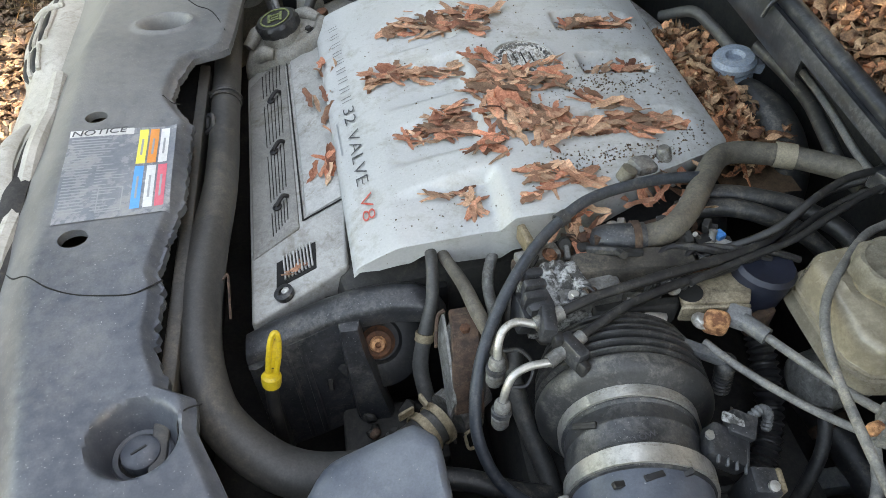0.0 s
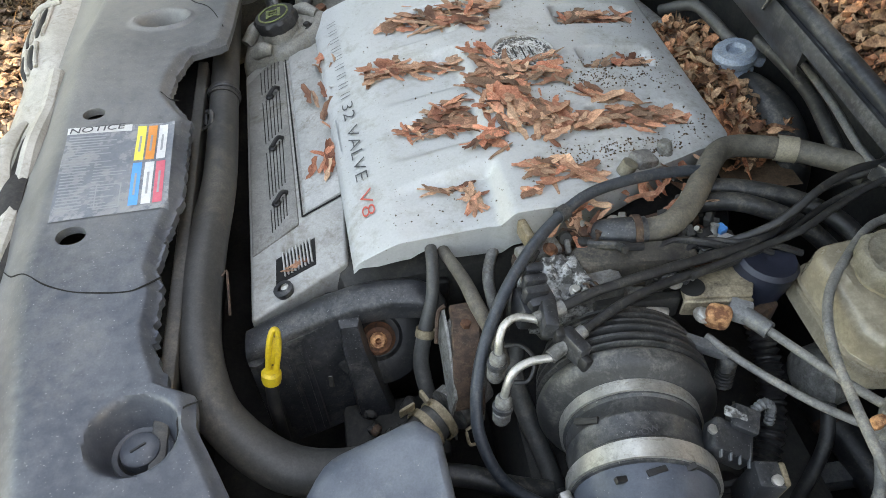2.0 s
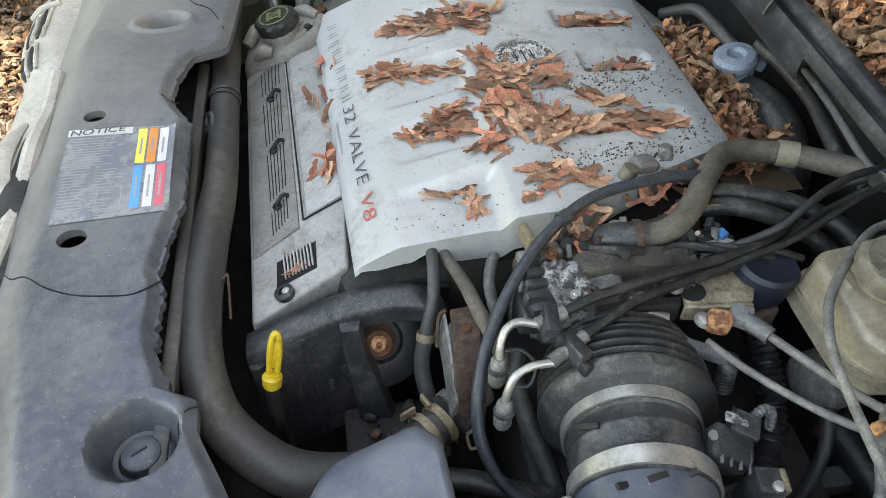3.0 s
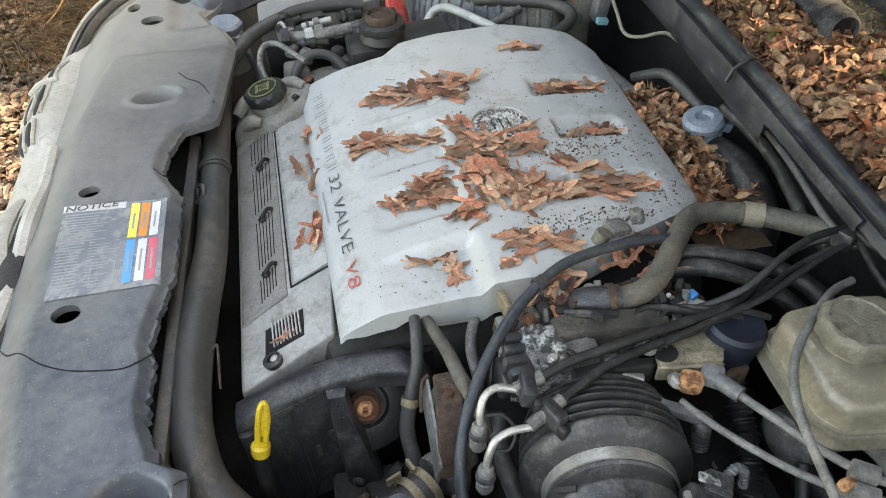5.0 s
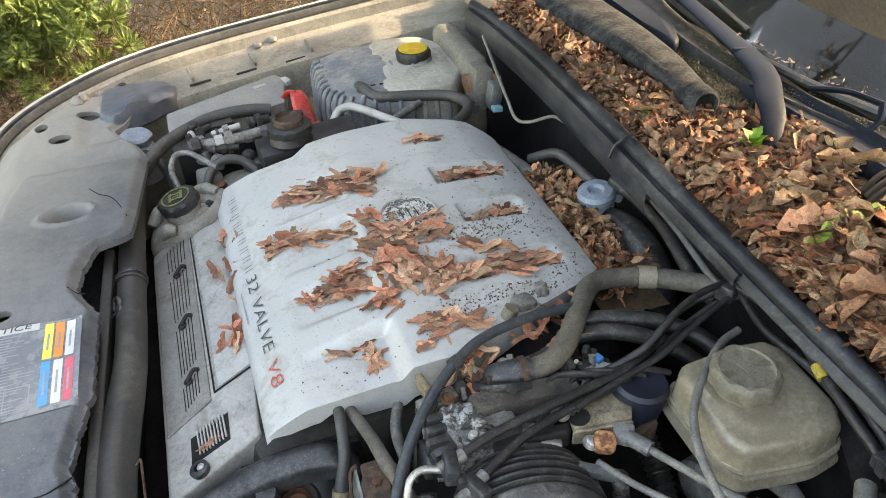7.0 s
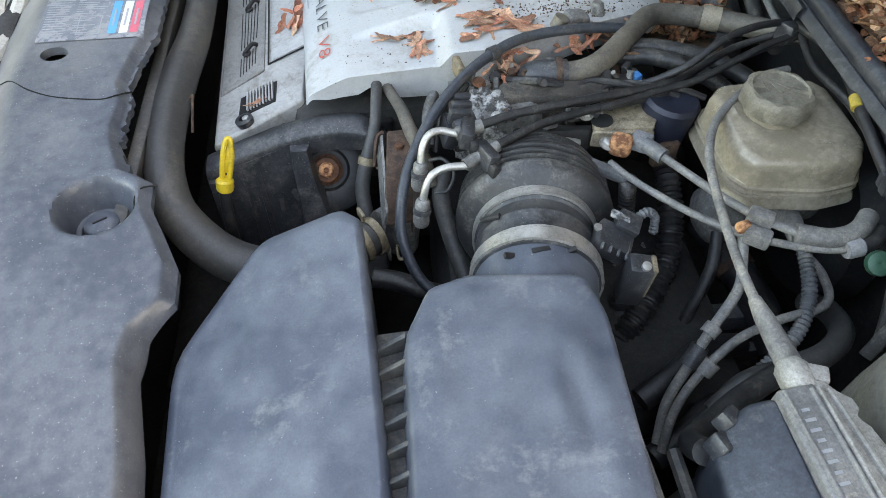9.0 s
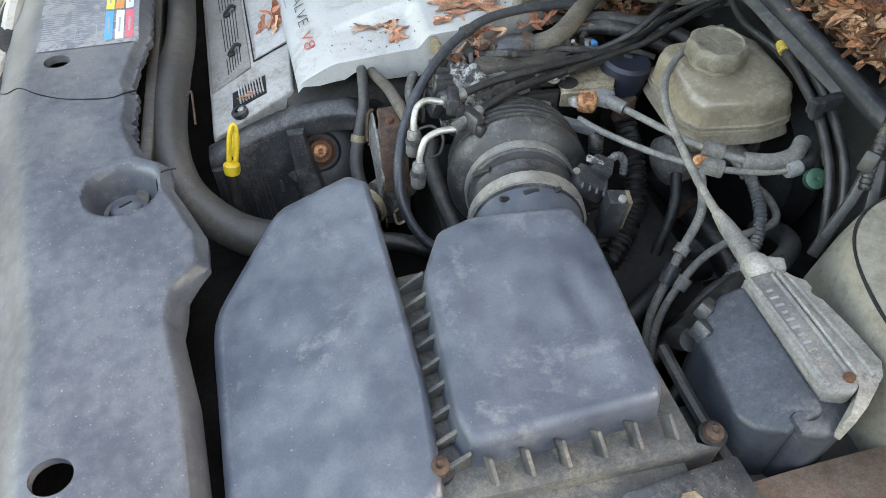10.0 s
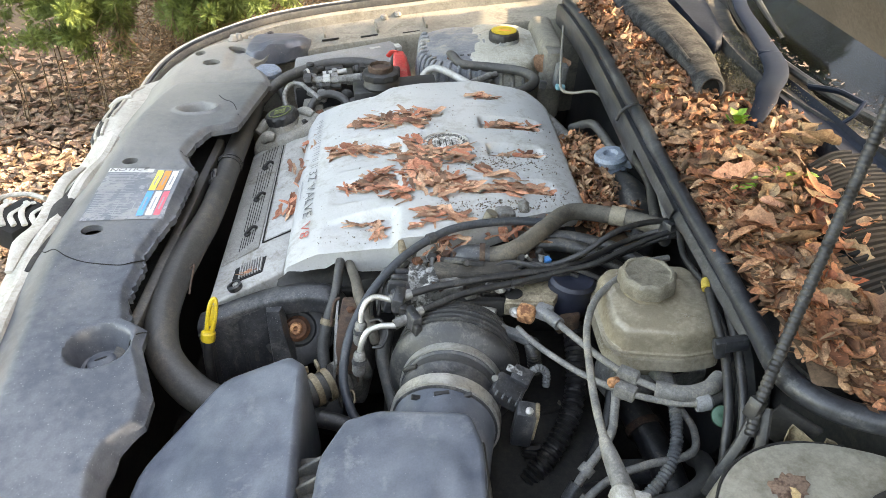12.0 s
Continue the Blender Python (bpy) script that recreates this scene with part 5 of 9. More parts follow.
part("guard_plate", rings([[Vector((x + w * sx, y + dy * 0.012, z)) for sx, dy in ((-1, 0), (-0.8, -0.8), (0.8, -0.8), (1, 0), (1, 1), (-1, 1))] for x, y, z, w in ((-0.119, 0.520, 0.846, 0.012), (-0.117, 0.510, 0.815, 0.014), (-0.112, 0.500, 0.78, 0.017), (-0.106, 0.490, 0.735, 0.021), (-0.100, 0.484, 0.69, 0.024))]), M_BELT, belt, "raised rib plate beside the pulley")
part("moulded_mark", rbox((-0.150, 0.488, 0.775), (0.006, 0.002, 0.020), (-8, 0, 0), 0.0008, 1), M_RUBBER, belt)
part("back_wall", rbox((-0.07, 0.560, 0.80), (0.15, 0.012, 0.10), (0, 0, 0), 0.004), M_BLACK, belt)
grit = random.Random(5)
for k in range(14):
    bx, by, bz2 = grit.uniform(-0.115, -0.03), grit.uniform(0.43, 0.49), grit.uniform(0.70, 0.725)
    part("grime_lump", rbox((bx, by, bz2), (grit.uniform(0.008, 0.022), grit.uniform(0.006, 0.016), 0.014), (grit.uniform(-30, 30), grit.uniform(-30, 30), grit.uniform(0, 90)), 0.003, 1), grit.choice([M_ALLOY, M_DARK, M_OLDRUST, M_DARK]), belt)
part("sump_ledge", rbox((-0.08, 0.455, 0.685), (0.13, 0.09, 0.03), (0, 0, 0), 0.008), M_DARK, belt)
pulley = thing("pump_pulley", (-0.088, 0.515, 0.79), "dark pulley with a rusty centre bolt", "pulley")
part("disc", lathe([(0, 0), (0.056, 0), (0.060, 0.004), (0.060, 0.012), (0.055, 0.015), (0.030, 0.015), (0.026, 0.010), (0.0, 0.010)], (-0.088, 0.540, 0.785), (0.0, -0.75, 0.66), 36), M_BLACK, pulley)
washer = part("bolt_washer", lathe([(0, 0), (0.020, 0), (0.021, 0.004), (0.017, 0.008), (0.016, 0.012), (0.0, 0.012)], (-0.088, 0.526, 0.797), (0.0, -0.75, 0.66), 24), M_RUST, pulley, "rusty bolt washer")
part("bolt_head", lathe([(0, 0), (0.010, 0), (0.0105, 0.004), (0.008, 0.008), (0.004, 0.008), (0.003, 0.003), (0, 0.003)], (-0.088, 0.517, 0.805), (0.0, -0.75, 0.66), 12), M_ORANGE, washer, "rusty bolt head")

# ---- dipstick ----
dip = thing("dipstick", (-0.205, 0.495, 0.80), "yellow ring-handled dipstick in its dark tube", "dipstick")
part("handle_ring", sweep([(-0.2095, 0.464, 0.852), (-0.2055, 0.470, 0.872), (-0.2005, 0.477, 0.890), (-0.1955, 0.482, 0.898), (-0.1920, 0.481, 0.894), (-0.1945, 0.473, 0.874), (-0.2010, 0.464, 0.852)], 0.0034, 8, 6), M_YELLOW, dip)
part("handle_web", rbox((-0.1985, 0.4725, 0.874), (0.009, 0.003, 0.034), (-22, 18, 0), 0.001), M_YELLOW, dip)
part("collar", lathe([(0, 0), (0.010, 0), (0.011, 0.004), (0.011, 0.013), (0.008, 0.016), (0, 0.016)], (-0.2085, 0.458, 0.838), (0.15, 0.25, 1), 18), M_YELLOW, dip)
part("tube", sweep([(-0.2085, 0.458, 0.840), (-0.212, 0.450, 0.80), (-0.214, 0.445, 0.70)], 0.0075, 10, 4), M_BLACK, dip, "black dipstick tube")

# ---- small coolant hoses by the pulley ----
h = thing("coolant_bypass_hose", (-0.03, 0.52, 0.78), "black bypass hose with a spring clamp", "hose")
part("tube", sweep([(-0.014, 0.575, 0.900), (-0.015, 0.552, 0.897), (-0.020, 0.520, 0.872), (-0.033, 0.496, 0.838), (-0.042, 0.476, 0.805), (-0.038, 0.450, 0.772)], [0.0072, 0.0074, 0.0078, 0.0092, 0.0098, 0.0095], 12, 6), M_RUBBER, h)
part("clamp", lathe([(0.0095, -0.005), (0.0112, -0.005), (0.0112, 0.005), (0.0095, 0.005)], (-0.0335, 0.495, 0.837), (0.25, 0.5, 0.8), 18), M_TANMETAL, h, "tan spring clamp")
part("clamp_ear", sweep([(-0.023, 0.492, 0.842), (-0.015, 0.497, 0.846), (-0.012, 0.489, 0.838), (-0.022, 0.484, 0.832)], 0.0016, 6, 5), M_TANMETAL, h)
h = thing("heater_pipe", (0.02, 0.54, 0.86), "brown rusty heater pipe", "pipe")
part("tube", sweep([(-0.004, 0.580, 0.898), (0.002, 0.560, 0.895), (0.014, 0.510, 0.905), (0.022, 0.470, 0.905), (0.036, 0.445, 0.88), (0.045, 0.43, 0.85)], [0.0072, 0.0072, 0.0078, 0.0085, 0.0085, 0.008], 10, 6), M_PCV, h)
h = thing("heater_pipe", (0.07, 0.54, 0.88), "dull curved metal pipe", "pipe")
part("tube", sweep([(0.085, 0.600, 0.885), (0.062, 0.570, 0.882), (0.048, 0.535, 0.872), (0.05, 0.50, 0.85)], 0.007, 10, 6), M_ALLOY, h)

# ---- air box: resonator lobe ----
airbox = thing("air_filter_box", (0.0, 0.1, 0.75), "slate grey faded plastic air filter box with two lids", "air filter box")
LP = [(-0.152, 0.335), (-0.062, 0.352), (-0.040, 0.330), (-0.036, 0.262), (-0.026, 0.040), (-0.032, -0.055), (-0.06, -0.075), (-0.20, -0.070), (-0.226, -0.03), (-0.236, 0.206)]
part("resonator_lid", dome(LP, lambda x, y: 0.886 + 0.26 * (x + 0.13) - 0.05 * (0.2 - y), 0.74, 0.11, 0.016, 0.006, soft=2), M_BOX, airbox, "faded slate resonator lid")
RP = [(0.020, 0.222), (0.060, 0.232), (0.168, 0.214), (0.180, 0.165), (0.176, -0.010), (0.166, -0.030), (-0.004, -0.030), (-0.012, 0.0), (-0.006, 0.17)]
part("filter_lid", dome(RP, lambda x, y: 0.925 + 0.10 * (x - 0.02), 0.87, 0.08, 0.012, 0.004, soft=2), M_BOX, airbox, "faded slate filter lid")
part("lid_flange", prism([(-0.034, 0.20), (0.184, 0.20), (0.190, -0.06), (0.215, -0.07), (-0.044, -0.060)], 0.862, 0.885, 0.004, 2, lambda x, y: 0.890 + 0.10 * (x - 0.05)), M_BOXBASE, airbox, "ribbed lid flange")
part("lower_case", prism([(-0.055, 0.21), (0.182, 0.21), (0.186, -0.10), (-0.055, -0.085)], 0.70, 0.868, 0.006, 2, lambda x, y: 0.872 + 0.10 * (x - 0.05)), M_BOXBASE, airbox)
for k in range(9):
    y = 0.175 - 0.026 * k
    part("side_rib", prism([(-0.040, y), (-0.004, y + 0.006), (-0.004, y + 0.001), (-0.040, y - 0.004)], 0.87, 0.90, 0.001, 1, lambda x, y: 0.892 + 0.55 * (x + 0.035)), M_BOXBASE, airbox)
for k in range(6):
    x = 0.010 + 0.032 * k
    part("front_rib", rbox((x, -0.046, 0.905 + 0.10 * (x - 0.05)), (0.004, 0.024, 0.020), (35, 0, 8), 0.001), M_BOXBASE, airbox)
for x, y, z in ((-0.032, -0.030, 0.895), (0.212, -0.055, 0.905)):
    part("lid_screw", lathe([(0, 0), (0.008, 0), (0.0095, 0.004), (0.0085, 0.010), (0.004, 0.013), (0, 0.009)], (x, y, z - 0.006), (0, -0.1, 1), 14), M_OLDRUST, airbox, "rusty lid screw")
    part("screw_collar", lathe([(0.009, 0), (0.013, 0), (0.013, 0.010), (0.009, 0.010)], (x, y, z - 0.012), (0, -0.1, 1), 16), M_BLACK, airbox)
part("mount_ear", rbox((0.17, -0.105, 0.895), (0.11, 0.045, 0.014), (0, -6, 4), 0.005), M_BELT, airbox, "mounting ear")
part("ear_bolt", lathe([(0, 0), (0.011, 0), (0.011, 0.006), (0, 0.008)], (0.165, -0.112, 0.902), (0, 0, 1), 6), M_TANMETAL, airbox)

# ---- intake duct: neck, clamps, ribbed boot, throttle body ----
duct = thing("intake_duct", (0.15, 0.32, 0.78), "black ribbed intake duct held by two steel band clamps", "intake duct")
AX = [(0.124, 0.175, 0.866), (0.132, 0.225, 0.866), (0.141, 0.270, 0.864), (0.149, 0.315, 0.858), (0.157, 0.360, 0.852), (0.165, 0.405, 0.850), (0.172, 0.450, 0.850)]


def along(s):
    f = s * (len(AX) - 1)
    k = min(int(f), len(AX) - 2)
    return Vector(AX[k]).lerp(Vector(AX[k + 1]), f - k)


def ringset(profile, seg=40):
    secs = []
    for s, r in profile:
        c = along(s)
        d = (along(min(1, s + 0.05)) - along(max(0, s - 0.05))).normalized()
        e = d.cross(Vector((0, 0, 1))).normalized()
        f = e.cross(d)
        secs.append([c + e * r * math.cos(2 * math.pi * j / seg) + f * r * math.sin(2 * math.pi * j / seg) for j in range(seg)])
    return rings(secs)


part("neck", ringset([(0.0, 0.064), (0.12, 0.0645), (0.24, 0.065), (0.31, 0.066)]), M_BOX, duct, "slate grey box neck")
for k in range(3):
    part("neck_tab", rbox(along(0.262) + Vector((-0.030 + 0.028 * k, 0, 0.0635 - 0.006 * abs(k - 1))), (0.019, 0.006, 0.005), (0, 22 - 20 * k, 8), 0.001), M_BLACK, duct)
part("sensor_sleeve", ringset([(0.27, 0.060), (0.28, 0.068), (0.352, 0.068), (0.360, 0.0655), (0.43, 0.0655), (0.438, 0.0672), (0.450, 0.0672), (0.458, 0.0655), (0.51, 0.0655), (0.518, 0.068), (0.585, 0.068)]), M_BELT, duct, "black sensor sleeve")
part("band_clamp", ringset([(0.287, 0.068), (0.287, 0.0712), (0.342, 0.0712), (0.342, 0.068)]), M_STEEL, duct, "bright steel band clamp")
part("band_clamp", ringset([(0.525, 0.068), (0.525, 0.0706), (0.572, 0.0706), (0.572, 0.068)]), M_STEEL, duct, "bright steel band clamp")
part("clamp_screw", sweep([along(0.55) + Vector((-0.062, -0.004, 0.040)), along(0.55) + Vector((-0.055, -0.010, 0.050)), along(0.55) + Vector((-0.046, -0.014, 0.056))], 0.0035, 8, 4), M_DARK, duct)
part("clamp_screw", rbox(along(0.31) + Vector((-0.073, 0.0, 0.0)), (0.012, 0.016, 0.014), (0, 0, 10), 0.003), M_STEEL, duct)
prof = [(0.565, 0.067), (0.576, 0.071), (0.590, 0.080), (0.606, 0.0865), (0.628, 0.0905), (0.655, 0.0915), (0.672, 0.0895), (0.680, 0.082)]
for k in range(6):
    s0 = 0.686 + 0.041 * k
    top = lin(k, [0, 2, 4, 5], [0.0905, 0.0885, 0.082, 0.077])
    prof += [(s0, top - 0.0105), (s0 + 0.005, top - 0.0035), (s0 + 0.012, top), (s0 + 0.023, top), (s0 + 0.030, top - 0.0035), (s0 + 0.036, top - 0.0105)]
prof += [(0.940, 0.064), (0.99, 0.063)]
part("ribbed_boot", ringset(prof, 48), M_BOOT, duct, "black ribbed rubber boot")
part("band_clamp", ringset([(0.940, 0.0635), (0.940, 0.066), (0.982, 0.066), (0.982, 0.0635)]), M_ALLOY, duct, "slotted worm clamp")
part("worm_screw", lathe([(0, 0), (0.008, 0), (0.008, 0.024), (0.005, 0.026), (0, 0.026)], (0.196, 0.438, 0.905), (0.8, -0.3, -0.2), 12), M_STEEL, duct)
m = Matrix.Translation(along(0.40) + Vector((-0.018, -0.004, 0.0662))) @ pose(0, 0, 0, 8, 0, 8)
letters("FLOW", 0.0085, m, M_INK, duct, stretch=1.1)

sensor = thing("air_flow_sensor", (0.235, 0.29, 0.86), "grey sensor plug with a dusty connector on the duct's flank", "sensor")
body = part("body", rbox((0.219, 0.278, 0.900), (0.040, 0.034, 0.024), (0, 20, -25), 0.004), M_BELT, sensor)
for k in range(4):
    part("moulded_rib", rbox((0.207 + 0.008 * k, 0.272 - 0.0036 * k, 0.9125 - 0.0028 * k), (0.0026, 0.026, 0.004), (0, 20, -25), 0.0008, 1), M_CABLE, body)
part("mount_screw", lathe([(0, 0), (0.005, 0), (0.005, 0.003), (0, 0.004)], (0.204, 0.286, 0.914), (0.2, 0, 1), 8), M_STEEL, body)
part("connector", rbox((0.238, 0.293, 0.908), (0.026, 0.024, 0.020), (10, 15, -25), 0.003), M_BELT, sensor, "dark connector")
part("latch", rbox((0.230, 0.296, 0.9185), (0.022, 0.010, 0.005), (0, 15, -25), 0.002), M_CRUST, sensor, "chalky latch")
part("wire", sweep([(0.248, 0.298, 0.910), (0.262, 0.304, 0.914), (0.272, 0.303, 0.905), (0.272, 0.296, 0.888)], 0.0055, 8, 6, ridge=0.0012, pitch=0.004), M_CABLE, sensor, "dusty wire sleeve")
part("lower_block", rbox((0.236, 0.240, 0.882), (0.026, 0.026, 0.058), (0, 6, -10), 0.004), M_BELT, sensor)
part("dusty_face", rbox((0.249, 0.238, 0.888), (0.006, 0.022, 0.046), (0, 6, -10), 0.002), M_TANMETAL, sensor)
part("screw", lathe([(0, 0), (0.005, 0), (0.005, 0.004), (0, 0.005)], (0.240, 0.232, 0.912), (0, -0.3, 1), 10), M_STEEL, sensor)

throttle = thing("throttle_assembly", (0.18, 0.49, 0.80), "dusty cast throttle body with stained brackets", "throttle body")
part("bore", lathe([(0, 0), (0.062, 0), (0.062, 0.06), (0, 0.06)], (0.172, 0.447, 0.850), (0.1, 1, 0), 28), M_ALLOY, throttle)
part("casting", rbox((0.13, 0.475, 0.895), (0.10, 0.06, 0.075), (0, -6, 4), 0.012), M_ALLOY, throttle)
part("fuel_rail", rings([[Vector((x, y + dy, z + dz)) for dy, dz in ((-0.015, -0.012), (-0.016, 0.002), (-0.012, 0.008), (0.010, 0.009), (0.014, 0.004), (0.014, -0.012))] for x, y, z in ((0.118, 0.502, 0.912), (0.130, 0.504, 0.916), (0.20, 0.504, 0.919), (0.26, 0.503, 0.922), (0.305, 0.500, 0.925), (0.318, 0.498, 0.921))]), M_FUELRAIL, throttle, "dusty dark fuel rail")
part("manifold_plate", rbox((0.185, 0.535, 0.900), (0.22, 0.030, 0.040), (0, -8, 4), 0.008), M_OLDRUST, throttle, "brown stained manifold")
for x, y in ((0.150, 0.512), (0.205, 0.511), (0.262, 0.508)):
    part("injector_collar", lathe([(0, 0), (0.010, 0), (0.011, 0.006), (0.008, 0.010), (0.008, 0.016), (0, 0.018)], (x, y, 0.922 + 0.06 * (x - 0.15)), (0, 0.2, 1), 14), M_DARK, throttle)


def crust_top(u, v):
    x, y = 0.074 + 0.064 * u, 0.442 + 0.060 * v
    lump = 0.006 * noise.noise(Vector((x * 60, y * 60, 1))) + 0.004 * noise.noise(Vector((x * 170, y * 170, 2)))
    step = 0.010 * (sstep(x, 0.092, 0.096) * sstep(y, 0.462, 0.466) - 0.7 * sstep(x, 0.120, 0.124) * (1 - sstep(y, 0.455, 0.460)))
    rim = 0.014 * (1 - sstep(min(u, 1 - u, v, 1 - v), 0.0, 0.10))
    return Vector((x, y, 0.930 + lump + step - rim))


part("crusted_casting", sheet(34, 32, crust_top, Vector((0, 0, -0.035))), M_CRUST, throttle, "rough white-crusted alloy casting")
part("crusted_block", rbox((0.128, 0.470, 0.930), (0.014, 0.034, 0.026), (0, 8, 12), 0.003, 2), M_CRUST, throttle)
for k in range(3):
    part("plug_boot", rbox((0.078 + 0.004 * k, 0.452 + 0.017 * k, 0.936 - 0.002 * k), (0.026, 0.011, 0.018), (0, 12, 8), 0.003), M_BELT, throttle)
part("manifold_face", rings([[Vector((x, y + dy, z + dz)) for dy, dz in ((-0.017, -0.034), (-0.015, -0.006), (-0.011, 0.0), (0.014, 0.003), (0.020, -0.004), (0.020, -0.034))] for x, y, z in ((0.131, 0.484, 0.936), (0.136, 0.486, 0.940), (0.165, 0.485, 0.941), (0.200, 0.481, 0.943), (0.238, 0.476, 0.944), (0.258, 0.473, 0.942), (0.262, 0.472, 0.938))]), M_FUELRAIL, throttle, "broad dusty brown-black manifold plate")
part("sensor_body", rbox((0.083, 0.452, 0.915), (0.030, 0.030, 0.045), (0, 0, 10), 0.006), M_BELT, throttle)
part("sensor_plug", rbox((0.066, 0.452, 0.915), (0.016, 0.040, 0.026), (0, 20, 6), 0.004), M_BELT, throttle)
part("clip_plate", rbox((0.098, 0.515, 0.930), (0.05, 0.02, 0.012), (0, 0, 10), 0.003), M_ALLOY, throttle)
part("tan_clip", rbox((0.086, 0.528, 0.946), (0.010, 0.028, 0.022), (0, 0, 10), 0.003), M_TANMETAL, throttle)
part("cable_bracket", prism([(0.232, 0.428), (0.298, 0.414), (0.310, 0.436), (0.304, 0.474), (0.262, 0.480), (0.238, 0.462)], 0.920, 0.926, 0.002, 2, lambda x, y: 0.926 + 0.10 * (x - 0.25) - 0.08 * (y - 0.45)), M_TANPLATE, throttle, "dusty tan cable bracket")
part("bracket_wall", prism([(0.230, 0.424), (0.298, 0.409), (0.299, 0.414), (0.232, 0.429)], 0.903, 0.926, 0.0015, 1, lambda x, y: 0.926 + 0.10 * (x - 0.25)), M_TANPLATE, throttle, "dusty tan folded bracket wall")
part("bracket_hole", lathe([(0, 0), (0.013, 0), (0.013, 0.0016), (0, 0.0016)], (0.245, 0.440, 0.9262), (-0.1, 0.08, 1), 16), M_GLASSBLK, throttle)
part("rust_knob", rbox((0.258, 0.402, 0.922), (0.026, 0.020, 0.028), (0, 0, -25), 0.008, 3), M_ORANGE, throttle, "orange rusted knob")
part("rust_knob", rbox((0.205, 0.395, 0.885), (0.020, 0.014, 0.020), (0, 30, -25), 0.006, 3), M_ORANGE, throttle)
part("cable_end", rbox((0.283, 0.405, 0.922), (0.024, 0.024, 0.016), (0, 0, -35), 0.004), M_GREYBOX, throttle, "pale cable end socket")
part("lever", rbox((0.236, 0.385, 0.902), (0.060, 0.014, 0.012), (0, 8, -28), 0.003), M_CABLE, throttle)
part("spring", sweep([(0.262, 0.37, 0.90), (0.268, 0.372, 0.87), (0.272, 0.37, 0.84)], 0.011, 10, 4, ridge=0.004, pitch=0.006), M_RUBBLK, throttle)

# idle valve assembly between throttle and rail
part("dark_cup", lathe([(0, 0), (0.030, 0.0), (0.034, 0.05), (0.030, 0.055), (0, 0.05)], (0.325, 0.452, 0.89), (0.1, 0, 1), 20), material("dark_blue_sleeve", (0.006, 0.008, 0.018), (0.014, 0.018, 0.032), 0.5), throttle, "dark blue rubber cup")
part("rust_plate", rbox((0.322, 0.418, 0.890), (0.035, 0.012, 0.03), (0, 0, 20), 0.004), M_OLDRUST, throttle)

# small stained fittings crowded over the throttle body
part("lever", prism([(0.205, 0.448), (0.238, 0.455), (0.246, 0.470), (0.232, 0.484), (0.208, 0.478)], 0.922, 0.930, 0.002, 1), M_ALLOY, throttle, "cast throttle lever")
part("stop_bracket", prism([(0.268, 0.478), (0.312, 0.470), (0.318, 0.492), (0.300, 0.510), (0.272, 0.505)], 0.918, 0.936, 0.002, 1), M_PAD, throttle, "pale alloy bracket")
part("vacuum_tee", merge(sweep([(0.150, 0.505, 0.942), (0.178, 0.492, 0.948), (0.205, 0.488, 0.944)], 0.0052, 8, 4), sweep([(0.178, 0.492, 0.948), (0.180, 0.478, 0.956)], 0.0045, 8, 3)), M_RUBBLK, throttle)
part("flange", prism([(0.140, 0.436), (0.232, 0.432), (0.240, 0.446), (0.142, 0.452)], 0.890, 0.918, 0.003, 1), M_DARK, throttle, "grimy cast flange")
for k, (x, y, z, m) in enumerate(((0.122, 0.452, 0.932, M_STEEL), (0.226, 0.445, 0.932, M_STEEL), (0.152, 0.526, 0.936, M_RUST), (0.232, 0.522, 0.944, M_RUST), (0.285, 0.490, 0.936, M_STEEL), (0.262, 0.462, 0.938, M_RUST), (0.092, 0.486, 0.931, M_STEEL), (0.108, 0.505, 0.941, M_RUST), (0.245, 0.408, 0.919, M_STEEL), (0.288, 0.415, 0.921, M_RUST), (0.192, 0.540, 0.934, M_STEEL))):
    part("bolt", hexbolt((x, y, z), (rnd.gauss(0, 0.1), -0.15, 1), 0.0048 + 0.001 * (k % 3), 0.006), m, throttle, "worn bolt head")
crust = random.Random(31)
for k in range(46):
    x, y = crust.uniform(0.075, 0.305), crust.uniform(0.440, 0.545)
    if 0.125 < x < 0.265 and 0.455 < y < 0.510:
        y = crust.choice([0.515, 0.448]) + crust.uniform(-0.006, 0.012)
    y -= 0.15 * max(0.0, x - 0.22)
    z = 0.926 + 0.012 * crust.random() + 0.03 * (x - 0.15)
    rot = (crust.gauss(0, 14), crust.gauss(-5, 14), crust.uniform(0, 90))
    m = crust.choice([M_DARK, M_BELT, M_DARK, M_ALLOY, M_OLDRUST, M_BELT, M_CAST, M_BELT])
    if k % 3 == 0:
        part("clip", rbox((x, y, z), (crust.uniform(0.010, 0.026), crust.uniform(0.005, 0.010), crust.uniform(0.006, 0.014)), rot, 0.0015, 1), m, throttle)
    elif k % 3 == 1:
        part("tab", merge(rbox((x, y, z), (0.018, 0.010, 0.0025), rot, 0.0008, 1), rbox((x + 0.006, y, z + 0.004), (0.003, 0.010, 0.012), rot, 0.0008, 1)), m, throttle)
    else:
        r0 = crust.uniform(0.003, 0.007)
        part("stub", lathe([(0, 0), (r0, 0), (r0 * 1.1, 0.003), (r0 * 0.8, 0.005), (r0 * 0.8, 0.013), (r0, 0.015), (0, 0.015)], (x, y, z - 0.004), (crust.gauss(0, 0.6), crust.gauss(-0.2, 0.5), 0.7), 10), m, throttle)

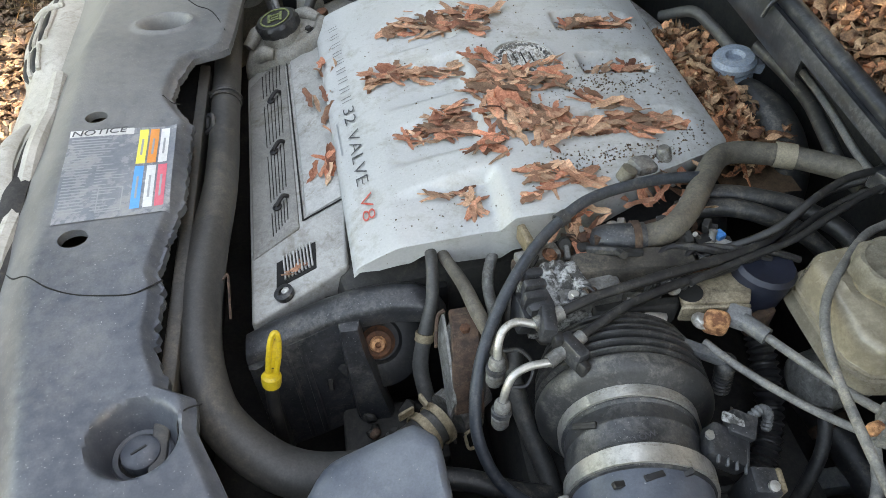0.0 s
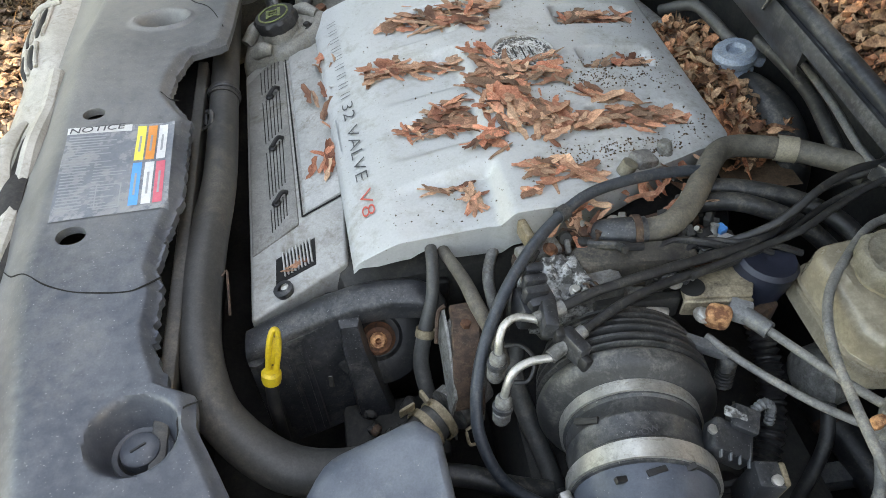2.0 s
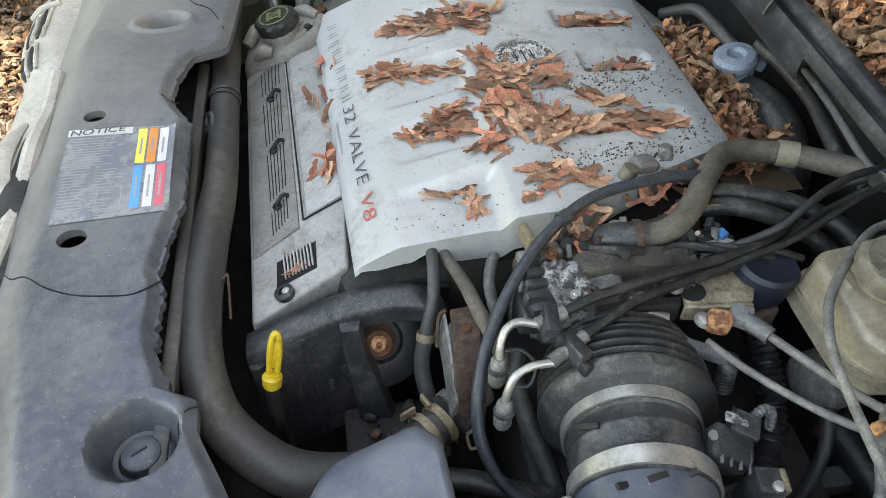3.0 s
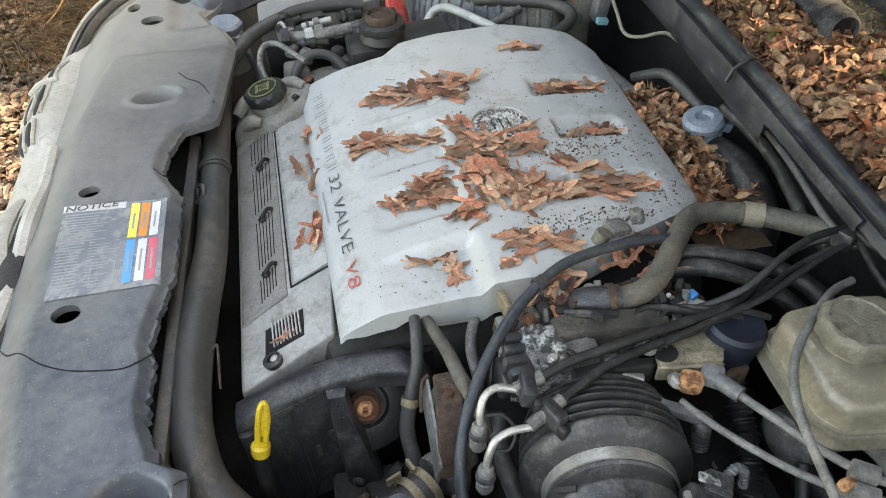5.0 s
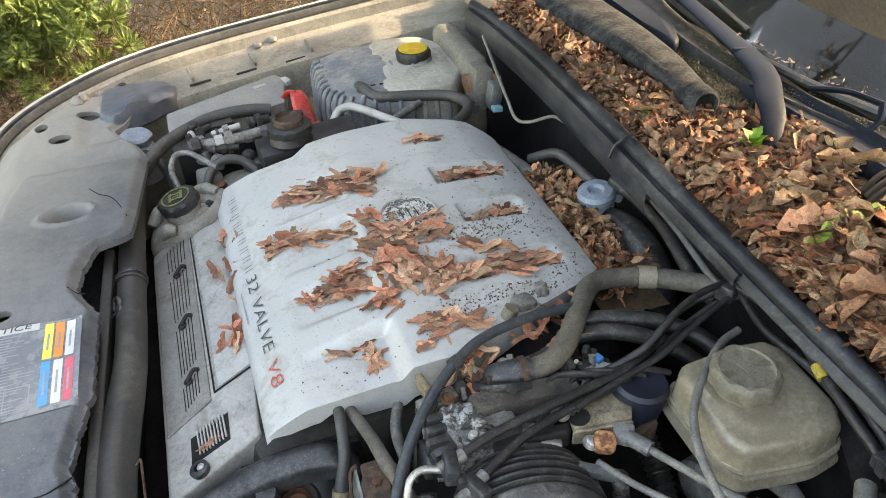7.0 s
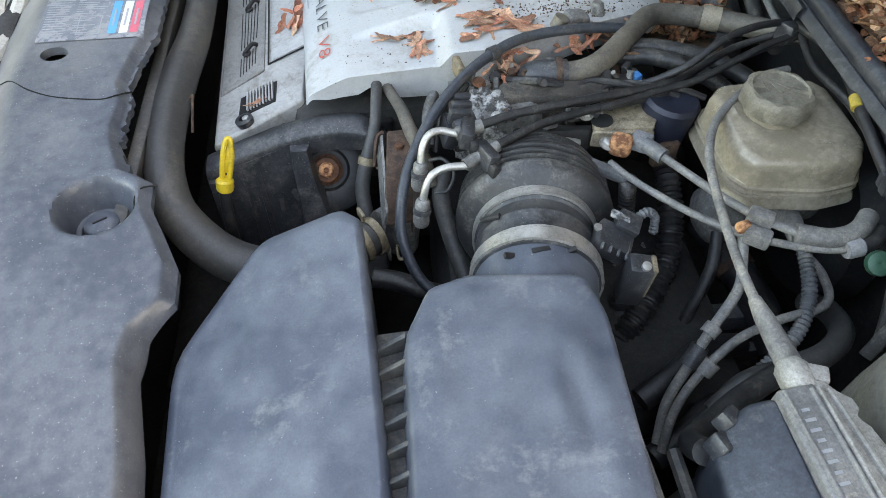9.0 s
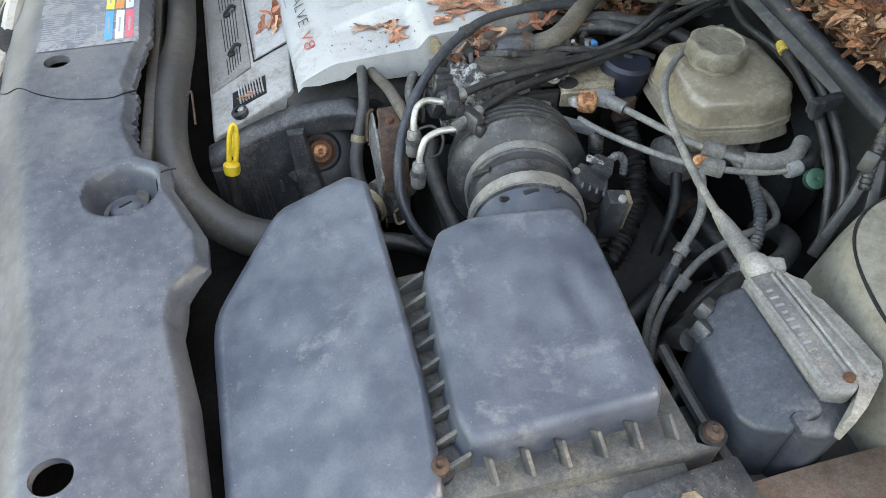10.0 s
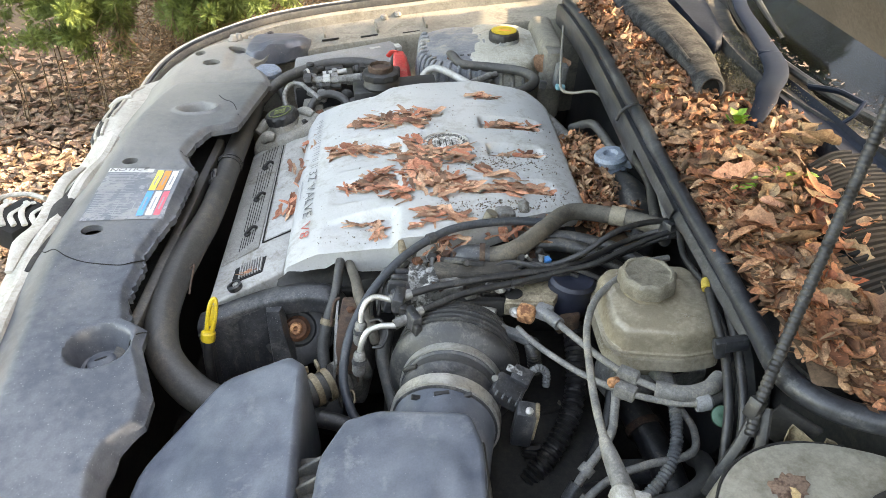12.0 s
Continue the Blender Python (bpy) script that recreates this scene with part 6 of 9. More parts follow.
# ================= hoses, cables and small things round the throttle =================
def tube_thing(name, pts, r, mat, label, category="hose", seg=12, sub=8, **kw):
    h = thing(name, pts[0], label, category)
    part("tube" if category in ("hose", "pipe") else "sleeve", sweep(pts, r, seg, sub, **kw), mat, h)
    return h


def band(at, axis, r, w, mat, parent, name="band", label=""):
    return part(name, lathe([(r, -w), (r + 0.002, -w), (r + 0.002, w), (r, w)], at, axis, 20), mat, parent, label)


pcv = tube_thing("breather_hose", [(0.172, 0.526, 0.928), (0.180, 0.518, 0.938), (0.198, 0.513, 0.942), (0.2235, 0.512, 0.943), (0.250, 0.516, 0.948), (0.282, 0.544, 0.949), (0.322, 0.594, 0.945), (0.350, 0.624, 0.943), (0.3755, 0.634, 0.940), (0.410, 0.629, 0.938), (0.450, 0.610, 0.940), (0.498, 0.556, 0.954)], 0.0140, M_PCV, "thick dusty brown-grey breather hose with a double bend", seg=18)
band((0.436, 0.6185, 0.939), (0.9, -0.42, 0.03), 0.0142, 0.012, M_WHITETAPE, pcv, "tape_band", "pale tape band")
part("end_boot", sweep([(0.170, 0.528, 0.925), (0.178, 0.520, 0.937), (0.196, 0.514, 0.9425), (0.216, 0.5125, 0.943)], [0.0165, 0.0175, 0.0172, 0.0165], 16, 6), M_BELT, pcv, "black rubber end boot")
band((0.206, 0.513, 0.9428), (0.95, -0.1, 0.03), 0.0170, 0.004, M_OLDRUST, pcv, "hose_clip", "dark rusty hose clip")
part("elbow", lathe([(0, 0), (0.012, 0), (0.012, 0.012), (0.015, 0.014), (0.015, 0.020), (0.010, 0.026), (0, 0.026)], (0.166, 0.524, 0.902), (0.1, 0, 1), 16), M_ALLOY, pcv, "dusty elbow nipple")

thr = tube_thing("throttle_cable", [(0.325, 0.588, 0.950), (0.251, 0.584, 0.957), (0.177, 0.567, 0.960), (0.130, 0.541, 0.957), (0.085, 0.503, 0.948), (0.045, 0.458, 0.928), (0.017, 0.415, 0.900), (0.004, 0.380, 0.868), (0.004, 0.350, 0.838), (0.022, 0.318, 0.806), (0.06, 0.295, 0.785), (0.10, 0.285, 0.775)], 0.0066, M_BLUEBLK, "blue-black sleeved throttle cable looping round the throttle", "cable")
band((0.130, 0.541, 0.957), (0.85, 0.5, 0), 0.0068, 0.006, M_BELT, thr, "tie")

clip = thing("cable_clip", (0.484, 0.517, 0.985), "grey plastic clip holding cables on the rail", "clip")
part("body", rbox((0.484, 0.517, 0.984), (0.026, 0.022, 0.024), (0, 0, 30), 0.003), M_BELT, clip)

A = [(0.505, 0.520, 0.978), (0.484, 0.533, 0.968), (0.437, 0.535, 0.952), (0.392, 0.510, 0.950), (0.352, 0.482, 0.951), (0.310, 0.466, 0.951), (0.256, 0.457, 0.950), (0.182, 0.444, 0.949), (0.133, 0.435, 0.947), (0.100, 0.425, 0.944), (0.070, 0.417, 0.940)]
B = [(0.500, 0.508, 0.974), (0.480, 0.520, 0.964), (0.430, 0.512, 0.948), (0.380, 0.488, 0.944), (0.330, 0.466, 0.944), (0.281, 0.451, 0.944), (0.235, 0.444, 0.942), (0.171, 0.426, 0.940), (0.115, 0.400, 0.935), (0.076, 0.380, 0.927)]
fl = tube_thing("fuel_line", A, [0.0046, 0.0046, 0.0046, 0.0050, 0.0054, 0.0056, 0.0056, 0.0055, 0.0054, 0.0053], M_LINE, "black sleeved fuel line with a metal end", "hose")
part("end_ferrule", sweep([A[-2], A[-1]], 0.0078, 12, 3), M_ALLOY, fl, "dull metal ferrule")
fl = tube_thing("fuel_line", B, [0.0043, 0.0043, 0.0043, 0.0046, 0.0050, 0.0052, 0.0052, 0.0051, 0.0050], M_LINE, "black sleeved fuel line with a metal end", "hose")
part("end_ferrule", sweep([B[-2], B[-1]], 0.0072, 12, 3), M_ALLOY, fl, "dull metal ferrule")
tube_thing("vacuum_line", [(0.484, 0.522, 0.993), (0.44, 0.515, 0.993), (0.395, 0.497, 0.990), (0.352, 0.480, 0.970), (0.322, 0.478, 0.955), (0.29, 0.482, 0.940), (0.26, 0.488, 0.930)], 0.0045, M_LINE, "thin black rubber vacuum line", "hose")
tube_thing("vacuum_line", [(0.490, 0.508, 0.985), (0.455, 0.500, 0.978), (0.412, 0.486, 0.968), (0.368, 0.470, 0.957), (0.31, 0.458, 0.950), (0.24, 0.440, 0.945)], 0.0042, M_LINE, "thin black rubber vacuum line", "hose")
for name_pts, lab in (([(0.072, 0.417, 0.940), (0.052, 0.421, 0.943), (0.038, 0.416, 0.940), (0.031, 0.406, 0.930), (0.029, 0.399, 0.916)], "upper"), ([(0.078, 0.380, 0.926), (0.056, 0.379, 0.926), (0.040, 0.374, 0.922), (0.032, 0.368, 0.910), (0.028, 0.363, 0.894)], "lower")):
    e = thing("fuel_pipe_end", name_pts[-1], "bright bent metal fuel pipe end with a quick connector", "pipe")
    part("pipe", sweep(name_pts, 0.0043, 12, 6), M_STEEL, e, "bright worn metal pipe")
    c = Vector(name_pts[-1])
    part("connector", lathe([(0, -0.034), (0.0075, -0.034), (0.0095, -0.030), (0.0095, -0.020), (0.0065, -0.018), (0.0065, -0.012), (0.0085, -0.010), (0.0085, -0.002), (0.006, 0.002), (0, 0.002)], c, (0.1, 0.2, 1), 12), M_ALLOY, e, "metal quick connector")
    part("collar", lathe([(0.0065, -0.017), (0.0105, -0.016), (0.0105, -0.011), (0.0065, -0.010)], c, (0.1, 0.2, 1), 16), M_BELT, e)
for at, rot in (((0.082, 0.415, 0.942), (0, 8, -8)), ((0.100, 0.386, 0.932), (0, 12, 25))):
    c = thing("line_clip", at, "small black plastic line clip", "clip")
    part("body", rbox(at, (0.016, 0.034, 0.024), rot, 0.004), M_BELT, c)
    part("jaw", rbox(Vector(at) + Vector((0.006, -0.018, -0.004)), (0.010, 0.014, 0.016), rot, 0.003), M_BLACK, c)
tube_thing("wire_loop", [(0.040, 0.415, 0.905), (0.055, 0.408, 0.912), (0.066, 0.395, 0.902), (0.058, 0.382, 0.888), (0.044, 0.385, 0.882)], 0.0022, M_RUBBLK, "thin black wire loop", "wire", seg=6)
tube_thing("coolant_hose", [(0.060, 0.445, 0.86), (0.055, 0.420, 0.835), (0.065, 0.385, 0.80), (0.078, 0.345, 0.77), (0.085, 0.31, 0.75)], 0.0115, M_RUBBER, "dark hose dropping beside the duct")
tube_thing("coolant_hose", [(-0.035, 0.345, 0.785), (-0.005, 0.338, 0.782), (0.03, 0.325, 0.775), (0.075, 0.315, 0.765)], 0.0125, M_RUBBLK, "black hose behind the resonator lid")
part_holder = thing("hose_spring_clip", (0.004, 0.388, 0.775), "loose tan spring clip", "clip")
part("loop", sweep([(-0.004, 0.392, 0.785), (0.008, 0.396, 0.786), (0.011, 0.384, 0.776), (-0.001, 0.380, 0.774), (-0.004, 0.391, 0.784)], 0.002, 6, 5), M_TANMETAL, part_holder)
tube_thing("corrugated_conduit", [(0.085, 0.30, 0.80), (0.078, 0.285, 0.785), (0.075, 0.265, 0.77)], 0.011, M_BLACK, "short black corrugated conduit by the duct", "conduit", ridge=0.003)
for k, (p, lab) in enumerate(((((0.052, 0.470, 0.93), (0.044, 0.455, 0.915), (0.040, 0.445, 0.89)), "a"), (((0.060, 0.478, 0.935), (0.054, 0.46, 0.918), (0.050, 0.445, 0.89)), "b"), (((0.070, 0.49, 0.945), (0.060, 0.475, 0.935), (0.046, 0.468, 0.91)), "c"))):
    tube_thing("sensor_wire", list(p), 0.0028, M_RUBBLK, "thin black wire from the sensor", "wire", seg=6)

# pipes to the firewall beyond the breather hose
tube_thing("heater_hose", [(0.300, 0.585, 0.925), (0.340, 0.575, 0.930), (0.380, 0.560, 0.930), (0.420, 0.540, 0.926), (0.455, 0.500, 0.920), (0.47, 0.46, 0.90)], 0.0115, M_RUBBLK, "dusty black heater hose")
tube_thing("heater_hose", [(0.285, 0.555, 0.930), (0.330, 0.548, 0.935), (0.370, 0.530, 0.932), (0.41, 0.505, 0.92), (0.44, 0.47, 0.90)], 0.011, M_RUBBLK, "black heater hose beside the firewall")
br = thing("alloy_bracket", (0.32, 0.56, 0.92), "pale alloy bracket under the hoses", "bracket")
part("plate", rbox((0.322, 0.562, 0.925), (0.075, 0.022, 0.010), (0, 0, -12), 0.003), M_PAD, br)
part("foot", rbox((0.29, 0.57, 0.90), (0.02, 0.02, 0.05), (0, 0, -12), 0.004), M_ALLOY, br)
inj = thing("vacuum_manifold", (0.235, 0.615, 0.935), "dusty grey vacuum fittings beside the engine cover", "fitting")
part("body", rbox((0.250, 0.617, 0.945), (0.030, 0.028, 0.028), (0, 10, 15), 0.006), M_ALLOY, inj)
part("nipple", lathe([(0, 0), (0.009, 0), (0.009, 0.02), (0.006, 0.024), (0, 0.024)], (0.285, 0.630, 0.940), (-0.2, 0.1, 1), 12), M_ALLOY, inj)
part("nipple", lathe([(0, 0), (0.010, 0), (0.010, 0.016), (0, 0.018)], (0.222, 0.602, 0.948), (0.4, 0, 1), 12), M_CAP, inj)
pl = thing("blue_connector", (0.298, 0.497, 0.935), "small bright blue electrical connector", "connector")
part("body", rbox((0.302, 0.505, 0.938), (0.011, 0.012, 0.008), (0, 0, 20), 0.002), M_BLUE, pl)
part("plug", rbox((0.284, 0.503, 0.934), (0.026, 0.014, 0.012), (0, 0, 15), 0.004), M_BLACK, pl, "black plug")
for k in range(3):
    a = (0.21 + 0.03 * k, 0.478 - 0.006 * k, 0.938)
    tube_thing("harness_wire", [a, (a[0] + 0.03, a[1] + 0.012, 0.946), (a[0] + 0.07, a[1] - 0.002, 0.948), (a[0] + 0.10, a[1] - 0.012, 0.940)], 0.004, M_LINE, "dusty black harness wire", "wire", seg=8)

# ---- brake fluid reservoir ----
res = thing("brake_fluid_reservoir", (0.415, 0.375, 0.86), "yellowed translucent brake fluid reservoir with a dusty cap", "fluid reservoir")
RQ = [(0.357, 0.335), (0.372, 0.313), (0.445, 0.303), (0.486, 0.311), (0.500, 0.335), (0.498, 0.424), (0.484, 0.443), (0.445, 0.448), (0.372, 0.442), (0.357, 0.425)]
part("upper_tank", dome(RQ, lambda x, y: 0.968 + 0.03 * (y - 0.37), 0.918, 0.12, 0.016, 0.004, soft=2), M_RESERVOIR, res)
part("flange", dome([(0.428 + (x - 0.428) * 1.06, 0.375 + (y - 0.375) * 1.07) for x, y in RQ], lambda x, y: 0.922, 0.908, 0.03, 0.004, 0.0), M_RESERVOIR, res, "moulded seam flange")
for k in range(2):
    part("seam_bead", dome([(0.428 + (x - 0.428) * (1.03 - 0.01 * k), 0.375 + (y - 0.375) * (1.03 - 0.01 * k)) for x, y in RQ], lambda x, y, z=0.929 + 0.007 * k: z, 0.925 + 0.007 * k, 0.02, 0.002, 0.0), M_RESERVOIR, res)
part("lower_tank", rings([[Vector((0.428 + (x - 0.428) * s, 0.375 + (y - 0.375) * s, z)) for x, y in RQ] for s, z in ((0.50, 0.860), (0.66, 0.868), (0.80, 0.886), (0.90, 0.902), (0.94, 0.912))]), M_RESERVOIR, res)
part("cap_neck", lathe([(0, 0), (0.031, 0), (0.031, 0.012), (0, 0.012)], (0.413, 0.388, 0.968), (0, 0, 1), 24), M_RESERVOIR, res)
rcap = part("cap", lathe([(0, 0), (0.034, 0.0), (0.037, 0.003), (0.037, 0.019), (0.033, 0.024), (0.030, 0.0245), (0.028, 0.0225), (0, 0.0235)], (0.413, 0.388, 0.977), (0, 0, 1), 48, lambda a, h: 1 + 0.042 * math.cos(a * 9) * (h < 0.0243) * (h > 0.001)), M_CAP, res, "dusty scalloped cap")
for k in range(4):
    part("cap_mark", rbox((0.400 + 0.009 * k, 0.392 - 0.003 * (k % 2), 1.0008), (0.004, 0.016, 0.0008), (0, 0, 20 * k), 0.0), M_CAP, rcap)
part("outlet", sweep([(0.428, 0.350, 0.868), (0.430, 0.325, 0.880), (0.432, 0.300, 0.884), (0.430, 0.270, 0.880)], [0.013, 0.014, 0.012, 0.010], 12, 6), M_CABLE2, res, "taped outlet stem")
mc = thing("master_cylinder", (0.44, 0.38, 0.80), "dark cast master cylinder", "brake cylinder")
part("bore", lathe([(0, 0), (0.035, 0), (0.035, 0.16), (0.02, 0.17), (0, 0.17)], (0.53, 0.40, 0.83), (-0.9, -0.2, 0), 20), M_ALLOY, mc)
part("booster", lathe([(0, 0), (0.11, 0), (0.13, 0.03), (0.12, 0.06), (0, 0.07)], (0.58, 0.40, 0.80), (-1, 0, 0), 28), M_BLACK, mc, "black brake booster")

# cable round the reservoir, down to the module
vc = tube_thing("cruise_cable", [(0.470, 0.470, 0.962), (0.435, 0.455, 0.966), (0.391, 0.421, 0.970), (0.347, 0.378, 0.968), (0.323, 0.325, 0.963), (0.313, 0.255, 0.957), (0.309, 0.195, 0.952), (0.310, 0.145, 0.948)], 0.0048, M_CABLE2, "pale dusty control cable curving round the reservoir", "cable")
part("boot", sweep([(0.309, 0.158, 0.950), (0.311, 0.138, 0.948), (0.315, 0.112, 0.944), (0.319, 0.085, 0.940)], [0.006, 0.0088, 0.0105, 0.012], 14, 6), M_CABLE2, vc, "ribbed dusty cable boot")
c1 = tube_thing("shift_cable", [(0.278, 0.412, 0.925), (0.292, 0.388, 0.924), (0.313, 0.350, 0.926), (0.338, 0.305, 0.930), (0.364, 0.270, 0.932), (0.398, 0.243, 0.932)], 0.0046, M_CABLE2, "dusty grey cable to the firewall", "cable")
part("end_sleeve", sweep([(0.393, 0.245, 0.932), (0.425, 0.234, 0.933), (0.455, 0.240, 0.934), (0.476, 0.258, 0.934)], 0.0105, 12, 6), M_CABLE2, c1, "thick rubber end sleeve")
part("ferrule", sweep([(0.285, 0.400, 0.923), (0.300, 0.375, 0.924)], 0.009, 10, 3), M_CABLE, c1)
c2 = tube_thing("shift_cable", [(0.246, 0.392, 0.905), (0.262, 0.362, 0.907), (0.288, 0.322, 0.912), (0.318, 0.285, 0.917), (0.358, 0.252, 0.921), (0.405, 0.230, 0.925), (0.442, 0.222, 0.928)], 0.0042, M_CABLE2, "dusty grey cable to the firewall", "cable")
part("end_cap", lathe([(0, 0), (0.009, 0), (0.010, 0.004), (0.010, 0.016), (0.006, 0.020), (0, 0.020)], (0.436, 0.222, 0.928), (1, 0.1, 0.1), 14), M_GREYBOX, c2, "pale end cap")
part("end_sleeve", sweep([(0.450, 0.224, 0.928), (0.470, 0.230, 0.928), (0.485, 0.245, 0.926)], 0.008, 10, 5), M_RUBBER, c2)
jc = thing("cable_junction_clip", (0.365, 0.262, 0.925), "pale twin cable clip with a rust spot", "clip")
part("block", rbox((0.366, 0.268, 0.932), (0.026, 0.016, 0.018), (0, 0, -35), 0.003), M_CABLE2, jc)
part("block", rbox((0.360, 0.252, 0.922), (0.026, 0.016, 0.018), (0, 0, -35), 0.003), M_CABLE2, jc)
part("rust_spot", rbox((0.348, 0.263, 0.926), (0.016, 0.012, 0.012), (0, 0, 10), 0.004), M_ORANGE, jc, "orange rust spot")
d1 = tube_thing("brake_line", [(0.352, 0.262, 0.912), (0.347, 0.242, 0.903), (0.337, 0.214, 0.885), (0.303, 0.182, 0.860), (0.280, 0.160, 0.830), (0.260, 0.139, 0.800), (0.248, 0.110, 0.77)], 0.0055, M_CABLE2, "dusty hard line with a threaded end", "pipe")
band((0.305, 0.184, 0.862), (0.7, 0.5, 0.5), 0.007, 0.006, M_CABLE2, d1, "collar")
band((0.288, 0.168, 0.842), (0.5, 0.45, 0.7), 0.0075, 0.012, M_BELT, d1, "collar")
d2 = tube_thing("brake_line", [(0.452, 0.285, 0.850), (0.456, 0.245, 0.854), (0.439, 0.206, 0.858), (0.380, 0.190, 0.860), (0.331, 0.174, 0.855), (0.292, 0.153, 0.830), (0.266, 0.130, 0.800), (0.250, 0.10, 0.77)], 0.005, M_CABLE2, "dusty hard line with a threaded end", "pipe")
band((0.300, 0.157, 0.835), (0.6, 0.35, 0.6), 0.0075, 0.008, M_CABLE2, d2, "collar")
tube_thing("corrugated_conduit", [(0.431, 0.285, 0.884), (0.430, 0.250, 0.876), (0.420, 0.210, 0.864), (0.395, 0.175, 0.850), (0.355, 0.150, 0.832), (0.31, 0.13, 0.81)], 0.0085, M_CABLE, "grey corrugated wire conduit", "conduit", ridge=0.0022, pitch=0.0055)
tube_thing("return_hose", [(0.300, 0.118, 0.810), (0.335, 0.137, 0.830), (0.379, 0.145, 0.838), (0.422, 0.156, 0.842), (0.454, 0.182, 0.838), (0.469, 0.225, 0.815), (0.478, 0.265, 0.775)], 0.0130, M_RUBBER, "grey return hose with a U-bend", seg=16)
tube_thing("corrugated_conduit", [(0.338, 0.45, 0.86), (0.336, 0.41, 0.845), (0.332, 0.37, 0.825), (0.318, 0.325, 0.80), (0.285, 0.28, 0.775), (0.25, 0.25, 0.75)], 0.016, M_BLACK, "large black corrugated conduit", "conduit", seg=18, ridge=0.004, pitch=0.008)
tube_thing("corrugated_conduit", [(0.262, 0.30, 0.77), (0.264, 0.265, 0.73), (0.270, 0.22, 0.71), (0.272, 0.15, 0.69)], 0.016, M_BLACK, "large black corrugated conduit", "conduit", seg=18, ridge=0.004, pitch=0.008)
h45 = tube_thing("heater_hose", [(0.42, 0.44, 0.74), (0.44, 0.38, 0.725), (0.46, 0.31, 0.71), (0.47, 0.25, 0.69)], 0.024, M_RUBBLK, "dark hose low in the bay with a rusty clip", seg=16)
band((0.444, 0.365, 0.722), (0.25, -0.9, -0.2), 0.025, 0.006, M_OLDRUST, h45, "clip_band")
sf = thing("subframe_bar", (0.33, 0.305, 0.66), "dusty steel subframe bars low in the bay", "frame")
part("bar", rbox((0.36, 0.310, 0.690), (0.26, 0.026, 0.030), (0, 0, -1), 0.004), M_CABLE, sf)
part("bar", rbox((0.34, 0.262, 0.672), (0.24, 0.016, 0.024), (0, 0, 2), 0.004), M_BELT, sf)
for x in (0.32, 0.385):
    part("bolt", hexbolt((x, 0.322, 0.705), (0, 0, 1), 0.008, 0.008), M_ALLOY, sf)
for k, (y, z) in enumerate(((0.16, 0.77), (0.10, 0.755), (0.04, 0.76))):
    tube_thing("gearbox_hose", [(0.245, y, z), (0.285, y + 0.02, z + 0.012), (0.33, y + 0.05, z + 0.01), (0.39, y + 0.07, z - 0.02)], 0.014, M_BLACK, "dark hose over the gearbox")
mount = thing("gearbox_mount", (0.30, 0.36, 0.74), "grimy cast gearbox mount with dusty bolts", "bracket")
part("plate", prism([(0.255, 0.345), (0.330, 0.335), (0.352, 0.362), (0.330, 0.398), (0.268, 0.392)], 0.735, 0.752, 0.003, 2), M_DARK, mount)
part("rib", rbox((0.300, 0.366, 0.758), (0.070, 0.006, 0.018), (0, 0, 12), 0.002), M_DARK, mount)
for x, y in ((0.272, 0.358), (0.322, 0.350), (0.318, 0.384)):
    part("bolt", hexbolt((x, y, 0.752), (0.1, 0, 1), 0.007, 0.008), M_ALLOY, mount, "dusty bolt head")
tube_thing("drain_hose", [(0.372, 0.330, 0.840), (0.362, 0.300, 0.815), (0.345, 0.278, 0.785), (0.33, 0.262, 0.75)], 0.0075, M_BLACK, "dark hose dropping into the bay")
gr = thing("line_plug", (0.47, 0.225, 0.925), "small dark green plastic plug", "plug")
part("cap", lathe([(0, 0), (0.012, 0), (0.013, 0.004), (0.012, 0.012), (0.006, 0.014), (0, 0.012)], (0.462, 0.205, 0.925), (-0.3, -0.6, 0.7), 16), M_GREEN, gr)

# wiring along the rail
hw = tube_thing("rail_harness", [(0.490, 0.515, 0.992), (0.498, 0.450, 1.000), (0.488, 0.390, 1.004), (0.478, 0.345, 1.002), (0.470, 0.290, 0.996), (0.466, 0.245, 0.986), (0.456, 0.190, 0.962), (0.446, 0.155, 0.93), (0.44, 0.13, 0.89)], 0.0055, M_LINE, "black wiring along the rail with a yellow tag", "cable")
part("yellow_tag", sweep([(0.480, 0.362, 1.003), (0.477, 0.354, 1.0035), (0.4755, 0.346, 1.0025)], 0.0061, 10, 4), M_TAG, hw, "faded yellow tape tag")
tube_thing("rail_harness", [(0.492, 0.505, 0.994), (0.503, 0.430, 1.000), (0.498, 0.360, 1.002), (0.487, 0.290, 0.998), (0.480, 0.240, 0.988), (0.470, 0.185, 0.966), (0.458, 0.145, 0.93)], 0.0055, M_LINE, "black wiring along the rail", "cable")
tube_thing("rail_harness", [(0.494, 0.510, 0.985), (0.480, 0.440, 0.985), (0.484, 0.36, 0.99), (0.478, 0.26, 0.98), (0.465, 0.20, 0.95)], 0.0045, M_RUBBLK, "thin grey wiring along the rail", "cable")
hb = thing("harness_holder", (0.470, 0.247, 1.0), "dark plastic harness holder on the rail", "holder")
part("block", rbox((0.470, 0.247, 1.000), (0.040, 0.012, 0.018), (0, -8, 0), 0.003), M_RAIL, hb)
part("jaw", rbox((0.455, 0.240, 1.000), (0.012, 0.010, 0.024), (0, -8, 0), 0.002), M_RAIL, hb)
